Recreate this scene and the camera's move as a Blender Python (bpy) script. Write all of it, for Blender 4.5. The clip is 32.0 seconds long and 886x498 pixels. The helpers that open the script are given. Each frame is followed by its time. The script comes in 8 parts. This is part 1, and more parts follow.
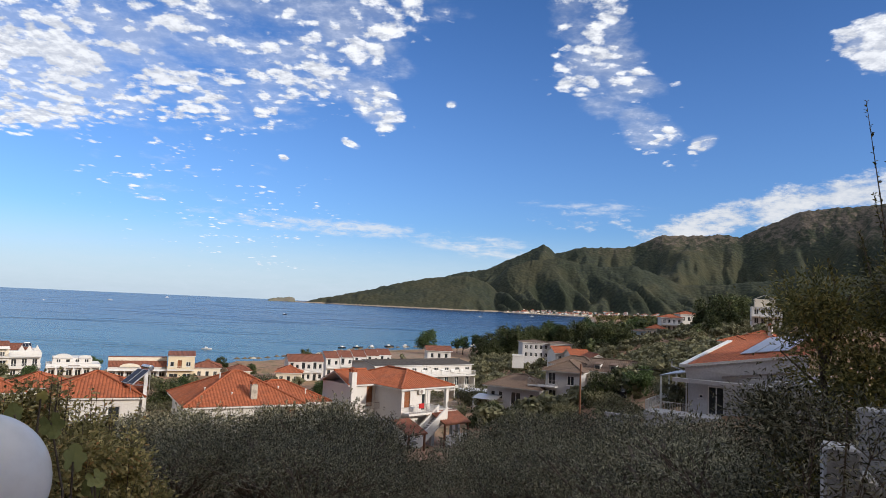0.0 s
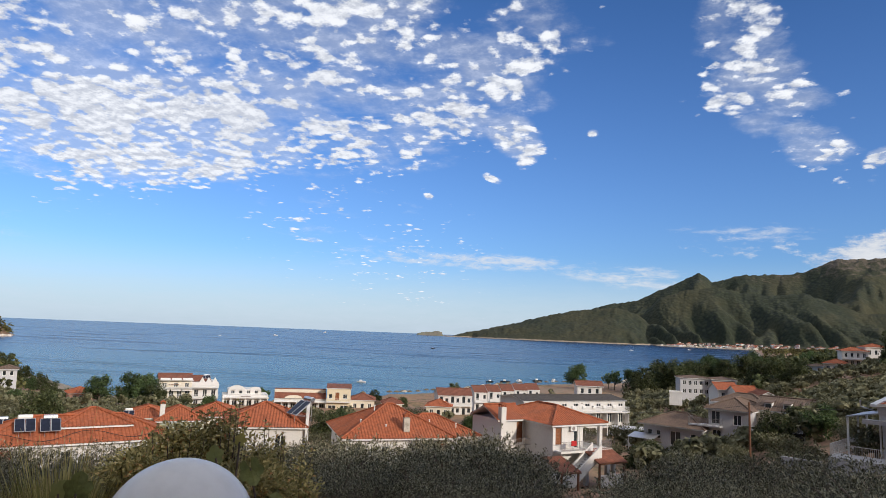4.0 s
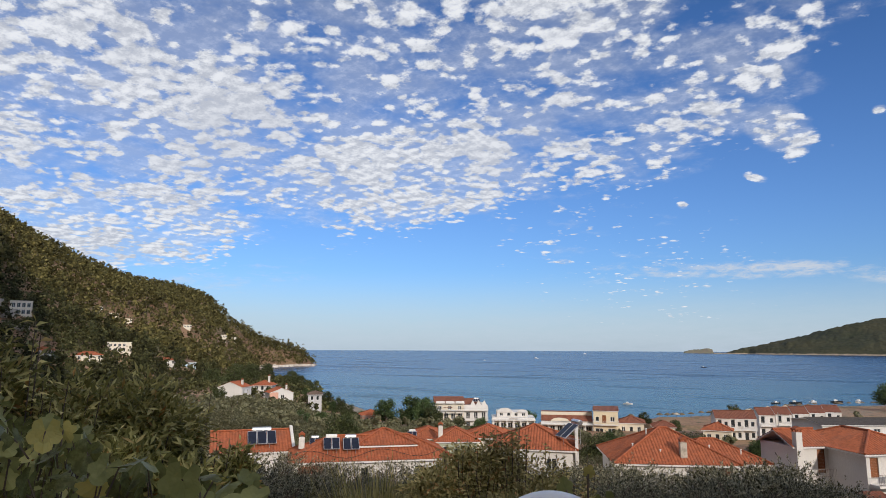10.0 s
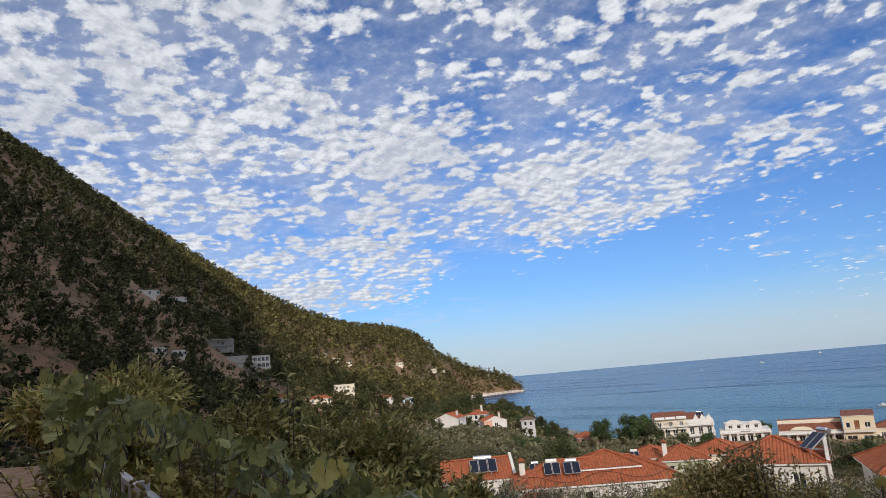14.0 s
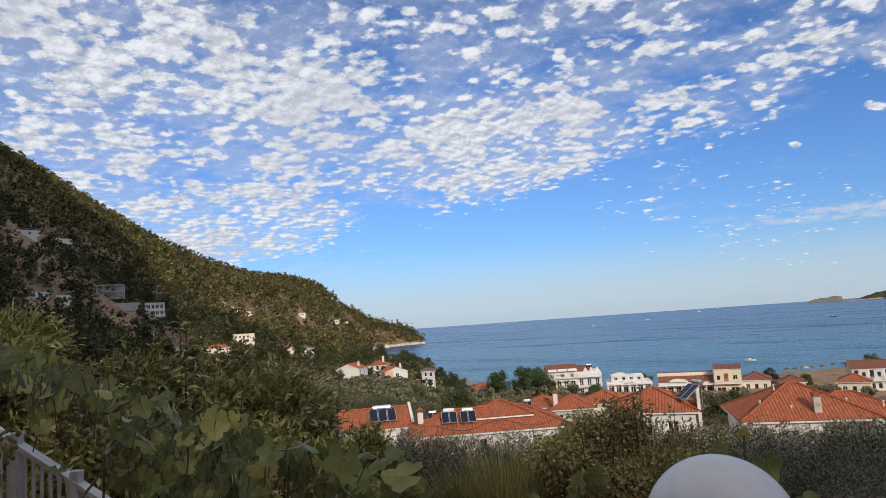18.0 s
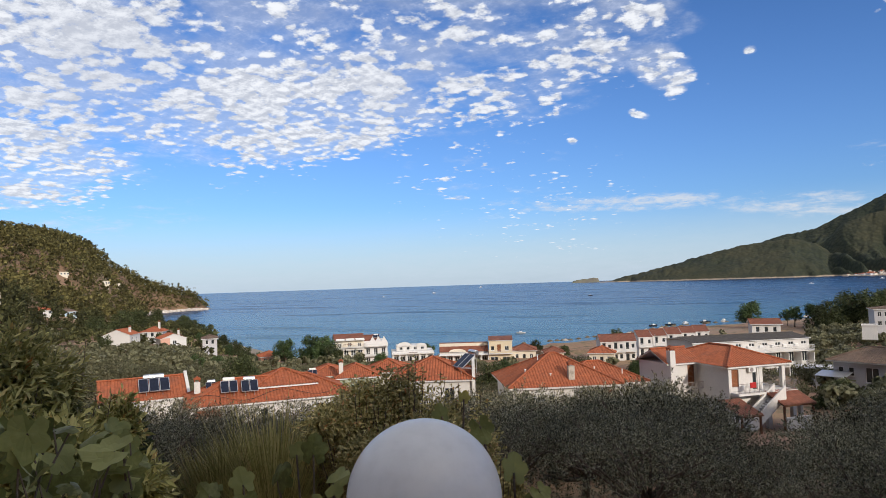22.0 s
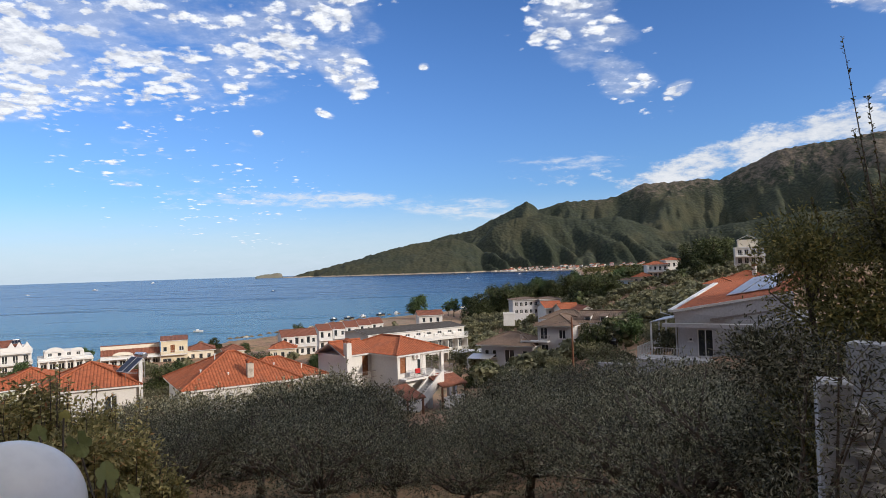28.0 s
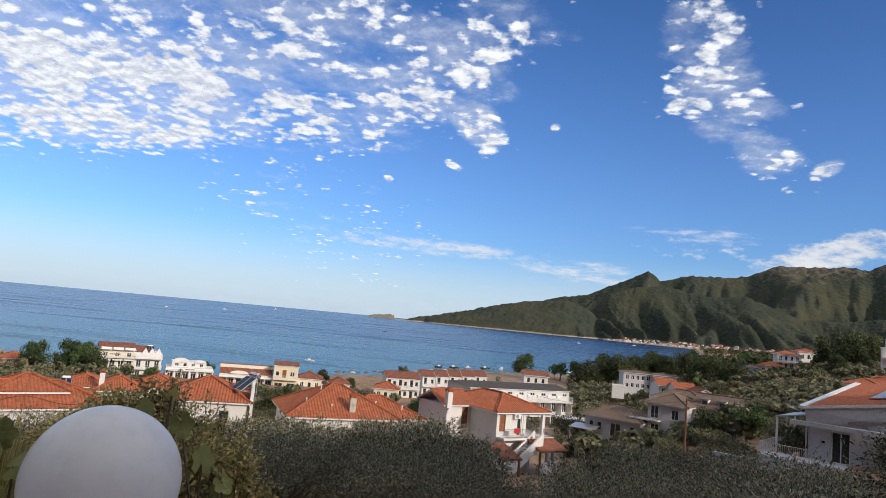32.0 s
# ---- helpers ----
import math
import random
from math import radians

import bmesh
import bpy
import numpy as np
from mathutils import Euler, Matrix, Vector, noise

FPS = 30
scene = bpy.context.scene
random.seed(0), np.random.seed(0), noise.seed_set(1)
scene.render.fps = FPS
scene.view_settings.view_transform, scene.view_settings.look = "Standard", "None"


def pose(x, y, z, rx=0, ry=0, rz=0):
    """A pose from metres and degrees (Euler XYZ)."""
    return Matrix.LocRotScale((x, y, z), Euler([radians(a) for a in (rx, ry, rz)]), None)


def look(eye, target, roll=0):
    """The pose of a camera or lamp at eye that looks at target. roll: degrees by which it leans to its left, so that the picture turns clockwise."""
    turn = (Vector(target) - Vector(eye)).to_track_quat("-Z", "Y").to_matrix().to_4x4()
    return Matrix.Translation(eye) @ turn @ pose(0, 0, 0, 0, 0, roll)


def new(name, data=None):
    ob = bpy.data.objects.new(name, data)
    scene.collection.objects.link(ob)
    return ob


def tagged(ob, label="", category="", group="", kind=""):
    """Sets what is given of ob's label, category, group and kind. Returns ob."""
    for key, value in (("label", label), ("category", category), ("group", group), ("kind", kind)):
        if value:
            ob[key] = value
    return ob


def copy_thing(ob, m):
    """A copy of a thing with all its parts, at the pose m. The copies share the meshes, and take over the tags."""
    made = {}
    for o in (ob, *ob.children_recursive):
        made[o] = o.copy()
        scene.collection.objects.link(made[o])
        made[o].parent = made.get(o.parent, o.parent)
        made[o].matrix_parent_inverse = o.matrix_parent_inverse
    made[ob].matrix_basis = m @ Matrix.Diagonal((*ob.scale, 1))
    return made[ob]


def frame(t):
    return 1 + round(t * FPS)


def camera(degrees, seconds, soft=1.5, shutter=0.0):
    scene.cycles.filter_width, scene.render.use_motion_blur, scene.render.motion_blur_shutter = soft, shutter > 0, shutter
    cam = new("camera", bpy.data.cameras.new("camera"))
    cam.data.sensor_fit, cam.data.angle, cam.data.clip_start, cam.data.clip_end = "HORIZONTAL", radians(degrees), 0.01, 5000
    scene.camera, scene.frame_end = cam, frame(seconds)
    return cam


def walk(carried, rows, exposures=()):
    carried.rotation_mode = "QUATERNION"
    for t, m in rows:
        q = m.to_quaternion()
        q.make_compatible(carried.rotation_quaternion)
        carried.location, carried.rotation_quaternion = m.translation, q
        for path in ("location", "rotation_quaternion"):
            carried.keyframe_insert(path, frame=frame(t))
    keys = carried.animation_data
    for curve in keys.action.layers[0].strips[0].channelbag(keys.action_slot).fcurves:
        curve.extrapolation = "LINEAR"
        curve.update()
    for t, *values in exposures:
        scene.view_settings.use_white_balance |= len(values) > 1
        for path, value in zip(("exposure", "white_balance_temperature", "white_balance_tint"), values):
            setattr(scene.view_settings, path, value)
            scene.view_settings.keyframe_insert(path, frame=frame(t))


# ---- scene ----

# ---------- camera and its walk ----------
cam = camera(68.1, 32.0, 0.6)
EYE = 24.0     # height of the eye above the sea
PATH = [
    (0.0, 0.192, -0.114, 23.995, -0.04, 4.79, 2.69), (0.5, 0.173, -0.090, 23.999, 1.65, 5.24, 3.15),
    (1.0, 0.155, -0.070, 24.001, 3.08, 5.91, 2.76), (1.5, 0.136, -0.051, 23.999, 4.47, 6.46, 2.35),
    (2.0, 0.118, -0.029, 23.995, 6.04, 6.69, 2.08), (2.5, 0.105, -0.008, 23.995, 7.78, 6.82, 2.03),
    (3.0, 0.088, 0.011, 23.996, 9.49, 6.91, 1.88), (3.5, 0.066, 0.029, 23.997, 11.12, 7.00, 2.06),
    (5.5, -0.000, 0.070, 23.986, 17.44, 7.81, 2.15), (6.0, -0.017, 0.074, 23.990, 19.24, 7.95, 1.76),
    (6.5, -0.031, 0.078, 23.990, 20.90, 8.02, 1.64), (7.0, -0.044, 0.079, 23.991, 22.20, 8.02, 1.57),
    (7.5, -0.058, 0.075, 23.993, 23.83, 8.23, 1.43), (8.0, -0.073, 0.068, 23.996, 26.08, 8.67, 1.26),
    (8.5, -0.085, 0.056, 23.998, 28.55, 8.87, 0.87), (9.0, -0.096, 0.045, 24.000, 31.09, 8.89, 0.66),
    (9.5, -0.107, 0.033, 24.001, 33.06, 8.75, 0.28), (10.0, -0.117, 0.021, 24.003, 34.61, 8.53, 0.22),
    (10.5, -0.125, 0.008, 24.005, 36.69, 8.46, -0.15), (11.0, -0.131, -0.005, 24.007, 38.53, 8.53, -0.53),
    (11.5, -0.136, -0.019, 24.008, 40.30, 8.98, -1.29), (12.0, -0.139, -0.033, 24.010, 42.52, 9.68, -2.16),
    (12.5, -0.140, -0.048, 24.012, 44.63, 10.25, -3.18), (13.0, -0.139, -0.064, 24.013, 47.20, 10.70, -3.27),
    (13.5, -0.135, -0.081, 24.015, 49.26, 10.97, -4.34), (14.0, -0.130, -0.098, 24.017, 51.19, 11.20, -5.08),
    (14.5, -0.124, -0.115, 24.019, 52.58, 11.38, -5.81), (16.5, -0.086, -0.189, 24.026, 51.23, 8.16, -4.27),
    (17.0, -0.110, -0.138, 24.020, 48.49, 7.36, -3.79), (17.5, -0.130, -0.097, 24.020, 45.59, 6.86, -4.40),
    (18.0, -0.142, -0.066, 24.019, 43.33, 6.47, -4.05), (18.5, -0.143, -0.039, 24.013, 41.90, 6.43, -3.61),
    (19.0, -0.139, -0.012, 24.007, 41.03, 6.28, -3.07), (19.5, -0.140, 0.019, 24.001, 39.23, 5.53, -3.28),
    (20.0, -0.144, 0.052, 23.995, 36.53, 4.33, -2.70), (20.5, -0.144, 0.083, 23.988, 33.55, 3.54, -2.68),
    (21.0, -0.137, 0.104, 23.982, 30.63, 3.10, -2.33), (21.5, -0.127, 0.117, 23.982, 27.88, 2.97, -1.94),
    (22.0, -0.114, 0.123, 23.984, 25.69, 2.93, -1.85), (22.5, -0.098, 0.127, 23.984, 24.08, 2.93, -1.62),
    (23.0, -0.070, 0.123, 23.987, 21.66, 2.73, -1.35), (23.5, -0.052, 0.113, 23.991, 18.35, 2.57, -1.89),
    (24.0, -0.034, 0.102, 23.996, 15.11, 2.19, -2.60), (24.5, -0.018, 0.085, 24.003, 12.33, 1.74, -2.80),
    (25.0, -0.001, 0.069, 24.009, 9.88, 1.63, -3.34), (25.5, 0.025, 0.037, 24.019, 7.47, 1.80, -3.46),
    (27.5, 0.116, -0.071, 24.037, 0.42, 1.81, -2.62), (28.0, 0.130, -0.107, 24.047, -1.40, 1.66, -1.74),
    (28.5, 0.135, -0.121, 24.046, -2.84, 1.87, -0.81), (29.0, 0.141, -0.134, 24.044, -3.61, 1.99, -0.27),
    (29.5, 0.138, -0.128, 24.035, -3.94, 2.24, -0.14), (30.0, 0.135, -0.122, 24.026, -2.49, 2.54, -0.16),
    (30.5, 0.115, -0.079, 23.997, 0.63, 3.15, -0.17), (31.0, 0.106, -0.041, 23.970, 3.28, 4.49, 1.19),
    (31.5, 0.101, -0.012, 23.960, 5.45, 5.27, 3.25), (32.0, 0.086, 0.021, 23.963, 8.78, 6.07, 5.37),
]


def cam_row(t, x, y, z, yaw, pitch, roll):
    a, p = radians(yaw), radians(pitch)
    way = Vector((-math.sin(a) * math.cos(p), math.cos(a) * math.cos(p), math.sin(p)))
    eye = Vector((x, y, z))
    return t, look(eye, eye + way, roll)


walk(cam, [cam_row(*r) for r in PATH], ((0.0, 0.0), (3.5, -0.05), (6.0, -0.15), (9.0, -0.26), (14.5, -0.28), (17.0, -0.26), (21.0, -0.15), (24.0, -0.02), (29.0, 0.04), (32.0, 0.0)))

# ---------- world, sun ----------
SUN_EL, SUN_AZ = 21.0, 123.0      # degrees up; degrees clockwise from straight ahead (+y)
scene.view_settings.exposure = 0.0


class Nodes:
    """Short notation for node trees."""

    def __init__(self, tree):
        self.t = tree
        tree.nodes.clear()

    def add(self, kind, ins=(), operation="", use_clamp=False, interpolation_type="", data_type="", feature=""):
        n = self.t.nodes.new(kind)
        if operation:
            n.operation = operation
        if use_clamp:
            n.use_clamp = True
        if interpolation_type:
            n.interpolation_type = interpolation_type
        if data_type:
            n.data_type = data_type
        if feature:
            n.feature = feature
        for k, v in dict(ins).items():
            s = n.inputs[k]
            if isinstance(v, bpy.types.NodeSocket):
                self.t.links.new(v, s)
            else:
                s.default_value = v
        return n

    def math(self, op, a, b=0.0, c=0.0, clamp=False):
        return self.add("ShaderNodeMath", {0: a, 1: b, 2: c}, operation=op, use_clamp=clamp).outputs[0]

    def vec(self, op, a, b=(0, 0, 0)):
        n = self.add("ShaderNodeVectorMath", {0: a, 1: b}, operation=op)
        return n.outputs["Value"] if op in ("LENGTH", "DOT_PRODUCT", "DISTANCE") else n.outputs[0]

    def step(self, x, a, b, lo=0.0, hi=1.0):
        return self.add("ShaderNodeMapRange", {0: x, 1: a, 2: b, 3: lo, 4: hi}, interpolation_type="SMOOTHSTEP").outputs[0]

    def noise(self, vec, scale, detail=4.0, rough=0.55, dist=0.0):
        return self.add("ShaderNodeTexNoise", {"Vector": vec, "Scale": scale, "Detail": detail, "Roughness": rough, "Distortion": dist}).outputs[0]

    def mix(self, f, a, b):
        n = self.add("ShaderNodeMix", {0: f}, data_type="RGBA")
        for k, v in ((6, a), (7, b)):
            if isinstance(v, bpy.types.NodeSocket):
                self.t.links.new(v, n.inputs[k])
            else:
                n.inputs[k].default_value = (*v, 1)[:4]
        return n.outputs[2]

    def ramp(self, f, stops):
        n = self.add("ShaderNodeValToRGB", {0: f})
        e = n.color_ramp.elements
        while len(e) < len(stops):
            e.new(0.5)
        for q, (p, c) in zip(e, stops):
            q.position, q.color = p, (*c, 1)
        return n.outputs[0]


def make_world():
    w = bpy.data.worlds.new("sky")
    scene.world = w
    w.use_nodes = True
    n = Nodes(w.node_tree)
    sk = n.add("ShaderNodeTexSky")
    sk.sky_type, sk.sun_disc, sk.sun_elevation, sk.sun_rotation = "NISHITA", False, radians(SUN_EL), radians(SUN_AZ)
    sk.altitude, sk.air_density, sk.dust_density, sk.ozone_density = 0.0, 1.0, 0.6, 2.2
    d = n.add("ShaderNodeTexCoord").outputs["Generated"]
    sep = n.add("ShaderNodeSeparateXYZ", {0: d}).outputs
    az = n.math("MULTIPLY", n.math("ARCTAN2", n.math("MULTIPLY", sep[0], -1.0), sep[1]), 57.2958)
    el = n.math("MULTIPLY", n.math("ARCSINE", sep[2]), 57.2958)
    ae = n.add("ShaderNodeCombineXYZ", {0: az, 1: el}).outputs[0]
    tint = n.mix(n.step(el, 10.0, 38.0), (0.59, 0.86, 1.33), (0.375, 0.67, 1.09))
    sky = n.add("ShaderNodeMix", {0: 1.0, 6: sk.outputs[0], 7: tint}, data_type="RGBA")
    sky.blend_type = "MULTIPLY"
    sky = sky.outputs[2]
    # the cloud sheet: a plane far overhead
    zz = n.math("ADD", n.math("MAXIMUM", sep[2], 0.0), 0.17)
    pl = n.add("ShaderNodeCombineXYZ", {0: n.math("DIVIDE", sep[0], zz), 1: n.math("DIVIDE", sep[1], zz)}).outputs[0]

    def patch(a, e, ra, re, tilt=0.0, soft=0.45):
        c, s = math.cos(radians(tilt)), math.sin(radians(tilt))
        rel = n.vec("SUBTRACT", ae, (a, e, 0))
        u = n.math("DIVIDE", n.vec("DOT_PRODUCT", rel, (c, s, 0)), ra)
        v = n.math("DIVIDE", n.vec("DOT_PRODUCT", rel, (-s, c, 0)), re)
        r = n.vec("LENGTH", n.add("ShaderNodeCombineXYZ", {0: u, 1: v}).outputs[0])
        return n.step(r, 1.0 + soft, 1.0 - soft)

    def most(*parts):
        out = parts[0]
        for p in parts[1:]:
            out = n.math("MAXIMUM", out, p)
        return out

    # the last term adds a full cloud deck above the view to brighten the foreground
    cover = most(n.math("MULTIPLY", patch(46, 25.5, 36, 16.0, 0, 0.2), 0.86), n.math("MULTIPLY", patch(84, 24, 30, 17, 0, 0.3), 1.04), n.math("MULTIPLY", patch(38, 15.5, 13, 5.0, -4, 0.4), 1.14), n.math("MULTIPLY", patch(58, 19, 10, 8.0, 0, 0.5), 1.06), patch(63, 9.5, 14, 4.2, -6, 0.4),
                 n.math("MULTIPLY", patch(15, 20.5, 16, 6.2, -20, 0.45), 0.84), patch(6.6, 17.0, 3.2, 2.0, 30, 0.5), n.math("MULTIPLY", patch(20, 8.0, 12, 5.5, 20, 0.7), 0.42),
                 n.math("MULTIPLY", patch(-14.0, 19.6, 5.0, 3.8, 20, 0.6), 0.86), n.math("MULTIPLY", patch(-17.2, 15.3, 3.6, 2.1, 35, 0.6), 0.88), n.math("MULTIPLY", patch(-12, 24.5, 4, 3.4, 0, 0.6), 0.95),
                 n.math("MULTIPLY", patch(-21.5, 13.8, 1.5, 0.7, -25, 0.7), 1.1), patch(14.1, 11.7, 0.5, 0.35, 0, 0.7), patch(-0.2, 17.2, 0.6, 0.4, 0, 0.7), patch(24, 7.3, 0.9, 0.3, 0, 0.7), patch(8.6, 13.4, 1.0, 0.4, 20, 0.7),
                 n.math("MULTIPLY", patch(-35.5, 19.8, 4.2, 2.4, 15, 0.6), 1.15), n.math("MULTIPLY", patch(-36.8, 12.2, 3.0, 0.9, -25, 0.6), 0.95), n.math("MULTIPLY", n.step(el, 33.0, 42.0), 1.25))
    large = n.noise(pl, 3.0, 4.0)
    cells = n.add("ShaderNodeTexVoronoi", {"Vector": n.vec("ADD", pl, n.vec("MULTIPLY", n.add("ShaderNodeTexNoise", {"Vector": pl, "Scale": 7.0, "Detail": 4.0}).outputs[1], (0.085, 0.085, 0.085))),
                                           "Scale": 24.0, "Smoothness": 0.6, "Randomness": 1.0}, feature="SMOOTH_F1").outputs[0]
    cells2 = n.add("ShaderNodeTexVoronoi", {"Vector": n.vec("ADD", pl, n.vec("MULTIPLY", n.add("ShaderNodeTexNoise", {"Vector": pl, "Scale": 5.0, "Detail": 5.0}).outputs[1], (0.16, 0.16, 0.16))),
                                            "Scale": 11.0, "Smoothness": 0.75, "Randomness": 1.0}, feature="SMOOTH_F1").outputs[0]
    cells = n.math("ADD", n.math("MULTIPLY", cells, 0.5), n.math("MULTIPLY", cells2, 0.55))
    fine = n.noise(pl, 20.0, 9.0, 0.68)
    puff = n.math("ADD", n.math("MULTIPLY", n.math("SUBTRACT", 0.46, cells), 1.9), n.math("MULTIPLY", n.math("SUBTRACT", fine, 0.5), 1.45))
    puff = n.math("ADD", puff, n.math("MULTIPLY", n.math("SUBTRACT", large, 0.5), 1.9))
    dens = n.math("ADD", n.math("MULTIPLY", n.math("SUBTRACT", cover, 0.64), 1.05), puff)
    thin = n.math("MULTIPLY", n.step(n.math("ADD", n.math("MULTIPLY", cover, 0.55), n.noise(pl, 5.0, 7.0, 0.6)), 0.76, 1.12), 0.42)
    alto = n.math("MULTIPLY", n.math("MAXIMUM", n.step(dens, -0.02, 0.44), thin), n.step(cover, 0.02, 0.35))
    # long low veils and the bank behind the mountain
    st = n.vec("MULTIPLY", ae, (0.055, 0.42, 0))
    streak = n.math("ADD", n.math("MULTIPLY", n.noise(st, 2.2, 7.0, 0.65, 0.5), 0.5), n.math("MULTIPLY", n.noise(n.vec("MULTIPLY", ae, (0.45, 1.5, 0)), 1.3, 7.0, 0.68, 0.4), 0.5))
    veil = most(n.math("MULTIPLY", patch(10, 6.2, 11, 0.9, 2.0, 0.6), 0.95), n.math("MULTIPLY", patch(-3, 5.2, 8, 1.1, 6.0, 0.6), 0.9),
                n.math("MULTIPLY", patch(55, 5.5, 9, 1.6, -6, 0.6), 0.6), n.math("MULTIPLY", patch(-12, 8.6, 6, 0.9, 0, 0.7), 0.7))
    low = n.step(n.math("ADD", n.math("MULTIPLY", veil, 0.5), n.math("MULTIPLY", n.math("SUBTRACT", streak, 0.5), 2.6)), 0.2, 0.85)
    low = n.math("MULTIPLY", low, n.math("MULTIPLY", veil, 1.3), clamp=True)
    # the heaped bank behind the mountain
    lump = n.noise(n.vec("MULTIPLY", ae, (0.42, 0.95, 0)), 1.0, 8.0, 0.66)
    bank = most(patch(-25, 8.2, 10.5, 1.5, -14, 0.6), n.math("MULTIPLY", patch(-33, 9.6, 7, 1.2, 0, 0.6), 1.1), n.math("MULTIPLY", patch(-12, 7.6, 4.5, 0.9, 0, 0.7), 0.62))
    bank = n.math("MULTIPLY", n.step(n.math("ADD", n.math("MULTIPLY", bank, 0.8), n.math("MULTIPLY", n.math("SUBTRACT", lump, 0.5), 2.0)), 0.42, 0.9), n.step(bank, 0.02, 0.3))
    haze = n.math("MULTIPLY", n.step(el, 7.0, 0.5), n.math("ADD", 0.45, n.math("MULTIPLY", streak, 0.5)), clamp=True)
    # sunlit upper edges, greyer hollows: the sheet compared with itself a little towards the sun
    off = n.noise(n.vec("ADD", pl, (0.012, -0.024, 0.0)), 20.0, 9.0, 0.68)
    relief = n.math("ADD", n.math("MULTIPLY", n.math("SUBTRACT", fine, off), 2.6), n.math("MULTIPLY", n.math("SUBTRACT", 0.5, cells), 0.9))
    white = n.mix(n.step(relief, -0.35, 0.55), (5.2, 5.5, 6.2), (8.6, 8.8, 9.2))
    white = n.mix(n.math("MULTIPLY", n.step(n.noise(pl, 1.4, 3.0), 0.45, 0.7), 0.45), white, (5.4, 5.7, 6.4))
    # unseen clouds near the sun, behind the camera, made far brighter as fill light
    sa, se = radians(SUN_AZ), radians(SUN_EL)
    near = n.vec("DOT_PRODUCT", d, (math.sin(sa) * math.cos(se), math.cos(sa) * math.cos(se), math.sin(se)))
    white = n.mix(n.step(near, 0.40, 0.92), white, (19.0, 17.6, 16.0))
    col = n.mix(n.math("MULTIPLY", haze, 1.0, clamp=True), sky, (5.5, 6.4, 7.5))
    col = n.mix(n.math("MULTIPLY", low, 0.8), col, (6.4, 6.7, 7.2))
    col = n.mix(n.math("MULTIPLY", bank, 0.92), col, n.mix(n.step(lump, 0.4, 0.68), (5.2, 5.6, 6.3), (7.0, 7.1, 7.3)))
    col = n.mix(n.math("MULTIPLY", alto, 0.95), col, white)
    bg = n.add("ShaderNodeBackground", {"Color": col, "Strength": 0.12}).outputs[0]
    n.add("ShaderNodeOutputWorld", {0: bg})


make_world()
sun = new("sun", bpy.data.lights.new("sun", "SUN"))
sun.data.energy, sun.data.angle, sun.data.color = 3.6, radians(0.6), (1.0, 0.88, 0.74)
_a, _e = radians(SUN_AZ), radians(SUN_EL)
S_DIR = Vector((math.sin(_a) * math.cos(_e), math.cos(_a) * math.cos(_e), math.sin(_e)))
sun.matrix_world = look(S_DIR * 300, (0, 0, 0))

# ---------- materials ----------
MATS = {}


def mat(name, base, rough=0.8, var=0.25, scale=6.0, big=0.7, bump=0.2, bscale=None, metal=0.0, tint=None, rnd=0.0, spec=0.5, sss=0.0, streaks=0.0):
    """A worn surface: fine grain, broad stains, relief; rnd varies from piece to piece."""
    if name in MATS:
        return MATS[name]
    m = bpy.data.materials.new(name)
    m.use_nodes = True
    n = Nodes(m.node_tree)
    p = n.add("ShaderNodeTexCoord").outputs["Object"]
    f = n.noise(p, scale, 6.0, 0.6)
    b = n.noise(p, big, 3.0, 0.5)
    dark = tuple(c * (1 - var) for c in base)
    lite = tuple(min(1, c * (1 + var)) for c in (tint or base))
    col = n.mix(n.step(f, 0.3, 0.7), dark, lite)
    col = n.mix(n.math("MULTIPLY", n.step(b, 0.45, 0.75), 0.6), col, tuple(c * (1 - 1.2 * var) for c in base))
    if streaks:
        sv = n.vec("MULTIPLY", p, (5.0, 5.0, 0.35))
        col = n.mix(n.math("MULTIPLY", n.step(n.noise(sv, 1.6, 4.0), 0.52, 0.8), streaks), col, tuple(c * 0.62 for c in base))
    if rnd:
        r = n.add("ShaderNodeObjectInfo").outputs["Random"]
        r2 = n.add("ShaderNodeNewGeometry").outputs["Random Per Island"]
        k = n.math("ADD", 1.0 - rnd, n.math("MULTIPLY", n.math("ADD", r, r2), rnd))
        col = n.add("ShaderNodeHueSaturation", {"Color": col, "Value": k}).outputs[0]
    ins = {"Base Color": col, "Roughness": n.math("ADD", rough - 0.08, n.math("MULTIPLY", f, 0.16), clamp=True), "Metallic": metal, "Specular IOR Level": spec}
    if bump:
        ins["Normal"] = n.add("ShaderNodeBump", {"Height": n.noise(p, bscale or scale * 2, 5.0), "Strength": bump, "Distance": 0.05}).outputs[0]
    n.add("ShaderNodeOutputMaterial", {0: n.add("ShaderNodeBsdfPrincipled", ins).outputs[0]})
    MATS[name] = m
    return m


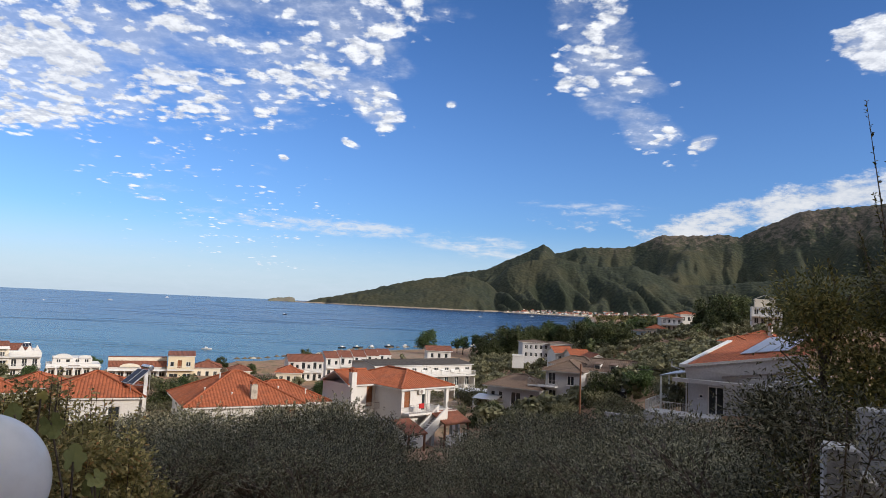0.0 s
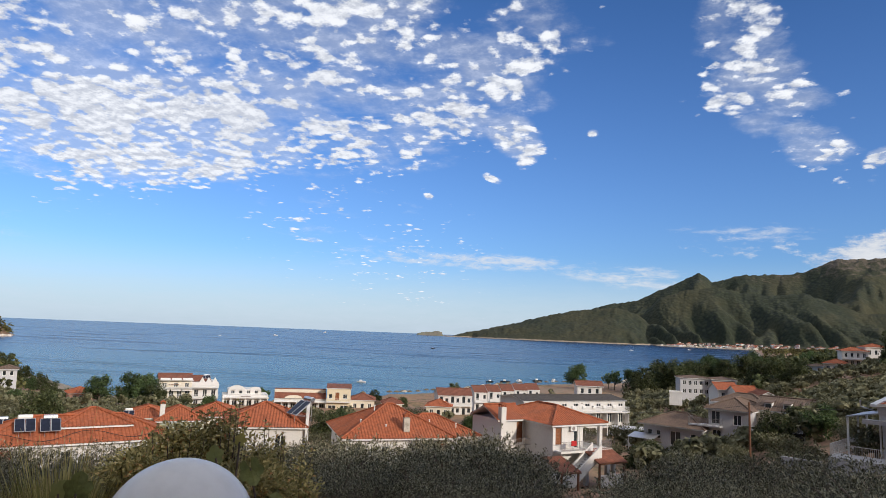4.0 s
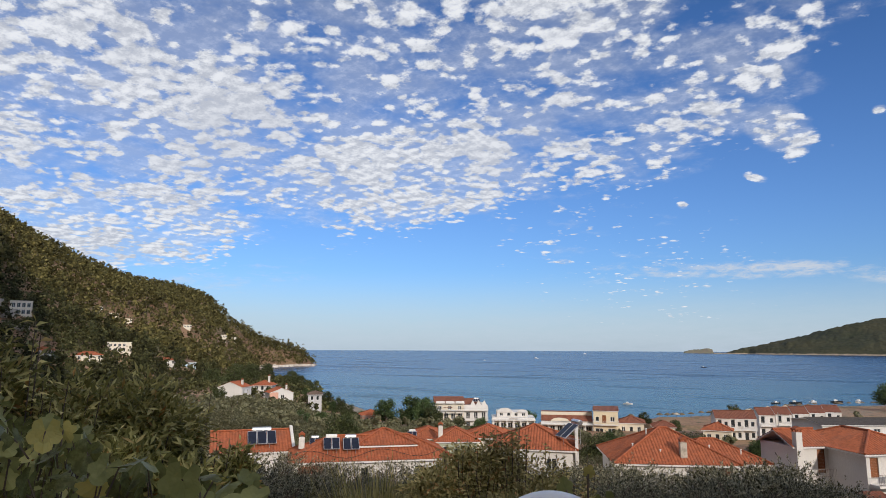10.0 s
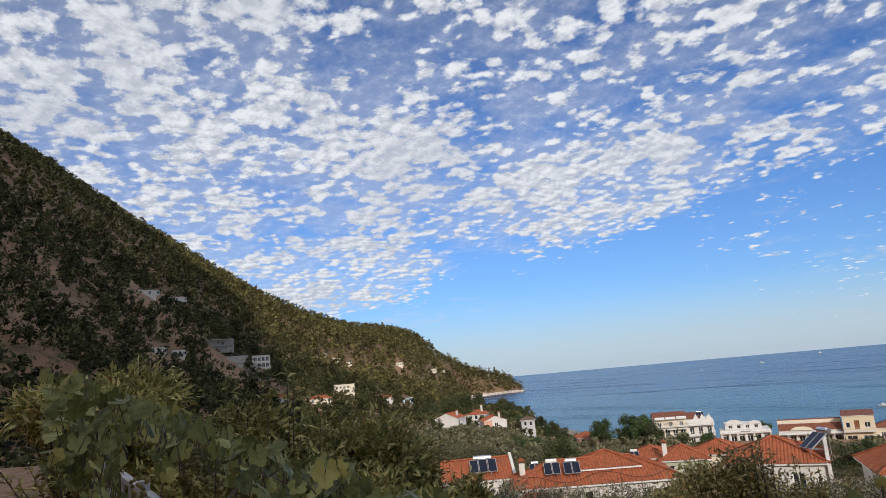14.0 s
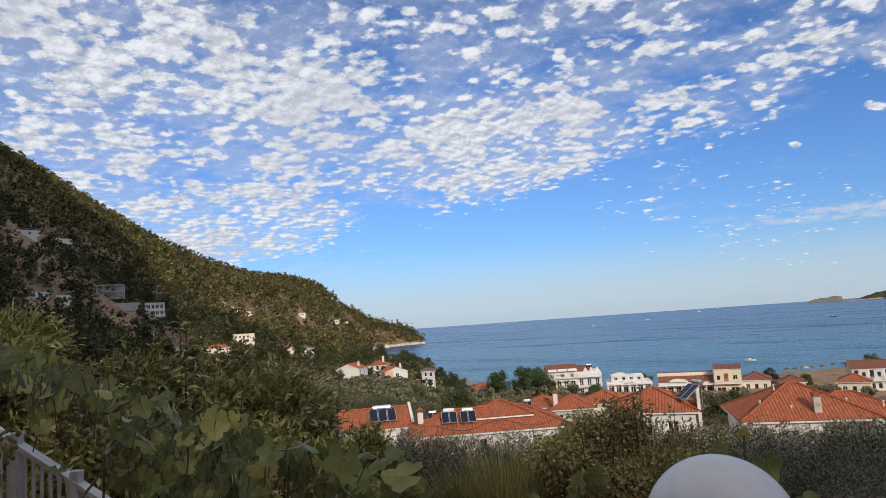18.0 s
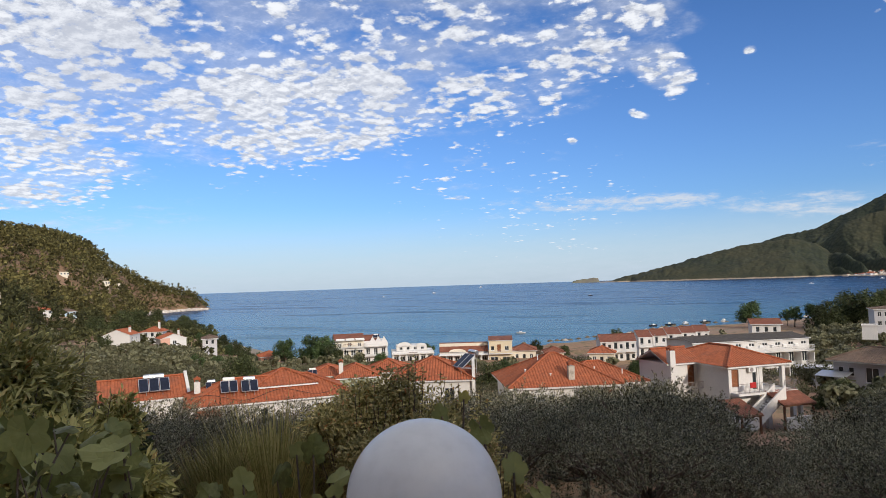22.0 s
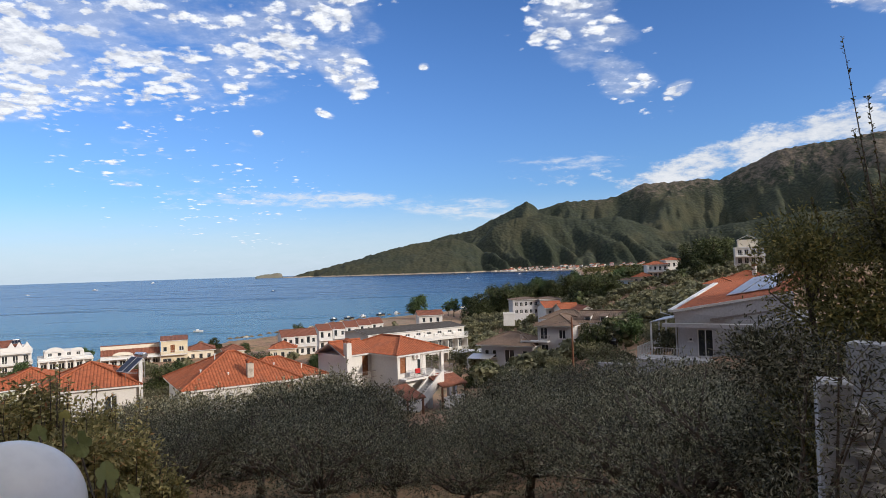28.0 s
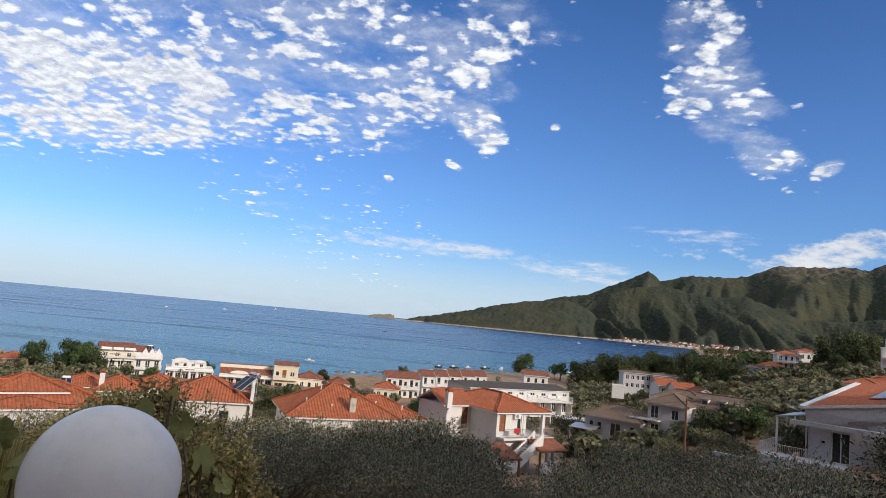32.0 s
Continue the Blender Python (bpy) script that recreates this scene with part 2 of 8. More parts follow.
def leaf_mat(name, base, other, rough=0.5, third=None, veins=0.0, patch=1.1, spec=0.16, trees=False):
    """Leaves: each differs from the next; light passes through."""
    m = bpy.data.materials.new(name)
    m.use_nodes = True
    n = Nodes(m.node_tree)
    r = n.add("ShaderNodeNewGeometry").outputs["Random Per Island"]
    o = n.add("ShaderNodeObjectInfo").outputs["Random"]
    p = n.add("ShaderNodeTexCoord").outputs["Object"]
    stops = [(0.0, tuple(c * 0.55 for c in base)), (0.45, base), (0.85, other)]
    if third:
        stops += [(0.93, other), (1.0, third)]
    col = n.ramp(r, stops)
    k = n.math("ADD", 0.35, n.math("ADD", n.math("MULTIPLY", n.noise(p, patch, 2.0), 0.7), n.math("MULTIPLY", o, 0.55)))
    col = n.add("ShaderNodeHueSaturation", {"Color": col, "Value": k}).outputs[0]
    if trees:
        tone = n.add("ShaderNodeAttribute")
        tone.attribute_name = "tree_tone"
        col = n.add("ShaderNodeHueSaturation", {"Color": col, "Value": n.math("ADD", 0.5, n.math("MULTIPLY", tone.outputs["Fac"], 1.3))}).outputs[0]
    if veins:
        spot = n.noise(p, 34.0, 6.0, 0.65)
        col = n.mix(n.math("MULTIPLY", n.step(spot, 0.40, 0.66), veins), col, other)
        col = n.mix(n.math("MULTIPLY", n.step(n.noise(p, 60.0, 3.0), 0.62, 0.74), veins * 0.8), col, third)
    a = n.add("ShaderNodeBsdfPrincipled", {"Base Color": col, "Roughness": rough, "Specular IOR Level": spec}).outputs[0]
    t = n.add("ShaderNodeBsdfTranslucent", {"Color": col}).outputs[0]
    n.add("ShaderNodeOutputMaterial", {0: n.add("ShaderNodeMixShader", {0: 0.3, 1: a, 2: t}).outputs[0]})
    return m


def glass_dark(name, col=(0.03, 0.035, 0.04)):
    return mat(name, col, 0.12, 0.3, 3.0, bump=0.0, spec=0.6)


PLASTER = mat("white_plaster", (0.65, 0.635, 0.615), 0.9, 0.07, 9.0, 0.5, 0.25, 30.0, streaks=0.25)
PLASTER2 = mat("cream_plaster", (0.70, 0.64, 0.53), 0.9, 0.08, 9.0, 0.5, 0.25, 30.0, streaks=0.2)
# for grey houses, and for white walls whose shade is put into the colour
PLASTERG = mat("grey_and_shaded_plaster", (0.50, 0.50, 0.52), 0.9, 0.1, 7.0, 0.5, 0.25, 30.0, streaks=0.3)
YELLOW = mat("yellow_plaster", (0.66, 0.57, 0.41), 0.9, 0.08, 9.0, 0.5, 0.2, 30.0, streaks=0.15)
PINK = mat("salmon_plaster", (0.62, 0.36, 0.27), 0.9, 0.1, 9.0, 0.5, 0.2, 30.0)
BLUEW = mat("pale_blue_plaster", (0.42, 0.55, 0.66), 0.9, 0.1, 9.0, 0.5, 0.2)
CONCRETE = mat("bare_concrete", (0.52, 0.49, 0.45), 0.92, 0.15, 3.0, 0.3, 0.4, 12.0, streaks=0.3)
STONEW = mat("weathered_stone", (0.42, 0.38, 0.33), 0.92, 0.3, 3.0, 0.8, 0.6, 6.0, rnd=0.2)
TIMBER = mat("brown_stained_wood", (0.16, 0.065, 0.03), 0.6, 0.3, 8.0, 1.0, 0.2)
SHUTTER = mat("varnished_shutter_wood", (0.24, 0.085, 0.03), 0.55, 0.25, 9.0, 1.0, 0.2)
PVC = mat("white_frame", (0.72, 0.72, 0.71), 0.45, 0.06, 8.0, bump=0.0)
PANE = glass_dark("window_glass")
RAIL = mat("painted_iron", (0.25, 0.22, 0.21), 0.5, 0.2, 10.0, bump=0.0)
WRAIL = mat("white_rail_paint", (0.62, 0.62, 0.61), 0.5, 0.1, 10.0, bump=0.0)
AWN = mat("white_awning_cloth", (0.72, 0.70, 0.66), 0.9, 0.08, 4.0, bump=0.1)
REDCLOTH = mat("red_cloth", (0.45, 0.02, 0.02), 0.85, 0.2, 6.0)
STEEL = mat("brushed_steel", (0.62, 0.63, 0.65), 0.28, 0.1, 12.0, metal=1.0, bump=0.05)
COLLECTOR = mat("solar_collector_glass", (0.010, 0.014, 0.032), 0.32, 0.3, 2.0, bump=0.0, spec=0.25)
ALU = mat("aluminium_edge", (0.55, 0.56, 0.58), 0.4, 0.1, 12.0, metal=0.8, bump=0.0)
CABLE = mat("black_cable", (0.02, 0.02, 0.02), 0.7, 0.2, 10.0, bump=0.0)
BARK = mat("grey_bark", (0.13, 0.10, 0.075), 0.95, 0.4, 9.0, 1.5, 0.9, 14.0)
CARPAINT = mat("dark_car_paint", (0.03, 0.03, 0.035), 0.25, 0.2, 2.0, bump=0.0, rnd=0.4)
CARWHITE = mat("white_car_paint", (0.65, 0.65, 0.66), 0.25, 0.05, 2.0, bump=0.0)
RUBBER = mat("tyre_rubber", (0.02, 0.02, 0.02), 0.85, 0.2, 20.0)
STRAW = mat("straw_thatch", (0.15, 0.11, 0.065), 0.95, 0.4, 6.0, 1.0, 0.5, rnd=0.2)
ROCK = mat("pale_shore_rock", (0.46, 0.38, 0.31), 0.95, 0.3, 0.6, 0.1, 0.9, 1.2, tint=(0.62, 0.56, 0.50))
ROAD = mat("asphalt", (0.055, 0.055, 0.058), 0.9, 0.3, 3.0, 0.2, 0.3)


def tile_mat(name, base, worn):
    """Clay tiles: rows across the slope, every tile burnt a little differently, lichen in patches."""
    m = bpy.data.materials.new(name)
    m.use_nodes = True
    n = Nodes(m.node_tree)
    p = n.add("ShaderNodeTexCoord").outputs["Object"]
    f = n.noise(p, 3.5, 6.0, 0.65)
    b = n.noise(p, 0.45, 4.0, 0.6)
    r = n.add("ShaderNodeNewGeometry").outputs["Random Per Island"]
    brick = n.add("ShaderNodeTexVoronoi", {"Vector": p, "Scale": 3.2}).outputs[1]
    v = n.add("ShaderNodeSeparateXYZ", {0: brick}).outputs[0]
    col = n.mix(n.step(f, 0.3, 0.72), tuple(c * 0.72 for c in base), base)
    col = n.mix(n.math("MULTIPLY", n.step(b, 0.48, 0.72), 0.65), col, worn)
    k = n.math("ADD", 0.72, n.math("ADD", n.math("MULTIPLY", v, 0.34), n.math("MULTIPLY", r, 0.22)))
    col = n.add("ShaderNodeHueSaturation", {"Color": col, "Value": k}).outputs[0]
    z = n.add("ShaderNodeSeparateXYZ", {0: p}).outputs[2]
    saw = n.math("FRACT", n.math("MULTIPLY", z, 7.5))
    nrm = n.add("ShaderNodeBump", {"Height": n.math("ADD", saw, n.math("MULTIPLY", f, 0.6)), "Strength": 0.55, "Distance": 0.04}).outputs[0]
    n.add("ShaderNodeOutputMaterial", {0: n.add("ShaderNodeBsdfPrincipled", {"Base Color": col, "Roughness": 0.85, "Normal": nrm}).outputs[0]})
    return m


TILE = tile_mat("orange_clay_tiles", (0.37, 0.105, 0.043), (0.235, 0.088, 0.05))
TILEB = tile_mat("brown_concrete_tiles", (0.17, 0.115, 0.085), (0.11, 0.085, 0.07))
TILED = tile_mat("dark_terracotta_tiles", (0.24, 0.085, 0.05), (0.16, 0.075, 0.05))

OLIVE = leaf_mat("olive_leaves", (0.066, 0.065, 0.031), (0.40, 0.375, 0.25), 0.45, patch=0.8, spec=0.3)
OLIVE_FAR = leaf_mat("dusty_olive_leaves", (0.145, 0.142, 0.078), (0.21, 0.205, 0.125), 0.6, patch=0.3)
BROAD = leaf_mat("broad_green_leaves", (0.060, 0.075, 0.032), (0.12, 0.135, 0.058), 0.5)
PEACH = leaf_mat("fruit_tree_leaves", (0.29, 0.275, 0.085), (0.62, 0.55, 0.22), 0.45, (0.40, 0.20, 0.06))
AUTUMN = leaf_mat("turning_leaves", (0.34, 0.30, 0.12), (0.56, 0.46, 0.20), 0.5, (0.50, 0.24, 0.10))
VINE = leaf_mat("vine_leaves", (0.135, 0.148, 0.042), (0.33, 0.335, 0.12), 0.45, (0.44, 0.37, 0.10), 0.35, spec=0.25)
BROOM = leaf_mat("green_broom_stalks", (0.27, 0.25, 0.085), (0.46, 0.39, 0.17), 0.7, (0.42, 0.28, 0.14))
DRYBROOM = leaf_mat("dry_broom_stalks", (0.34, 0.22, 0.13), (0.52, 0.37, 0.24), 0.8, (0.40, 0.34, 0.14))
PINE = leaf_mat("pine_needles", (0.115, 0.106, 0.040), (0.205, 0.178, 0.066), 0.7, patch=0.13, trees=True)
# darker copy of the pine: the near hill's deep shade put into the colour
PINE_SHADED = leaf_mat("shaded_pine_needles", (0.062, 0.066, 0.028), (0.115, 0.112, 0.046), 0.7, patch=0.13, trees=True)
DRYLEAF = leaf_mat("yellowing_leaves", (0.13, 0.13, 0.045), (0.28, 0.24, 0.085), 0.5, (0.32, 0.24, 0.06))
POPLAR = leaf_mat("poplar_leaves", (0.065, 0.10, 0.04), (0.12, 0.17, 0.07), 0.5)
GRAPE = leaf_mat("pale_grapes", (0.28, 0.24, 0.10), (0.38, 0.30, 0.13), 0.35, (0.22, 0.07, 0.07))


def ground_mat():
    m = bpy.data.materials.new("dry_earth_and_scrub")
    m.use_nodes = True
    n = Nodes(m.node_tree)
    p = n.add("ShaderNodeTexCoord").outputs["Object"]
    f = n.noise(p, 1.8, 8.0, 0.7)
    b = n.noise(p, 0.06, 5.0, 0.6)
    s = n.noise(p, 0.35, 6.0, 0.65)
    z = n.add("ShaderNodeSeparateXYZ", {0: p}).outputs[2]
    earth = n.mix(n.step(f, 0.3, 0.7), (0.20, 0.105, 0.062), (0.34, 0.205, 0.13))
    scrub = n.mix(n.step(f, 0.35, 0.65), (0.050, 0.056, 0.024), (0.13, 0.115, 0.052))
    col = n.mix(n.step(s, 0.48, 0.66), earth, scrub)
    col = n.mix(n.math("MULTIPLY", n.step(b, 0.45, 0.65), 0.55), col, (0.30, 0.20, 0.10))
    sand = n.mix(n.step(f, 0.3, 0.7), (0.20, 0.165, 0.125), (0.30, 0.25, 0.19))
    col = n.mix(n.step(n.math("ADD", z, n.math("MULTIPLY", b, 1.2)), 1.9, 1.1), col, sand)
    nrm = n.add("ShaderNodeBump", {"Height": f, "Strength": 0.7, "Distance": 0.12}).outputs[0]
    n.add("ShaderNodeOutputMaterial", {0: n.add("ShaderNodeBsdfPrincipled", {"Base Color": col, "Roughness": 0.95, "Normal": nrm}).outputs[0]})
    return m


def sea_mat():
    m = bpy.data.materials.new("sea_water")
    m.use_nodes = True
    n = Nodes(m.node_tree)
    p = n.add("ShaderNodeTexCoord").outputs["Object"]
    dist = n.vec("LENGTH", p)
    big = n.noise(n.vec("MULTIPLY", p, (0.0016, 0.006, 0.0)), 1.0, 5.0, 0.6, 1.2)
    calm = n.noise(n.vec("MULTIPLY", p, (0.004, 0.02, 0.0)), 1.0, 4.0, 0.6, 2.0)
    deep = n.mix(n.step(big, 0.35, 0.65), (0.0038, 0.020, 0.066), (0.0065, 0.031, 0.089))
    shal = n.step(n.math("ADD", dist, n.math("MULTIPLY", calm, 160.0)), 900.0, 300.0)
    col = n.mix(n.math("MULTIPLY", shal, 0.75), deep, (0.024, 0.110, 0.145))
    w1 = n.noise(p, 0.35, 6.0, 0.6)
    w2 = n.noise(n.vec("MULTIPLY", p, (0.02, 0.05, 0.02)), 1.0, 5.0, 0.6)
    nrm = n.add("ShaderNodeBump", {"Height": n.math("ADD", w1, n.math("MULTIPLY", w2, 2.0)), "Strength": 0.2, "Distance": 0.8}).outputs[0]
    slick = n.noise(n.vec("MULTIPLY", p, (0.0022, 0.011, 0.0)), 1.0, 7.0, 0.62, 1.6)
    col = n.mix(n.math("MULTIPLY", n.step(slick, 0.55, 0.66), 0.55), col, (0.050, 0.115, 0.19))
    rough = n.math("ADD", 0.22, n.math("MULTIPLY", n.step(calm, 0.5, 0.75), 0.16))
    n.add("ShaderNodeOutputMaterial", {0: n.add("ShaderNodeBsdfPrincipled", {"Base Color": col, "Roughness": rough, "Specular IOR Level": 0.11, "Normal": nrm}).outputs[0]})
    return m


def mountain_mat():
    """Wooded slopes with bare rock and scree; the wood shows as a dense grain of crowns."""
    m = bpy.data.materials.new("wooded_mountain")
    m.use_nodes = True
    n = Nodes(m.node_tree)
    p = n.add("ShaderNodeTexCoord").outputs["Object"]
    crowns = n.add("ShaderNodeTexVoronoi", {"Vector": p, "Scale": 0.062}).outputs[0]
    f = n.noise(p, 0.03, 6.0, 0.65)
    b = n.noise(p, 0.0032, 5.0, 0.6)
    z = n.add("ShaderNodeSeparateXYZ", {0: p}).outputs[2]
    wood = n.mix(n.step(crowns, 0.1, 0.8), (0.050, 0.056, 0.034), (0.028, 0.034, 0.025))
    wood = n.mix(n.step(n.noise(p, 0.009, 5.0, 0.6), 0.42, 0.62), wood, (0.031, 0.037, 0.023))
    wood = n.mix(n.math("MULTIPLY", n.step(b, 0.45, 0.65), 0.7), wood, (0.064, 0.060, 0.034))
    rock = n.mix(n.step(f, 0.3, 0.7), (0.075, 0.064, 0.053), (0.16, 0.125, 0.095))
    where = n.step(n.math("ADD", n.math("MULTIPLY", f, 0.8), n.math("ADD", n.math("MULTIPLY", b, 0.5), n.step(z, 220.0, 560.0, 0.0, 0.40))), 0.90, 1.12)
    col = n.mix(n.math("MULTIPLY", where, 0.85), wood, rock)
    col = n.mix(n.step(n.math("ADD", z, n.math("MULTIPLY", f, 10.0)), 12.0, 7.0), col, (0.33, 0.26, 0.19))
    nrm = n.add("ShaderNodeBump", {"Height": n.math("MULTIPLY", crowns, -1.0), "Strength": 0.7, "Distance": 5.0}).outputs[0]
    n.add("ShaderNodeOutputMaterial", {0: n.add("ShaderNodeBsdfPrincipled", {"Base Color": col, "Roughness": 0.95, "Specular IOR Level": 0.15, "Normal": nrm}).outputs[0]})
    return m


GROUND, SEA, MOUNT = ground_mat(), sea_mat(), mountain_mat()

# ---------- mesh helpers ----------
def polar(az, d, z=0.0):
    """A place from degrees to the left of straight ahead, metres away, height above the sea."""
    a = radians(az)
    return Vector((-math.sin(a) * d, math.cos(a) * d, z))


def lerp_table(x, table):
    xs, ys = zip(*table)
    return np.interp(x, xs, ys)


def sstep(x, a, b):
    t = np.clip((np.asarray(x, float) - a) / (b - a), 0, 1)
    return t * t * (3 - 2 * t)


class Geo:
    """Collects faces for one mesh."""

    def __init__(self):
        self.v, self.f = [], []

    def face(self, *pts):
        i = len(self.v)
        self.v += [tuple(p) for p in pts]
        self.f.append(tuple(range(i, i + len(pts))))

    def box(self, x0, y0, z0, x1, y1, z1, bev=0.0):
        if bev:
            bm = bmesh.new()
            bmesh.ops.create_cube(bm, size=1, matrix=Matrix.LocRotScale(((x0 + x1) / 2, (y0 + y1) / 2, (z0 + z1) / 2), None, (x1 - x0, y1 - y0, z1 - z0)))
            bmesh.ops.bevel(bm, geom=bm.edges[:], offset=bev, segments=1, affect="EDGES")
            self.bm(bm)
            return
        i = len(self.v)
        self.v += [(x0, y0, z0), (x1, y0, z0), (x1, y1, z0), (x0, y1, z0), (x0, y0, z1), (x1, y0, z1), (x1, y1, z1), (x0, y1, z1)]
        self.f += [tuple(i + k for k in q) for q in ((3, 2, 1, 0), (4, 5, 6, 7), (0, 1, 5, 4), (1, 2, 6, 5), (2, 3, 7, 6), (3, 0, 4, 7))]

    def bm(self, bm):
        i = len(self.v)
        bm.verts.index_update()
        self.v += [tuple(v.co) for v in bm.verts]
        self.f += [tuple(i + v.index for v in f.verts) for f in bm.faces]
        bm.free()

    def add(self, other, m=None):
        i = len(self.v)
        self.v += [tuple(m @ Vector(p)) for p in other.v] if m else other.v
        self.f += [tuple(i + k for k in q) for q in other.f]

    def prism(self, pts, thick):
        """A slab: the outline pts (3D, in order), thickened by the vector thick."""
        t = Vector(thick)
        a = [Vector(p) for p in pts]
        b = [p + t for p in a]
        i, k = len(self.v), len(a)
        self.v += [tuple(p) for p in a + b]
        self.f += [tuple(range(i + k - 1, i - 1, -1)), tuple(range(i + k, i + 2 * k))]
        self.f += [(i + j, i + (j + 1) % k, i + k + (j + 1) % k, i + k + j) for j in range(k)]

    def tube(self, pts, radii, n=8, cap=True):
        pts = [Vector(p) for p in pts]
        if not hasattr(radii, "__len__"):
            radii = [radii] * len(pts)
        i = len(self.v)
        for k, p in enumerate(pts):
            w = (pts[min(k + 1, len(pts) - 1)] - pts[max(k - 1, 0)]).normalized()
            u = w.orthogonal().normalized() if abs(w.z) > 0.9 else w.cross(Vector((0, 0, 1))).normalized()
            v = w.cross(u)
            self.v += [tuple(p + (u * math.cos(2 * math.pi * j / n) + v * math.sin(2 * math.pi * j / n)) * radii[k]) for j in range(n)]
        for k in range(len(pts) - 1):
            self.f += [(i + k * n + j, i + k * n + (j + 1) % n, i + (k + 1) * n + (j + 1) % n, i + (k + 1) * n + j) for j in range(n)]
        if cap:
            self.f += [tuple(i + j for j in reversed(range(n))), tuple(i + (len(pts) - 1) * n + j for j in range(n))]

    def sphere(self, c, r, seg=12, rings=8, sq=(1, 1, 1)):
        bm = bmesh.new()
        bmesh.ops.create_uvsphere(bm, u_segments=seg, v_segments=rings, radius=r, matrix=Matrix.Translation(c) @ Matrix.Diagonal((*sq, 1)))
        self.bm(bm)

    def mesh(self, name, smooth=False):
        me = bpy.data.meshes.new(name)
        me.from_pydata(self.v, [], self.f)
        if smooth:
            me.polygons.foreach_set("use_smooth", [True] * len(me.polygons))
        return me


def part(name, geo, material, parent=None, label="", smooth=False):
    """Links geo as one mesh object under a thing or part."""
    me = geo if isinstance(geo, bpy.types.Mesh) else geo.mesh(name, smooth)
    if not me.materials:
        me.materials.append(material)
    ob = new(name, me)
    if parent:
        ob.parent = parent
    return tagged(ob, label)


def thing(name, m, label, category, group="", kind=""):
    ob = new(name)
    ob.empty_display_size = 0.2
    ob.matrix_basis = m
    return tagged(ob, label, category, group, kind)


def np_mesh(name, verts, faces, material, smooth=False):
    """A mesh from arrays; all faces have the same number of corners."""
    me = bpy.data.meshes.new(name)
    k, nf = faces.shape[1], len(faces)
    me.vertices.add(len(verts))
    me.vertices.foreach_set("co", np.ascontiguousarray(verts, np.float32).ravel())
    me.loops.add(nf * k)
    me.loops.foreach_set("vertex_index", np.ascontiguousarray(faces, np.int32).ravel())
    me.polygons.add(nf)
    me.polygons.foreach_set("loop_start", np.arange(0, nf * k, k, dtype=np.int32))
    me.polygons.foreach_set("loop_total", np.full(nf, k, np.int32))
    if smooth:
        me.polygons.foreach_set("use_smooth", np.ones(nf, bool))
    me.update(calc_edges=True)
    me.materials.append(material)
    return me


def grid_faces(rows, cols, closed=False):
    i, j = np.meshgrid(np.arange(rows - 1), np.arange(cols if closed else cols - 1), indexing="ij")
    j2 = (j + 1) % cols
    return np.stack([i * cols + j, i * cols + j2, (i + 1) * cols + j2, (i + 1) * cols + j], -1).reshape(-1, 4)


def vnoise(x, y, seed=0, octaves=4):
    """Smooth value noise on arrays, about -1 to 1."""
    rs = np.random.RandomState(seed)
    tab = rs.rand(256, 256) * 2 - 1
    out, amp, tot = 0, 1.0, 0.0
    for o in range(octaves):
        xi, yi = np.floor(x).astype(int), np.floor(y).astype(int)
        fx, fy = x - xi, y - yi
        fx, fy = fx * fx * (3 - 2 * fx), fy * fy * (3 - 2 * fy)
        g = lambda a, b: tab[a % 256, b % 256]
        out = out + amp * ((g(xi, yi) * (1 - fx) + g(xi + 1, yi) * fx) * (1 - fy) + (g(xi, yi + 1) * (1 - fx) + g(xi + 1, yi + 1) * fx) * fy)
        tot += amp
        amp, x, y = amp * 0.5, x * 2.03 + 17, y * 2.03 + 31
    return out / tot


# ---------- the land ----------
FALL = [(0, 21.4), (2, 20.9), (5, 19.7), (8, 18.8), (12, 17.9), (18, 16.6), (25, 15.2), (35, 13.5), (45, 12.0), (60, 10.2), (80, 8.4), (105, 6.8), (150, 3.6), (200, 2.0), (260, 1.2), (6000, 1.2)]
SHORE_R = [(205, 31), (225, 24), (240, 18), (267, 11.7), (305, 8.0), (360, -1), (412, -6), (565, -10.7), (838, -12.2), (1560, -12.9), (2700, -12.6)]
SHORE_L = [(205, 31), (215, 36), (250, 41), (343, 45.3), (487, 48.5), (760, 50.2), (830, 50), (860, 48), (900, 45.6), (930, 45.4), (960, 47), (1100, 60), (1400, 75), (2700, 88)]
HILL_TOP = [(44.5, -3), (45.4, 14), (47, 19), (49.4, 30), (52.3, 53), (54.2, 79), (56.5, 88), (60.3, 96), (64, 111), (68, 134), (70.7, 150), (73.2, 168), (77.3, 197), (82.3, 232), (95, 300), (120, 330), (140, 250)]
HILL_FAR = [(44, 915), (50, 900), (60, 830), (70, 720), (82, 660), (100, 600), (140, 560)]
HILL_FOOT = [(44, 880), (48, 830), (50.5, 760), (53, 420), (58, 300), (65, 230), (72, 170), (82, 120), (95, 90), (140, 80)]


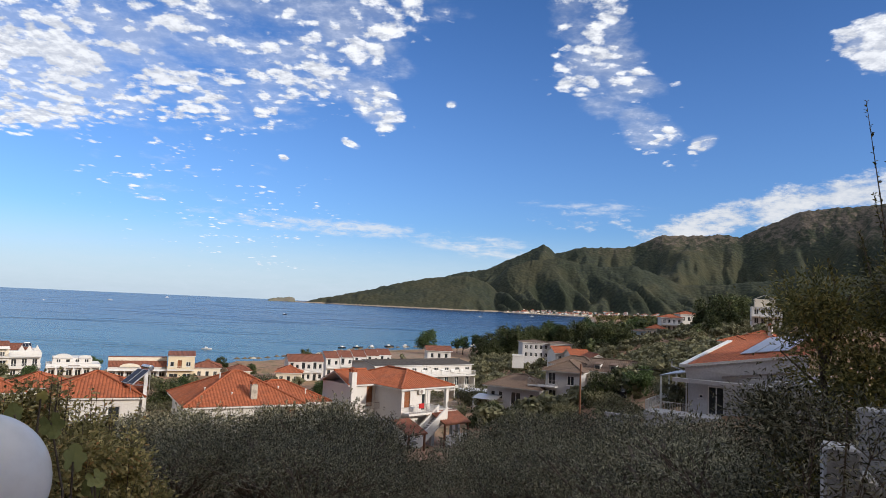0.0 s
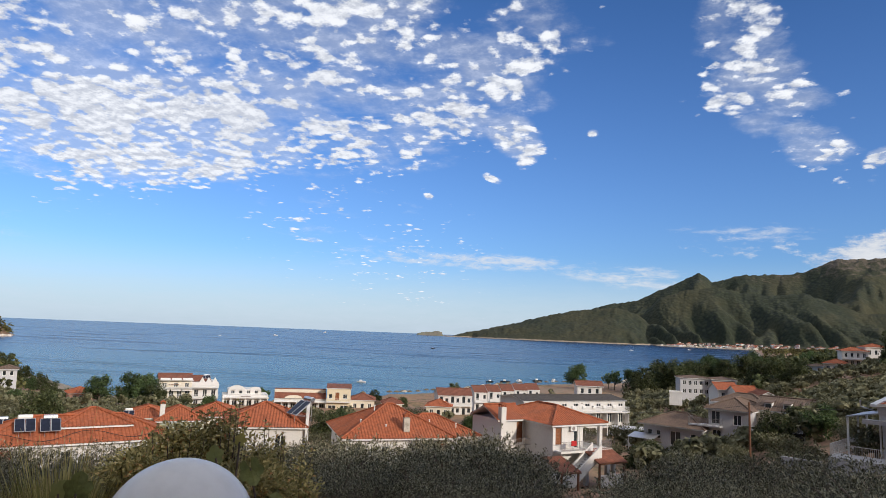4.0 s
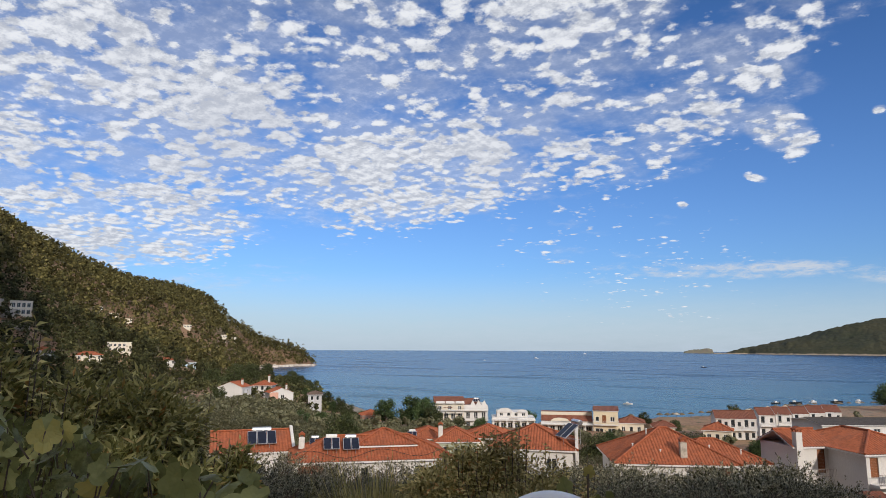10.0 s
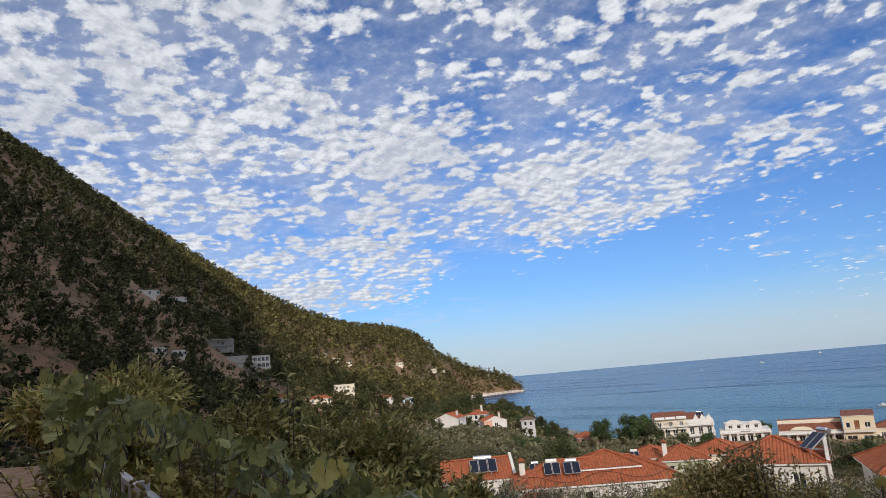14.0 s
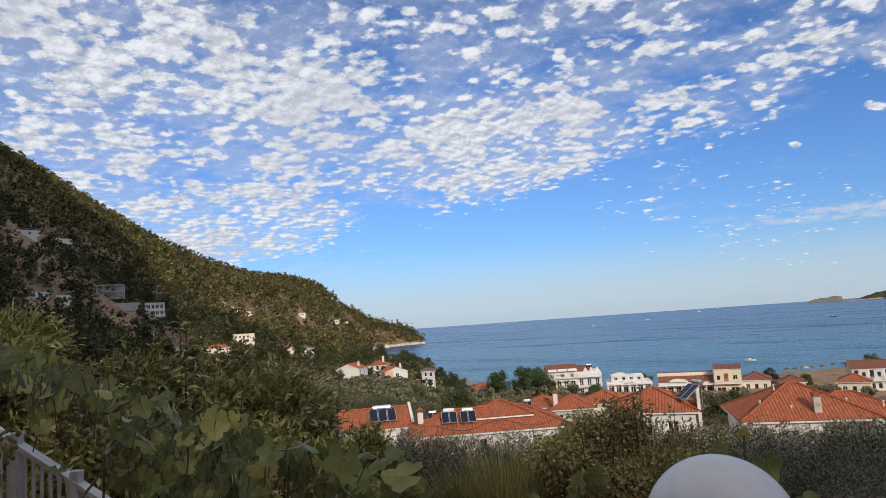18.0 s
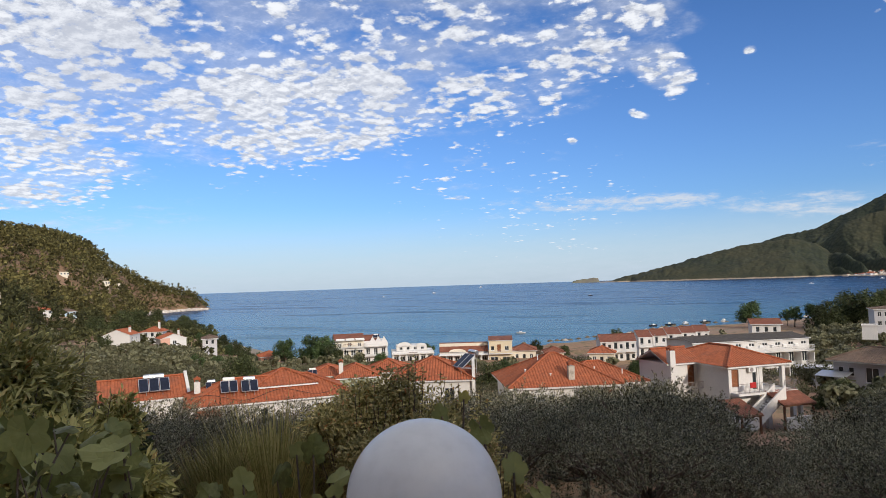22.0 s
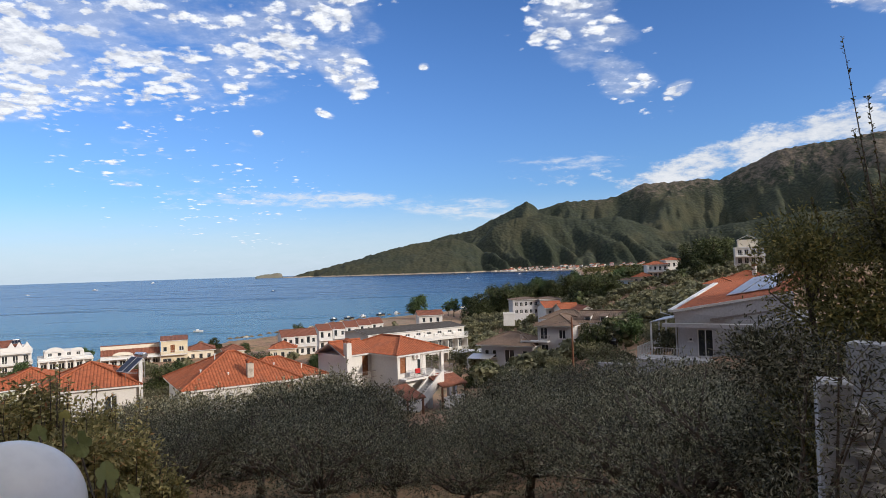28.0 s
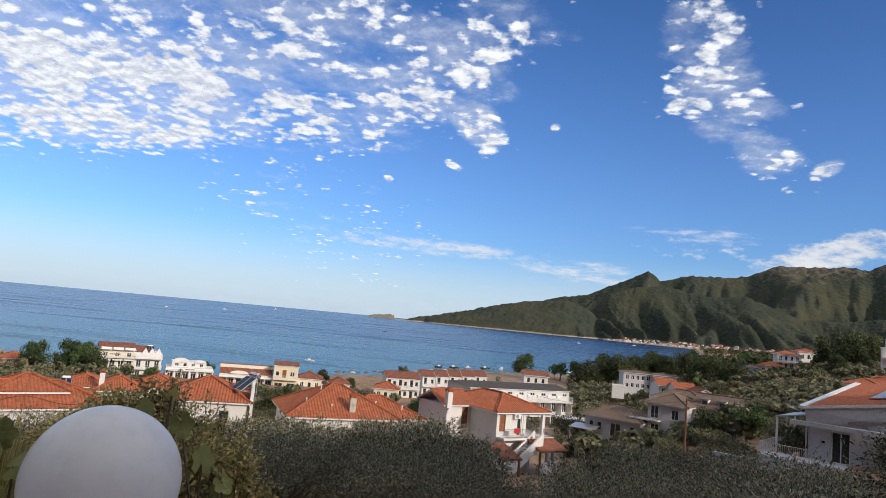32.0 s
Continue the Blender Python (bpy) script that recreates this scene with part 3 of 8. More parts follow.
def land(az, d):
    """Height of the ground; az in degrees (arrays)."""
    az, d = np.asarray(az, float), np.asarray(d, float)
    x, y = -np.sin(np.radians(az)) * d, np.cos(np.radians(az)) * d
    z = lerp_table(d, FALL)
    # rising ground to the right
    r = sstep(-az, 3, 26)
    z = z + r * lerp_table(d, [(0, 0), (20, 1.0), (40, 3.5), (58, 6.2), (105, 10.5), (180, 15.5), (260, 20), (700, 22), (1500, 12), (2700, 6)])
    # the upper garden terrace
    z = z + sstep(az, 20, 31) * (az < 150) * lerp_table(d, [(0, 0), (5, 1.45), (8, 2.1), (12, 2.2), (18, 1.7), (25, 1.0), (35, 0.4), (45, 0)])
    # raised bank beyond the garden fence
    z = z + sstep(az, 73, 80) * (az < 150) * (22.7 - z) * sstep(d, 30, 22) * sstep(d, 2, 5)
    # the olive slope that carries the houses on the left
    z = z + sstep(az, 42.5, 49) * (az < 150) * lerp_table(d, [(0, 0), (80, 0), (120, 2.6), (150, 4.6), (200, 6.6), (300, 6.0), (420, 4.0), (700, 0), (6000, 0)])
    # the wooded hill on the left
    ft, fr, tp = lerp_table(az, HILL_FOOT), lerp_table(az, HILL_FAR), lerp_table(az, HILL_TOP)
    u = np.clip((d - ft) / np.maximum(fr - ft, 1), 0, 1)
    up = 0.55 * u + 0.45 * sstep(u, 0, 1)
    bumps = vnoise(x / 90, y / 90, 5, 4) * 11 * np.sin(np.pi * np.clip(u, 0, 1)) + vnoise(x / 35, y / 35, 6, 3) * 3 * (u > 0)
    hill = np.where(d <= fr, z + (tp - z) * up + bumps * np.clip(tp / 60, 0, 1), tp - (d - fr) * 0.5)
    on = sstep(az, 44.2, 45.4) * (az < 150)
    z = np.where((on > 0) & (d > ft), z + (np.maximum(hill, np.where(d > fr, -6, z)) - z) * on, z)
    # the shore
    w = np.minimum(az - lerp_table(d, SHORE_R), lerp_table(d, SHORE_L) - az) * np.radians(1.0) * d
    w = np.where((d > 205) & (np.abs(az) < 100), w, -np.maximum(205 - d, 0) - 3 - (np.abs(az) > 100) * 100)
    w = w + vnoise(x / 22, y / 22, 9, 2) * 2.5
    steep = np.where(az > 44.8, 0.75, 0.05)
    z = np.where(w > 0, np.maximum(-0.06 * w, -6), np.minimum(z, 0.05 - w * steep + np.maximum(-w - 14, 0) * 0.6 + np.where(az > 44.8, 0.6, 0)))
    # unseen hillside behind the camera, added to keep the sun off the near ground
    n2 = vnoise(x / 40, y / 40, 12, 3)
    su, cu = S_DIR.x, S_DIR.y
    k = math.hypot(su, cu)
    a, q = -(x * su + y * cu) / k, (x * -cu + y * su) / k
    # crest heights follow from where its shadow should end on grove and left hill
    crest = lerp_table(q, [(-400, 470), (-200, 345), (-100, 255), (-50, 160), (-15, 82), (0, 55), (15, 50.5), (38, 49.5), (57, 48.5), (66, 43), (75, 35), (110, 30), (300, 20)])
    rise = 20.8 + (crest - 20.8) * np.clip((-a - 10) / 52, 0, 1.25)
    z = np.where((a < -10) & (d < 900), np.maximum(z, np.where(q < 70, rise, 0)), z)
    rough = vnoise(x / 3.1, y / 3.1, 3, 3) * 0.12 * np.clip(d / 8, 0, 1) + n2 * 0.35 * np.clip(d / 60, 0, 1)
    return np.where(z > 0.6, z + rough, z)


def ground_z(p):
    """Height of the ground under a place."""
    d = math.hypot(p[0], p[1])
    return float(land(np.array([math.degrees(math.atan2(-p[0], p[1]))]), np.array([d]))[0])


def build_land():
    az = np.concatenate([np.arange(-60, 100, 0.4), np.arange(100, 300, 2.5)])
    d = np.concatenate([np.concatenate([[0.02], np.arange(0.6, 30, 0.6)]), np.geomspace(30, 2700, 150)])
    A, D = np.meshgrid(az, d)
    Aw = np.where(A > 180, A - 360, A)
    Z = land(Aw, D)
    X, Y = -np.sin(np.radians(A)) * D, np.cos(np.radians(A)) * D
    me = np_mesh("ground", np.stack([X, Y, Z], -1).reshape(-1, 3), grid_faces(len(d), len(az), True)[:, ::-1], GROUND, True)
    tagged(new("ground", me), "dry reddish earth and scrub sloping down to a beach", "ground", kind="structure")
    # the sea, one flat sheet to the horizon
    r = np.array([1.0, 200, 400, 800, 1600, 3000, 4950])
    t = np.radians(np.arange(0, 360, 2.0))
    T, R = np.meshgrid(t, r)
    me = np_mesh("water", np.stack([np.sin(T) * R, np.cos(T) * R, T * 0], -1).reshape(-1, 3), grid_faces(len(r), len(t), True), SEA)
    tagged(new("water", me), "deep blue sea with pale wind streaks", "sea", kind="structure")


build_land()

MTN_HIGH = [(11.4, -6), (8.7, 0), (-4.4, 3.45), (-6.9, 4.55), (-8.8, 5.6), (-9.8, 4.85), (-12.3, 5.4), (-14.7, 5.35), (-16.4, 5.6), (-18.5, 6.5), (-20.5, 6.45), (-23.0, 6.55), (-24.4, 6.35), (-26.5, 7.4), (-28.5, 8.2), (-31.7, 8.7), (-35, 8.9), (-42, 9.2), (-55, 8), (-70, 7)]
MTN_MID = [(11.4, -6), (0, 0), (-4.5, 2.0), (-5.8, 3.4), (-8, 4.15), (-10.2, 4.4), (-13.7, 3.95), (-16.5, 4.0), (-20.1, 2.5), (-23, 2.6), (-28, 3.4), (-40, 4.0), (-70, 4)]
MTN_SPUR = [(11.6, -0.35), (10.2, 0.05), (8.7, 0.32), (5.4, 1.2), (2.5, 1.95), (0.5, 2.48), (-1.2, 2.72), (-2.5, 2.5), (-4.3, 1.8), (-5.3, 0.9), (-6.3, -0.35), (-8, -2), (-70, -3)]


def mountain_height(A, D):
    X, Y = -np.sin(np.radians(A)) * D, np.cos(np.radians(A)) * D

    def ridge(table, at, front, back):
        e = np.interp(-A, [-a for a, _ in table], [b for _, b in table])
        zr = EYE + np.tan(np.radians(e)) * at
        u = np.where(D < at, (D - at) / front, (at - D) / back)
        return np.where(zr > -20, zr * np.clip(1 + u, -0.3, 1), -30)
    g1 = vnoise(X / 260, Y / 260, 21, 4)
    gully = lambda w, lean, seed: 1 - np.abs(vnoise(X / w + lean * (D - 3000) / w, D / (w * 3.2), seed, 4) * 1.7).clip(0, 1)
    high = ridge(MTN_HIGH, 4250, 1500, 900) - np.clip(4225 - D, 0, 620) * (0.02 + 0.52 * gully(420, -0.45, 22) ** 2 + 0.26 * gully(170, -0.3, 23) ** 2)
    mid = ridge(MTN_MID, 3500, 760, 500) - np.clip(3500 - D, 0, 420) * (0.62 * gully(300, 0.5, 25) ** 2 + 0.24 * gully(120, 0.4, 26) ** 2)
    spur = ridge(MTN_SPUR, 3220, 420, 500) - np.clip(3220 - D, 0, 260) * 0.42 * gully(190, 0.3, 27) ** 2
    Z = np.maximum(np.maximum(high, mid), spur)
    shore = np.interp(A, [-70, -20, -12.4, -6.5, 0, 6, 11.6], [2500, 2500, 2620, 2760, 2860, 2950, 3150])
    Z = np.minimum(Z, (D - shore) * 0.42)
    plain = np.clip((D - shore) * 0.035, -8, 30)
    Z = np.maximum(Z, np.where(A < -5.5, plain, -8))
    Z = Z + g1 * 16 * np.clip(Z / 120, 0, 1) + vnoise(X / 20, Y / 20, 24, 2) * 7.5 * np.clip(Z / 30, 0, 1)
    return X, Y, Z


def mountain_z(a, d):
    return float(mountain_height(np.array([a * 1.0]), np.array([d * 1.0]))[2][0])


ISLET = mat("islet_rock", (0.30, 0.25, 0.20), 0.95, 0.4, 0.09, 0.03, 0.8, 0.2, tint=(0.11, 0.12, 0.07))


def build_mountains():
    az = np.arange(12.4, -70, -0.11)
    d = np.concatenate([np.arange(2560, 3400, 16), np.arange(3400, 4600, 24)])
    A, D = np.meshgrid(az, d)
    X, Y, Z = mountain_height(A, D)
    me = np_mesh("mountain", np.stack([X, Y, Z], -1).reshape(-1, 3), grid_faces(len(d), len(az)), MOUNT, True)
    tagged(new("mountain", me), "wooded coastal mountains with rocky summits across the bay", "mountain", kind="structure")
    # the low islet off the headland
    g = Geo()
    az = np.arange(14.75, 12.25, -0.06)
    d = np.arange(3400, 3520, 10.0)
    A, D = np.meshgrid(az, d)
    u = (14.7 - A) / 2.4
    h = 4 + 14 * np.clip(np.sin(np.pi * np.clip(u, 0, 1)), 0, 1) ** 0.6 + 9 * sstep(u, 0.5, 0.8) * (u < 0.95) + vnoise(A * 9, D / 30, 3, 3) * 4
    h = h * np.clip(np.minimum((D - 3400) / 15, (3515 - D) / 15), 0, 1) * np.clip(np.minimum(u / 0.06, (1 - u) / 0.06), 0, 1) - 1
    X, Y = -np.sin(np.radians(A)) * D, np.cos(np.radians(A)) * D
    me = np_mesh("islet", np.stack([X, Y, h], -1).reshape(-1, 3), grid_faces(len(d), len(az)), ISLET, True)
    tagged(new("islet", me), "low rocky islet with pale cliffs and scrub", "islet", kind="structure")


build_mountains()

# ---------- houses ----------
def panel(g, w, h, holes, m, t=0.25):
    """A wall w wide and h high in the plane y = 0 (inside is +y) with openings (x0, z0, x1, z1) through it."""
    xs = sorted({0, w, *(q for o in holes for q in (o[0], o[2]))})
    zs = sorted({0, h, *(q for o in holes for q in (o[1], o[3]))})
    p = Geo()
    for x0, x1 in zip(xs, xs[1:]):
        run = None
        for z0, z1 in zip(zs, zs[1:]):
            cx, cz = (x0 + x1) / 2, (z0 + z1) / 2
            solid = not any(o[0] < cx < o[2] and o[1] < cz < o[3] for o in holes)
            if solid and run is None:
                run = z0
            if run is not None and (not solid or z1 == h):
                p.box(x0, 0, run, x1, t, z1 if solid else z0)
                run = None
    g.add(p, m)


def window(parent, x0, z0, x1, z1, m, kind="window"):
    """A framed opening set into the wall: frame, one or two leaves, pane, sill."""
    w, h = x1 - x0, z1 - z0
    name = "door" if kind in ("door", "wood") else "shutter" if kind == "shutter" else "window"
    f = Geo()
    b = 0.07
    y0, y1 = 0.08, 0.14
    mat_f = TIMBER if kind in ("wood", "shutter") else PVC
    for q in ((x0, z0, x0 + b, z1), (x1 - b, z0, x1, z1), (x0 + b, z1 - b, x1 - b, z1), (x0 + b, z0, x1 - b, z0 + b)):
        f.box(q[0], y0, q[1], q[2], y1, q[3])
    if w > 0.9:
        f.box((x0 + x1) / 2 - 0.04, y0, z0 + b, (x0 + x1) / 2 + 0.04, y1, z1 - b)
    fg = Geo()
    fg.add(f, m)
    ob = part(name, fg, mat_f, parent)
    p = Geo()
    if kind in ("wood", "shutter"):
        k = int((h - 2 * b) / 0.12)
        for i in range(k):
            zz = z0 + b + i * (h - 2 * b) / k
            p.box(x0 + b, y0 + 0.02, zz + 0.01, x1 - b, y1 - 0.01, zz + (h - 2 * b) / k)
    else:
        p.box(x0 + b, 0.10, z0 + b, x1 - b, 0.12, z1 - b)
    pg = Geo()
    pg.add(p, m)
    part("slats" if kind in ("wood", "shutter") else "pane", pg, SHUTTER if kind in ("wood", "shutter") else PANE, ob)
    if kind == "window" and h < 1.8:
        s = Geo()
        s.box(x0 - 0.06, -0.07, z0 - 0.06, x1 + 0.06, 0.08, z0)
        sg = Geo()
        sg.add(s, m)
        part("sill", sg, PVC, ob)
    return ob


def slope(g, e0, e1, up, ins0, ins1, pitch=0.30, r=0.045):
    """One roof slope with rolled tiles: from the eave e0-e1 (seen from outside, left to right) up by the vector up; ins0, ins1: how far the upper corners lie inside."""
    e0, e1, up = Vector(e0), Vector(e1), Vector(up)
    w = (e1 - e0).length
    ax = (e1 - e0) / w
    nr = ax.cross(up).normalized()
    k = max(2, round(w / pitch))
    b, n = len(g.v), 0
    for i in range(k):
        for j, rise in ((0.02, 0.0), (0.2, 0.75), (0.42, 1.0), (0.64, 0.75), (0.82, 0.0), (0.98, -0.15)):
            u = (i + j) / k * w
            f = min(1.0, u / ins0 if ins0 > 1e-3 else 1.0, (w - u) / ins1 if ins1 > 1e-3 else 1.0)
            g.v += [tuple(e0 + ax * u + nr * (rise * r)), tuple(e0 + ax * u + up * max(f, 0.0) + nr * (rise * r))]
            n += 1
    g.f += [(b + 2 * j, b + 2 * j + 2, b + 2 * j + 3, b + 2 * j + 1) for j in range(n - 1)]


def roof(parent, x0, y0, x1, y1, z, kind="hip", rise=1.6, over=0.5, tile=None, along="x", fascia=None):
    """A tiled roof over the rectangle; parts: tiles, ridge caps, boards under the eaves."""
    tile = tile or TILE
    X0, Y0, X1, Y1 = x0 - over, y0 - over, x1 + over, y1 + over
    g, caps, under = Geo(), Geo(), Geo()
    w, d = X1 - X0, Y1 - Y0
    zt = z + rise
    if kind == "hip":
        if w >= d:
            r0, r1 = Vector((X0 + d / 2, (Y0 + Y1) / 2, zt)), Vector((X1 - d / 2, (Y0 + Y1) / 2, zt))
        else:
            r0, r1 = Vector(((X0 + X1) / 2, Y0 + w / 2, zt)), Vector(((X0 + X1) / 2, Y1 - w / 2, zt))
        i = min(w, d) / 2
        slope(g, (X0, Y0, z), (X1, Y0, z), (0, i if w >= d else i, rise), i, i)
        slope(g, (X1, Y0, z), (X1, Y1, z), (-i, 0, rise), i, i)
        slope(g, (X1, Y1, z), (X0, Y1, z), (0, -i, rise), i, i)
        slope(g, (X0, Y1, z), (X0, Y0, z), (i, 0, rise), i, i)
        up = Vector((0, 0, 0.06))
        near = r0 if w >= d else r0
        ends = [((X0, Y0), r0), ((X1, Y1), r1)] + ([((X0, Y1), r0), ((X1, Y0), r1)] if w >= d else [((X1, Y0), r0), ((X0, Y1), r1)])
        for (cx, cy), rr in ends:
            caps.tube([Vector((cx, cy, z)) + up, rr + up], 0.11, 6)
        if (r1 - r0).length > 0.2:
            caps.tube([r0 + up, r1 + up], 0.12, 6)
    elif kind == "gable":
        if along == "x":
            h = (Y1 - Y0) / 2
            slope(g, (X0, Y0, z), (X1, Y0, z), (0, h, rise), 0, 0)
            slope(g, (X1, Y1, z), (X0, Y1, z), (0, -h, rise), 0, 0)
            caps.tube([(X0, Y0 + h, zt + 0.06), (X1, Y0 + h, zt + 0.06)], 0.12, 6)
        else:
            h = (X1 - X0) / 2
            slope(g, (X1, Y0, z), (X1, Y1, z), (-h, 0, rise), 0, 0)
            slope(g, (X0, Y1, z), (X0, Y0, z), (h, 0, rise), 0, 0)
            caps.tube([(X0 + h, Y0, zt + 0.06), (X0 + h, Y1, zt + 0.06)], 0.12, 6)
    else:
        slope(g, (X0, Y0, z), (X1, Y0, z), (0, Y1 - Y0, rise), 0, 0)
    ob = part("roof", g, tile, parent)
    if caps.f:
        part("ridge_cap", caps, tile, ob)
    t = 0.10
    if kind == "hip":
        under.box(X0 + 0.03, Y0 + 0.03, z - 0.16, X1 - 0.03, Y1 - 0.03, z - 0.03)
    elif kind == "gable" and along == "x":
        for s, yy in ((1, Y0), (-1, Y1)):
            under.prism([(X0 + .03, yy, z - 0.05), (X1 - .03, yy, z - 0.05), (X1 - .03, (Y0 + Y1) / 2, zt - 0.05), (X0 + .03, (Y0 + Y1) / 2, zt - 0.05)], (0, 0, -t))
    elif kind == "gable":
        for xx in (X0, X1):
            under.prism([(xx, Y0 + .03, z - 0.05), (xx, Y1 - .03, z - 0.05), ((X0 + X1) / 2, Y1 - .03, zt - 0.05), ((X0 + X1) / 2, Y0 + .03, zt - 0.05)], (0, 0, -t))
    else:
        under.prism([(X0 + .03, Y0, z - .05), (X1 - .03, Y0, z - .05), (X1 - .03, Y1, zt - .05), (X0 + .03, Y1, zt - .05)], (0, 0, -t))
    part("eaves_board", under, fascia or PVC, ob)
    return ob


def chimney(parent, x, y, z0, z1, s=0.6, material=None):
    g = Geo()
    g.box(x - s / 2, y - s / 2, z0, x + s / 2, y + s / 2, z1, 0.02)
    c = part("chimney", g, material or PLASTER, parent)
    k = Geo()
    for sx in (-1, 1):
        for sy in (-1, 1):
            k.box(x + sx * s * .4 - .05, y + sy * s * .4 - .05, z1, x + sx * s * .4 + .05, y + sy * s * .4 + .05, z1 + .22)
    k.box(x - s * .58, y - s * .58, z1 + .22, x + s * .58, y + s * .58, z1 + .30)
    k.prism([(x - s * .55, y - s * .5, z1 + .3), (x + s * .55, y - s * .5, z1 + .3), (x, y - s * .5, z1 + .52)], (0, s, 0))
    part("chimney_cap", k, TILE, c)
    return c


def railing(parent, pts, z, h=0.95, step=0.14, material=None, name="railing"):
    """A rail along pts (x, y): top and bottom bars and upright bars."""
    g = Geo()
    for (ax, ay), (bx, by) in zip(pts, pts[1:]):
        a, b = Vector((ax, ay, z)), Vector((bx, by, z))
        n = max(1, int((b - a).length / step))
        for k in (0.1, h):
            g.tube([a + Vector((0, 0, k)), b + Vector((0, 0, k))], 0.022, 5)
        for i in range(n + 1):
            p = a.lerp(b, i / n)
            g.tube([p, p + Vector((0, 0, h))], 0.02 if i % 8 == 0 else 0.011, 4, False)
    return part(name, g, material or RAIL, parent)


def place(az, d, z, turn=0.0):
    return Matrix.Translation(polar(az, d, z)) @ Matrix.Rotation(radians(az + turn), 4, "Z")


def weld(g):
    """Joins corners that meet, so that the wall is one piece."""
    seen, to, v = {}, [], []
    for p in g.v:
        k = tuple(round(c, 3) for c in p)
        if k not in seen:
            seen[k] = len(v)
            v.append(p)
        to.append(seen[k])
    g.v, g.f = v, [tuple(to[i] for i in q) for q in g.f]
    return g


def body(parent, x0, y0, x1, y1, z0, z1, wins=None, wall=None, gable=None, rise=0.0, t=0.25):
    """Four walls with their openings. wins: side (f, l, r, b) -> list of (x0, z0, x1, z1, kind), measured from the left seen from outside."""
    wins = wins or {}
    w, d, h = x1 - x0, y1 - y0, z1 - z0
    g = Geo()
    sides = {"f": (w, Matrix.Translation((x0, y0, z0))),
             "r": (d - 2 * t, Matrix.Translation((x1, y0 + t, z0)) @ Matrix.Rotation(radians(90), 4, "Z")),
             "b": (w, Matrix.Translation((x1, y1, z0)) @ Matrix.Rotation(radians(180), 4, "Z")),
             "l": (d - 2 * t, Matrix.Translation((x0, y1 - t, z0)) @ Matrix.Rotation(radians(-90), 4, "Z"))}
    for s, (ln, m) in sides.items():
        panel(g, ln, h, [o[:4] for o in wins.get(s, [])], m, t)
    if gable == "x":      # ridge along x: triangles at left and right
        for xx, dx in ((x0, t), (x1, -t)):
            g.prism([(xx, y0, z1), (xx, y1, z1), (xx, (y0 + y1) / 2, z1 + rise)], (dx, 0, 0))
    elif gable == "y":
        for yy, dy in ((y0, t), (y1, -t)):
            g.prism([(x0, yy, z1), (x1, yy, z1), ((x0 + x1) / 2, yy, z1 + rise)], (0, dy, 0))
    g.box(x0 + t, y0 + t, z1 - 0.12, x1 - t, y1 - t, z1 - 0.02)
    ob = part("wall", weld(g), wall or PLASTER, parent)
    for s, (ln, m) in sides.items():
        for o in wins.get(s, []):
            window(parent, *o[:4], m, o[4] if len(o) > 4 else "window")
    return ob


def row_windows(w, n, z0, z1, ww, kind="window", m0=0.8):
    gap = (w - 2 * m0 - n * ww) / max(n - 1, 1)
    return [(m0 + i * (ww + gap), z0, m0 + i * (ww + gap) + ww, z1, kind) for i in range(n)]


def simple_house(az, d, z, turn, w, dep, h, roof_kind, rise, label, wall=None, tile=None, wins=None, along="x", over=0.45, chim=None, name="house", group="", below=1.5):
    """A house on a plinth: walls, openings, roof, chimney. z: the floor's height."""
    t = thing(name, place(az, d, z, turn), label, "house", group)
    body(t, -w / 2, 0, w / 2, dep, 0, h, wins, wall, along if roof_kind == "gable" else None, rise * (dep / (dep + 2 * over) if along == "x" else w / (w + 2 * over)))
    b = Geo()
    b.box(-w / 2 - 0.04, -0.04, -below, w / 2 + 0.04, dep + 0.04, 0)
    part("plinth", b, wall or PLASTER, t)
    if roof_kind != "flat":
        roof(t, -w / 2, 0, w / 2, dep, h + 0.02, roof_kind, rise, over, tile, along)
    else:
        g = Geo()
        for q in ((-w / 2 - .1, -.1, w / 2 + .1, .15), (-w / 2 - .1, dep - .15, w / 2 + .1, dep + .1), (-w / 2 - .1, .15, -w / 2 + .15, dep - .15), (w / 2 - .15, .15, w / 2 + .1, dep - .15)):
            g.box(q[0], q[1], h, q[2], q[3], h + 0.35)
        part("parapet", g, wall or PLASTER, t)
    if chim:
        chimney(t, chim[0], chim[1], chim[2], chim[3])
    return t


def balcony(parent, x0, y0, x1, y1, z, material=None, slab=None):
    g = Geo()
    g.box(x0, y0, z - 0.18, x1, y1, z)
    b = part("balcony", g, slab or PLASTER, parent)
    railing(b, [(x0, y1), (x0, y0), (x1, y0), (x1, y1)] if y0 < y1 else [(x0, y0), (x1, y0)], z, 0.95, 0.16, material)
    return b


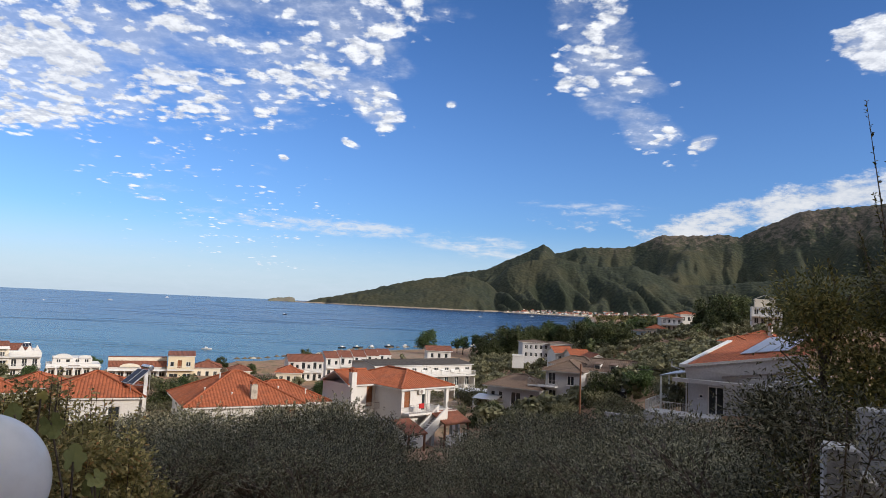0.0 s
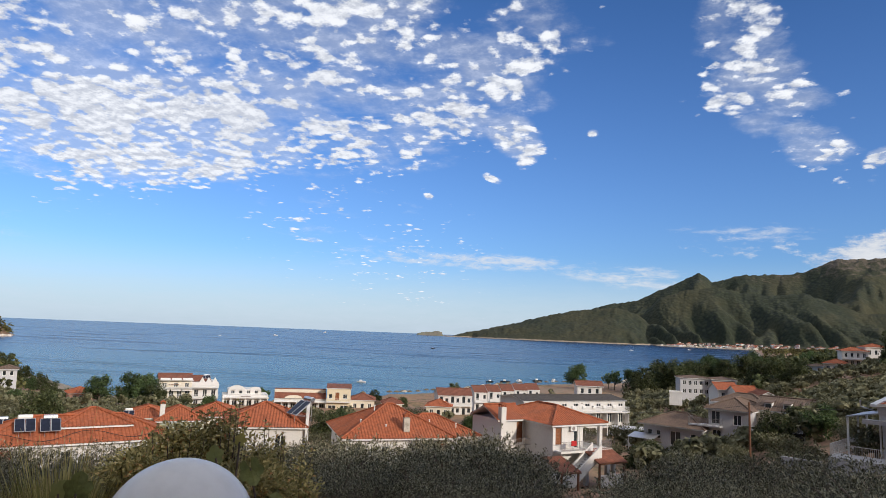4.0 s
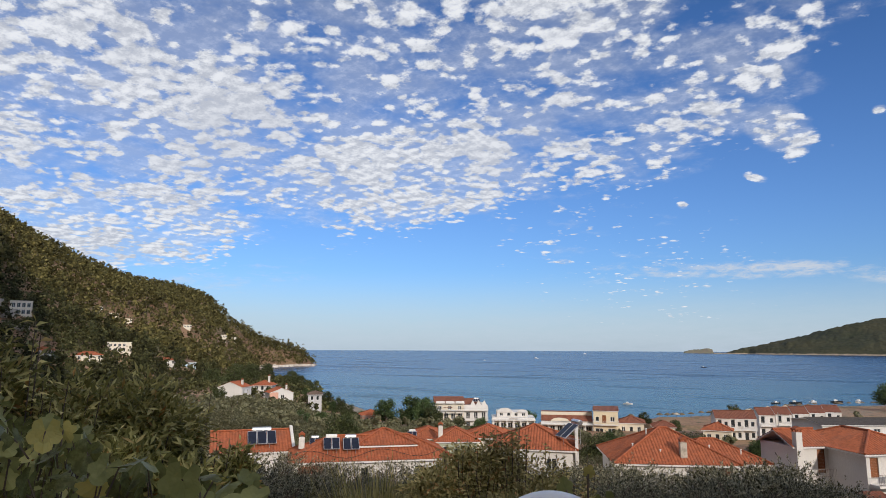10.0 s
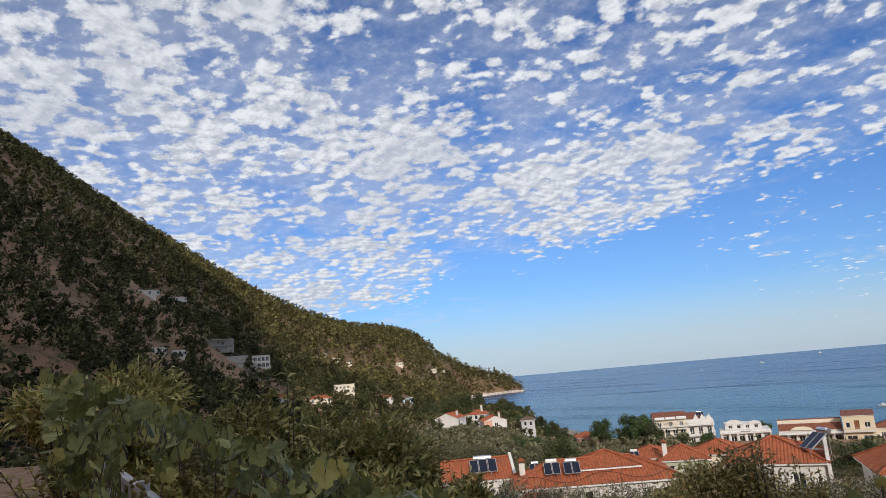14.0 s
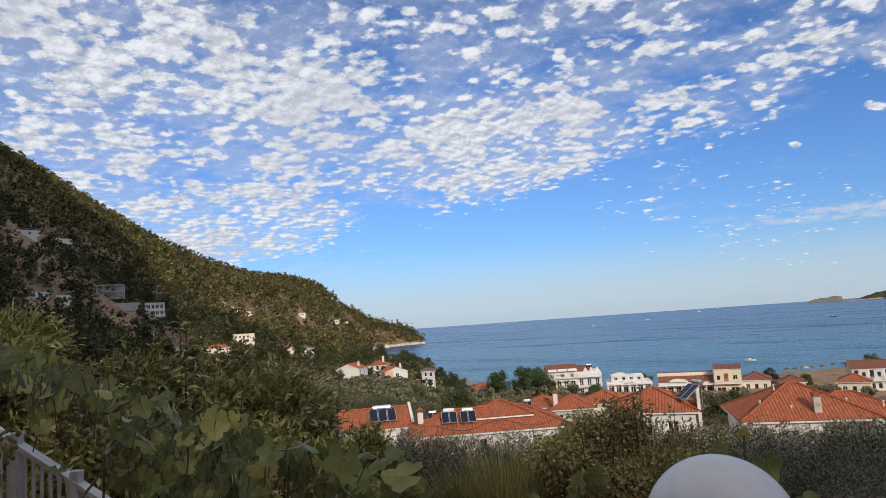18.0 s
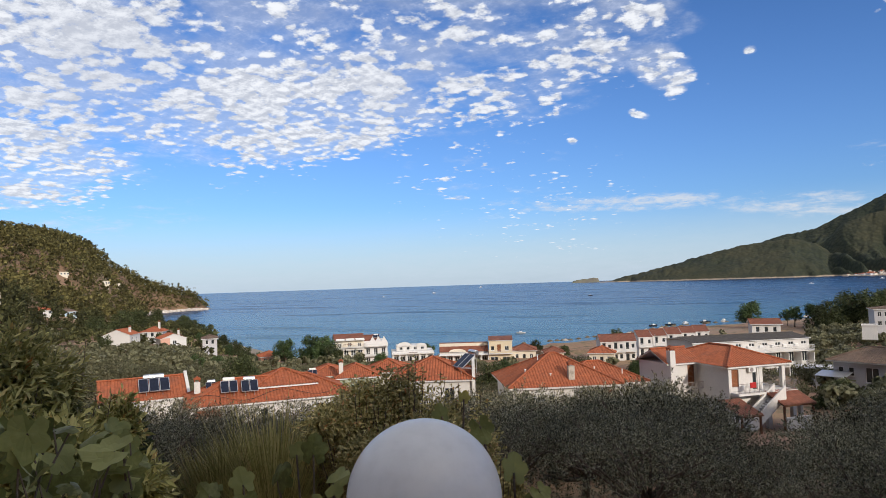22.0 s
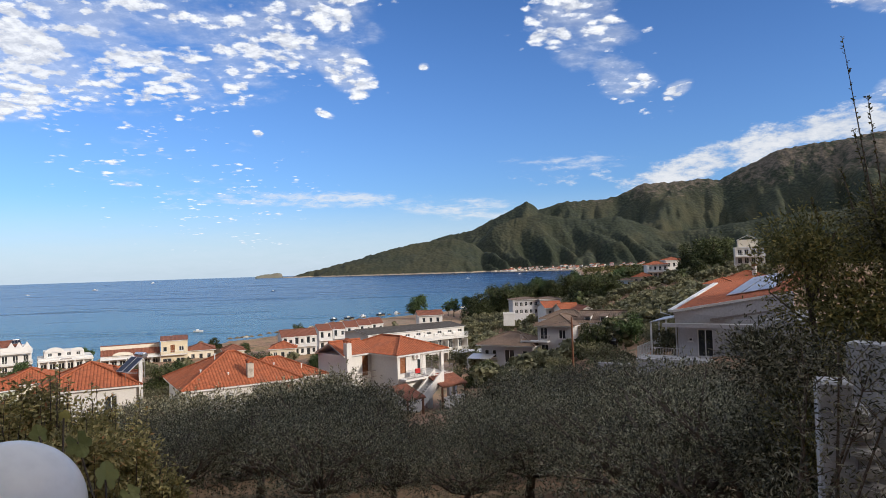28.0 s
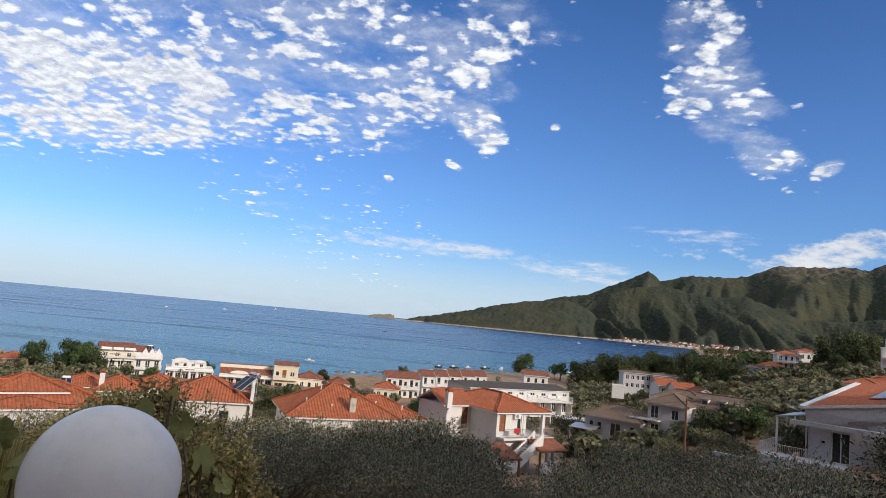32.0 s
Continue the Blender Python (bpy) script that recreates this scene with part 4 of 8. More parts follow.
def house_a():
    """The two-storey white house with stairs, porch and two tiled awnings."""
    t = thing("house", place(7.3, 70.0, 9.7, 35), "white two-storey house with orange tiled roofs and outside stairs", "house")
    f, e = 3.0, 5.4      # the upper floor, the eaves
    body(t, 0, 0, 3.4, 5.0, -1.5, e, {"f": [(2.3, f + 1.5, 3.1, f + 3.65, "wood"), (0.9, f + 2.4, 1.2, f + 2.7, "window")], "l": []})
    body(t, 3.4, -4.6, 6.9, 5.5, -1.5, e, {"f": [(0.35, f + 1.95, 1.15, f + 3.6, "shutter"), (2.75, f + 1.5, 3.3, f + 3.55, "door"), (0.6, 1.5, 1.6, 3.4, "door")], "l": []})
    roof(t, 0, 0, 3.6, 5.0, e + 0.02, "gable", 1.25, 0.3)
    roof(t, 3.4, -4.6, 10.1, 5.5, e + 0.02, "hip", 1.45, 0.4)
    chimney(t, 0.25, -0.25, f + 0.4, e + 1.35, 0.62)
    # porch: posts and beams
    g = Geo()
    g.box(6.9, -4.8, f - 0.2, 10.2, 5.0, f)
    g.box(3.4, -5.9, f - 0.2, 10.2, -4.8, f)
    part("porch_floor", g, PLASTER, t)
    for x, y in ((7.15, -4.6), (9.85, -4.6), (9.85, -0.4), (9.85, 4.6)):
        p = Geo()
        p.box(x - 0.2, y, f, x + 0.2, y + 0.38, e - 0.3, 0.015)
        part("porch_post", p, PLASTER, t)
    for x, y in ((9.9, -5.7), (7.0, -5.7), (9.9, 1.0)):
        p = Geo()
        p.box(x - 0.2, y, -1.5, x + 0.2, y + 0.4, f - 0.2)
        part("pillar", p, PLASTER, t)
    g = Geo()
    g.box(6.9, -4.62, e - 0.3, 10.1, -4.22, e)
    g.box(9.7, -4.2, e - 0.3, 10.1, 5.0, e)
    part("porch_beam", g, PLASTER, t)
    railing(t, [(3.45, -5.85), (7.2, -5.85)], f, 0.9)
    railing(t, [(8.7, -5.85), (10.15, -5.85), (10.15, 4.9)], f, 0.9)
    # a low terrace rail at the corner of the older wing
    railing(t, [(0.0, -1.2), (3.2, -1.2)], f - 0.1, 0.7)
    # stairs with solid white cheeks, coming down along the front
    st = Geo()
    for i in range(15):
        st.box(7.4 - (i + 1) * 0.27, -7.1, f - 0.2 * (i + 1) - 0.12, 7.4 - i * 0.27, -5.92, f - 0.2 * (i + 1) + 0.03)
    part("steps", st, PLASTERG, t)
    for y in (-7.25, -5.92):
        c = Geo()
        c.prism([(7.5, y, f + 0.75), (7.5, y, f - 0.5), (3.3, y, -0.6), (3.3, y, 0.55)], (0, 0.15, 0))
        part("stair_wall", c, PLASTER, t)
    # tiled awnings on timber posts
    for x0, x1, y0, y1, z in ((1.0, 3.2, -8.9, -6.2, 1.75), (6.6, 10.1, -7.9, -5.7, 2.1)):
        roof(t, x0, y0, x1, y1, z, "mono", 0.95, 0.12, TILED, fascia=TIMBER)
        for x in (x0 + 0.1, x1 - 0.1):
            p = Geo()
            p.box(x - 0.08, y0 + 0.05, -1.5, x + 0.08, y0 + 0.21, z - 0.15)
            part("awning_post", p, TIMBER, t)
    b = Geo()
    b.box(6.9, -7.8, -1.5, 10.1, -7.6, 0.9)
    part("garden_wall", b, PLASTER, t)
    b = Geo()
    b.box(9.7, -6.6, -1.5, 10.0, -6.2, 2.0)
    part("pillar", b, PLASTER, t)
    # small things on the balcony
    g = Geo()
    g.box(4.7, -5.92, f + 0.5, 5.4, -5.84, f + 1.0, 0.02)
    ob = part("towel", g, REDCLOTH)
    ob.matrix_basis = t.matrix_basis.copy()
    tagged(ob, "red towel hung over the balcony railing", "towel")
    g = Geo()
    g.box(5.5, -4.92, f + 1.75, 6.3, -4.62, f + 2.28, 0.03)
    ac = part("air_conditioner", g, PVC)
    ac.matrix_basis = t.matrix_basis.copy()
    tagged(ac, "white air conditioning unit on the house wall", "air conditioner")
    k = Geo()
    k.tube([(5.83, -4.94, f + 2.02), (5.83, -4.90, f + 2.02)], 0.2, 14)
    part("fan_grille", k, RAIL, ac)


def house_b():
    """The long low house: a broad hipped roof and a lower wing set back beside it."""
    t = thing("house", place(20.5, 65.0, 10.3, 9), "long low white house under broad orange hipped roofs", "house")
    body(t, 0.4, 0.4, 6.6, 10.0, -1.5, 3.1, {"f": [(0.9, 1.9, 2.3, 3.6, "window"), (3.6, 2.7, 4.4, 3.8, "window"), (5.0, 2.7, 5.6, 3.8, "window")], "l": [(4.0, 2.6, 5.2, 3.8, "window")]})
    body(t, 6.6, 2.2, 14.3, 9.0, -1.5, 2.95, {"f": [(0.6, 2.4, 1.8, 3.7, "window"), (3.4, 2.2, 4.6, 4.0, "shutter"), (6.2, 2.4, 7.2, 3.7, "window")]})
    roof(t, 0.4, 0.4, 11.0, 10.4, 3.12, "hip", 2.7, 0.5)
    roof(t, 5.8, 1.9, 14.3, 9.0, 3.02, "hip", 1.75, 0.5)
    # the round-headed window at the corner
    g = Geo()
    g.prism([(1.6 + 0.62 * math.cos(k * math.pi / 12), 0.36, 2.1 + 0.5 * math.sin(k * math.pi / 12)) for k in range(13)], (0, 0.03, 0))
    part("arched_pane", g, PANE, t)
    chimney(t, 6.55, 1.15, 2.9, 5.0, 0.62, STONEW)
    for x, y, z in ((2.2, 2.6, 4.15), (4.6, 1.7, 3.75), (9.6, 3.4, 4.0), (12.4, 3.0, 3.7), (4.0, 4.9, 5.3)):
        g = Geo()
        g.tube([(x, y, z - 0.3), (x, y, z + 0.4)], 0.06, 8)
        g.tube([(x, y, z + 0.4), (x, y, z + 0.47)], 0.11, 8)
        part("vent_pipe", g, PVC, t)
    for x in (7.4, 9.8, 12.0, 14.2):
        p = Geo()
        p.box(x - .09, 1.5, -1.5, x + .09, 1.68, 2.9)
        part("veranda_post", p, PLASTERG, t)
    g = Geo()
    g.box(6.66, 0.28, 0.6, 6.76, 0.38, 3.0)
    part("downpipe", g, PVC, t)


def solar_heater(m, label="two dark solar collectors with a steel tank on the roof", white=False, n=2):
    t = thing("solar_water_heater", m, label, "solar heater", "roof solar heaters")
    w = 0.98
    for i in range(n):
        x = (i - (n - 1) / 2) * (w + 0.08)
        a, b = Vector((x - w / 2, 0, 0.35)), Vector((x - w / 2, 1.55, 1.55))
        g = Geo()
        up = (b - a)
        nr = Vector((1, 0, 0)).cross(up).normalized()
        g.prism([a, a + Vector((w, 0, 0)), b + Vector((w, 0, 0)), b], nr * 0.09)
        c = part("collector", g, ALU, t)
        k = Geo()
        ins = Vector((0.05, 0, 0))
        u = up.normalized() * 0.05
        k.prism([a + ins + u + nr * 0.093, a + Vector((w, 0, 0)) - ins + u + nr * 0.093, b + Vector((w, 0, 0)) - ins - u + nr * 0.093, b + ins - u + nr * 0.093], nr * 0.006)
        part("glass", k, COLLECTOR, c)
    g = Geo()
    L = 0.34 * n
    pts = [(-L - 0.06, 1.85, 1.75), (-L, 1.85, 1.75), (L, 1.85, 1.75), (L + 0.06, 1.85, 1.75)]
    g.tube(pts, [0.20, 0.29, 0.29, 0.20], 16)
    part("tank", g, PVC if white else STEEL, t, smooth=False)
    g = Geo()
    for x in (-L * 0.8, L * 0.8):
        g.tube([(x, 0.05, -0.35), (x, 0.05, 0.35), (x, 1.55, 1.5), (x, 1.9, 1.5), (x, 1.9, -0.35)], 0.025, 5)
        g.tube([(x, 0.05, 0.3), (x, 1.9, 0.1)], 0.02, 5)
    part("stand", g, ALU, t)
    return t


def houses_near():
    house_a()
    house_b()
    # the red-roofed house with a white gable
    c = thing("house", place(27.0, 67.5, 11.5, -4), "white house with an orange hipped roof and a white parapet gable", "house")
    body(c, -4.2, 0, 4.0, 8, -1.5, 2.6, {"f": [(5.4, 2.0, 6.4, 3.3, "window")]})
    roof(c, -4.2, 0, 3.9, 8, 2.62, "hip", 1.9, 0.4)
    g = Geo()
    g.prism([(4.02, -0.35, -1.5), (4.02, 8.3, -1.5), (4.02, 8.3, 2.75), (4.02, 4.0, 4.75), (4.02, -0.35, 2.75)], (0.28, 0, 0))
    part("parapet_wall", g, PLASTER, c)
    solar_heater(c.matrix_basis @ pose(2.6, 1.0, 3.35, 0, 0, -60), "solar collector tilted beside a steel tank on an orange roof")
    # the long low house with a patched roof
    d = thing("house", place(40.7, 63.0, 10.9, 6.5), "long low white house with a weathered orange tiled roof", "house")
    body(d, -6.9, 0, 7.6, 7.2, -1, 2.8, {"f": [(3.1, 2.1, 3.9, 3.3, "window"), (6.0, 1.9, 6.8, 3.2, "window"), (11.0, 1.9, 11.9, 3.2, "window")]})
    roof(d, -6.9, 0, 7.6, 7.2, 2.82, "hip", 1.75, 0.5)
    roof(d, -1.0, 1.6, 4.4, 6.6, 3.9, "hip", 1.2, 0.3)
    roof(d, -6.4, -1.3, -4.4, 0.0, 2.0, "mono", 0.45, 0.1)
    solar_heater(d.matrix_basis @ pose(-3.5, 0.7, 3.5) @ Matrix.Scale(0.72, 4), "two small solar collectors with a white tank on a tiled roof", True)
    solar_heater(d.matrix_basis @ pose(-1.7, 0.6, 3.45) @ Matrix.Scale(0.72, 4))
    solar_heater(d.matrix_basis @ pose(-4.9, 4.6, 3.4) @ Matrix.Scale(0.5, 4), "steel solar tank behind the ridge of a tiled roof")
    chimney(d, -6.2, 4.2, 3.4, 4.5, 0.55)
    g = Geo()
    pts = [d.matrix_basis @ Vector((-9 + i * 0.75, -0.3 + 1.2 * math.sin(i * 0.35) ** 2, 3.0 + 0.55 * math.sin(i * 0.35) ** 2 + 0.1)) for i in range(25)]
    g.tube(pts, 0.022, 5)
    tagged(part("cable", g, CABLE), "black cable sagging across a tiled roof", "cable")
    e = thing("house", place(49.6, 70.0, 11.4, 4), "low white house with solar collectors on its tiled roof", "house")
    body(e, -4.6, 0, 3.2, 7, -1, 2.2, {})
    roof(e, -4.6, 0, 3.0, 7, 2.22, "gable", 1.7, 0.3)
    g = Geo()
    g.prism([(3.05, -0.4, 2.2), (3.05, 7.4, 2.2), (3.05, 3.5, 4.35)], (0.3, 0, 0))
    part("parapet_wall", g, PLASTER, e)
    solar_heater(e.matrix_basis @ pose(0.1, 0.4, 2.6) @ Matrix.Scale(0.9, 4), "three dark solar collectors with a steel tank on a low roof", n=3)
    # small houses behind
    simple_house(35.9, 96, 8.6, 0, 5.0, 7, 2.6, "hip", 1.2, "small house with an orange hipped roof", PLASTER2, wins={"f": row_windows(5.0, 2, .9, 2.1, 0.8)}, below=2)
    s = simple_house(33.4, 93, 8.4, 5, 5.5, 7, 2.8, "hip", 1.5, "small pale green house with an orange roof", mat("pale_green_plaster", (0.45, 0.48, 0.36), 0.9, 0.1, 9.0), wins={"f": row_windows(5.5, 3, 1.2, 2.2, 0.6)}, chim=(-2.2, 1.5, 2.6, 4.8), below=2)
    simple_house(30.9, 97, 8.6, -3, 6.0, 7, 2.6, "hip", 1.5, "small house with an orange hipped roof", PLASTER2, wins={"f": row_windows(6.0, 2, 1, 2.1, 0.8)}, below=2)
    solar_heater(place(37.2, 92, 11.6) @ Matrix.Scale(0.6, 4), "white solar tank on a small roof", True)


def houses_shore():
    # yellow and white hotel
    h = thing("hotel", place(32.6, 186, 1.6, 6), "yellow and white three-storey hotel with awnings and balconies", "hotel")
    W = 8.6
    body(h, -W, 0, -0.6, 9, -1, 7.2, {"f": row_windows(W - .6, 4, 1.3, 3.1, 1.2, "door", .5) + row_windows(W - .6, 4, 3.9, 5.7, 1.2, "door", .5) + row_windows(W - .6, 3, 6.4, 7.4, 1.0, "window", .8)}, PLASTER2)
    body(h, -0.6, 0.5, 6.0, 9, -1, 6.6, {"f": row_windows(6.6, 3, 1.3, 3.1, 1.1, "door", .6) + row_windows(6.6, 3, 3.9, 5.7, 1.1, "door", .6)})
    roof(h, -W, 0, -0.6, 9, 7.22, "gable", 1.3, 0.3, TILED)
    roof(h, -0.6, 2.0, 4.0, 9, 6.62, "gable", 1.3, 0.3, TILED)
    for k in range(2):
        z = 0.3 + 2.6 * k + (2.6 if k else 2.6)
        balcony(h, -W - .2, -1.3, -0.5, 0, 0.2 + 2.65 * (k + 1) - .2, WRAIL)
        balcony(h, -0.4, -0.9, 6.0, 0.5, 0.2 + 2.65 * (k + 1) - .2, WRAIL)
        for i in range(3):
            g = Geo()
            x = -W + 0.2 + i * 2.7
            g.prism([(x, 0, 2.35 + 2.65 * (k + 1)), (x + 2.4, 0, 2.35 + 2.65 * (k + 1)), (x + 2.4, -1.25, 1.85 + 2.65 * (k + 1)), (x, -1.25, 1.85 + 2.65 * (k + 1))], (0, 0, 0.05))
            part("awning", g, AWN, h)
    g = Geo()
    for i in range(6):
        g.box(-6.3 + i * 0.42, -0.03, 5.85, -6.0 + i * 0.42, 0.0, 6.15)
    part("sign_bars", g, TIMBER, h)
    for i in range(3):
        g = Geo()
        g.prism([(1.2 + i * 1.6, 0.6, 6.62), (2.6 + i * 1.6, 0.6, 6.62), (1.9 + i * 1.6, 0.6, 7.9)], (0, 0.3, 0))
        part("gable_wall", g, PLASTER, h)
    solar_heater(h.matrix_basis @ pose(3.3, 3.2, 7.1) @ Matrix.Scale(0.6, 4), n=3)
    # the white arcaded hotel with rounded gables
    h = thing("hotel", place(28.6, 184, 1.6, 3), "low white hotel with rounded gables and arcades", "hotel")
    body(h, -5.8, 0, 5.8, 8, -1, 3.6, {"f": row_windows(11.6, 6, 1.2, 3.3, 1.2, "door", .5)})
    body(h, -4.5, 1.5, 4.0, 8, 3.6, 5.0, {"f": row_windows(8.5, 4, .3, 1.1, 0.9)})
    for x, r in ((-2.3, 2.1), (2.4, 1.4)):
        g = Geo()
        g.prism([(x + r * math.cos(a * math.pi / 14), 1.2, 4.9 + 0.55 * r * math.sin(a * math.pi / 14)) for a in range(15)], (0, 0.35, 0))
        part("rounded_gable", g, PLASTER, h)
    for i in range(7):
        g = Geo()
        g.box(-5.7 + i * 1.85, -1.2, -1, -5.4 + i * 1.85, -0.9, 2.9)
        part("arcade_post", g, PLASTER, h)
    g = Geo()
    g.box(-5.9, -1.3, 2.9, 5.9, 0, 3.2)
    part("arcade_roof", g, PLASTER, h)
    g = Geo()
    g.box(-1.2, -1.34, 3.3, 1.2, -1.30, 3.5)
    part("sign_bars", g, RAIL, h)
    # long white building with an arched front and a yellow tower
    h = thing("hotel", place(24.1, 180, 1.7, 0), "long white building with red tiled edge and arched parapet", "hotel")
    body(h, -6.9, 0, 6.4, 9, -1, 3.3, {"f": row_windows(13.3, 7, 1.2, 3.0, 1.2, "door", .5)})
    g = Geo()
    slope(g, (-6.9, -0.3, 3.3), (6.4, -0.3, 3.3), (0, 1.9, 1.35), 0, 0)
    part("tiled_edge", g, TILED, h)
    g = Geo()
    g.box(-7.0, 1.58, 5.5, 6.4, 1.98, 5.72)
    part("parapet_cap", g, TILED, h)
    g = Geo()
    g.box(-7.0, 1.6, 3.3, 6.4, 1.9, 5.5)
    g.prism([(-2.0 + 2.3 * math.cos(a * math.pi / 14), -0.34, 3.35 + 0.8 * math.sin(a * math.pi / 14)) for a in range(15)], (0, -0.2, 0))
    part("parapet", g, PLASTER2, h)
    g = Geo()
    g.prism([(-6.9, 0, 2.9), (6.4, 0, 2.9), (6.4, -2.0, 2.5), (-6.9, -2.0, 2.5)], (0, 0, 0.05))
    part("awning", g, AWN, h)
    for i in range(8):
        g = Geo()
        g.box(-6.9 + i * 1.88, -2.0, -1, -6.75 + i * 1.88, -1.85, 2.5)
        part("awning_post", g, PVC, h)
    h = thing("house", place(21.0, 178, 1.7, 0), "narrow yellow and white house with a tiled top", "house")
    body(h, -3.1, 0, 3.1, 7, -1, 6.3, {"f": [(0.5, 4.6, 1.4, 5.8, "window"), (2.2, 4.3, 3.2, 6.2, "shutter"), (4.2, 4.6, 5.3, 5.8, "window"), (0.4, 1.0, 2.4, 2.9, "door"), (3.6, 1.0, 5.4, 2.9, "door")]}, YELLOW)
    roof(h, -3.1, 0, 3.1, 7, 6.32, "mono", 0.6, 0.2, TILED)
    balcony(h, -3.1, -1.2, 3.1, 0, 2.9, WRAIL)
    # red-roofed houses along the beach road
    rows = [(19.0, 182, 1.7, 0, 6.4, 7, 3.0, 1.5), (16.4, 178, 1.8, 6, 5.0, 6, 2.6, 1.3), (12.5, 166, 2.6, -4, 6.0, 7, 2.9, 1.5), (40.6, 196, 1.8, 8, 5.5, 6, 2.6, 1.4)]
    for i, (a, d, z, tn, w, dp, hh, rs) in enumerate(rows):
        simple_house(a, d, z, tn, w, dp, hh, "hip", rs, "low beach house with a red tiled hipped roof", PINK if i == 3 else PLASTER2, TILED if i < 2 else TILE, {"f": row_windows(w, 3, .7, 2.1, 0.9)}, group="beach road houses", below=2)
    # white terraces of small houses, each with its own gable of red tiles
    for k, (a, d, z, w) in enumerate([(12.05, 170, 2.6, 3.0), (11.1, 171, 2.6, 3.0), (10.15, 172, 2.6, 3.0), (8.9, 183, 2.6, 3.6), (7.75, 187, 2.6, 3.6), (6.6, 191, 2.6, 3.6), (5.5, 196, 2.6, 3.6), (4.45, 200, 2.6, 3.6)]):
        h = simple_house(a, d, z, 14 if k > 2 else 8, w, 8, 5.2, "gable", 1.5, "white terraced house with a balcony and red tiled roof", PLASTER, TILED,
                         {"f": [(0.4, 3.2, 1.3, 5.0, "door"), (w - 1.2, 3.4, w - .4, 4.6, "window"), (0.4, .2, 1.3, 2.1, "door"), (w - 1.2, .9, w - .4, 2.1, "window")]}, group="terraced houses", over=0.15, below=2)
        balcony(h, -w / 2, -1.0, w / 2, 0, 2.75, WRAIL)
    # the large white hotel under a grey-brown roof
    h = thing("hotel", place(0.9, 140, 3.2, 34), "long white three-storey hotel with a dark ridged roof and balconies", "hotel")
    W = 24.5
    ups = row_windows(W, 9, 1.5, 3.4, 1.0, "door", .6) + row_windows(W, 9, 4.3, 6.2, 1.0, "door", .6) + row_windows(W, 9, 7.6, 8.2, 1.1, "window", .6)
    body(h, -W / 2, 0, W / 2, 10, -1, 7.8, {"f": ups}, PLASTER, "x", 0.6)
    roof(h, -W / 2, 0, W / 2, 10, 7.82, "gable", 0.7, 0.35, mat("grey_roof_sheet", (0.085, 0.072, 0.063), 0.8, 0.2, 2.0))
    for z in (2.65, 5.6):
        balcony(h, -W / 2, -1.5, W / 2, 0, z, WRAIL)
    for i in range(10):
        for z in (0, 2.65):
            g = Geo()
            x = -W / 2 + 0.1 + i * (W - .3) / 9
            g.box(x, -1.45, z - .9 if z == 0 else z, x + 0.14, -0.0, z + 2.47)
            part("balcony_screen", g, PLASTER, h)
    for i in range(9):
        g = Geo()
        x = -W / 2 + 1.2 + i * 2.5
        g.box(x, -0.32, 6.25, x + 0.75, 0, 6.75, 0.02)
        ac = part("air_conditioner", g, PVC)
        ac.matrix_basis = h.matrix_basis.copy()
        tagged(ac, "small air conditioning unit on a white hotel wall", "air conditioner", "hotel air conditioners")
    # small house behind it
    simple_house(-0.2, 168, 6.5, 10, 6, 5, 5.6, "gable", 1.0, "small white house with a red roof", PLASTER, TILED, {"f": row_windows(6, 3, 3.8, 5, 0.8)}, below=5)


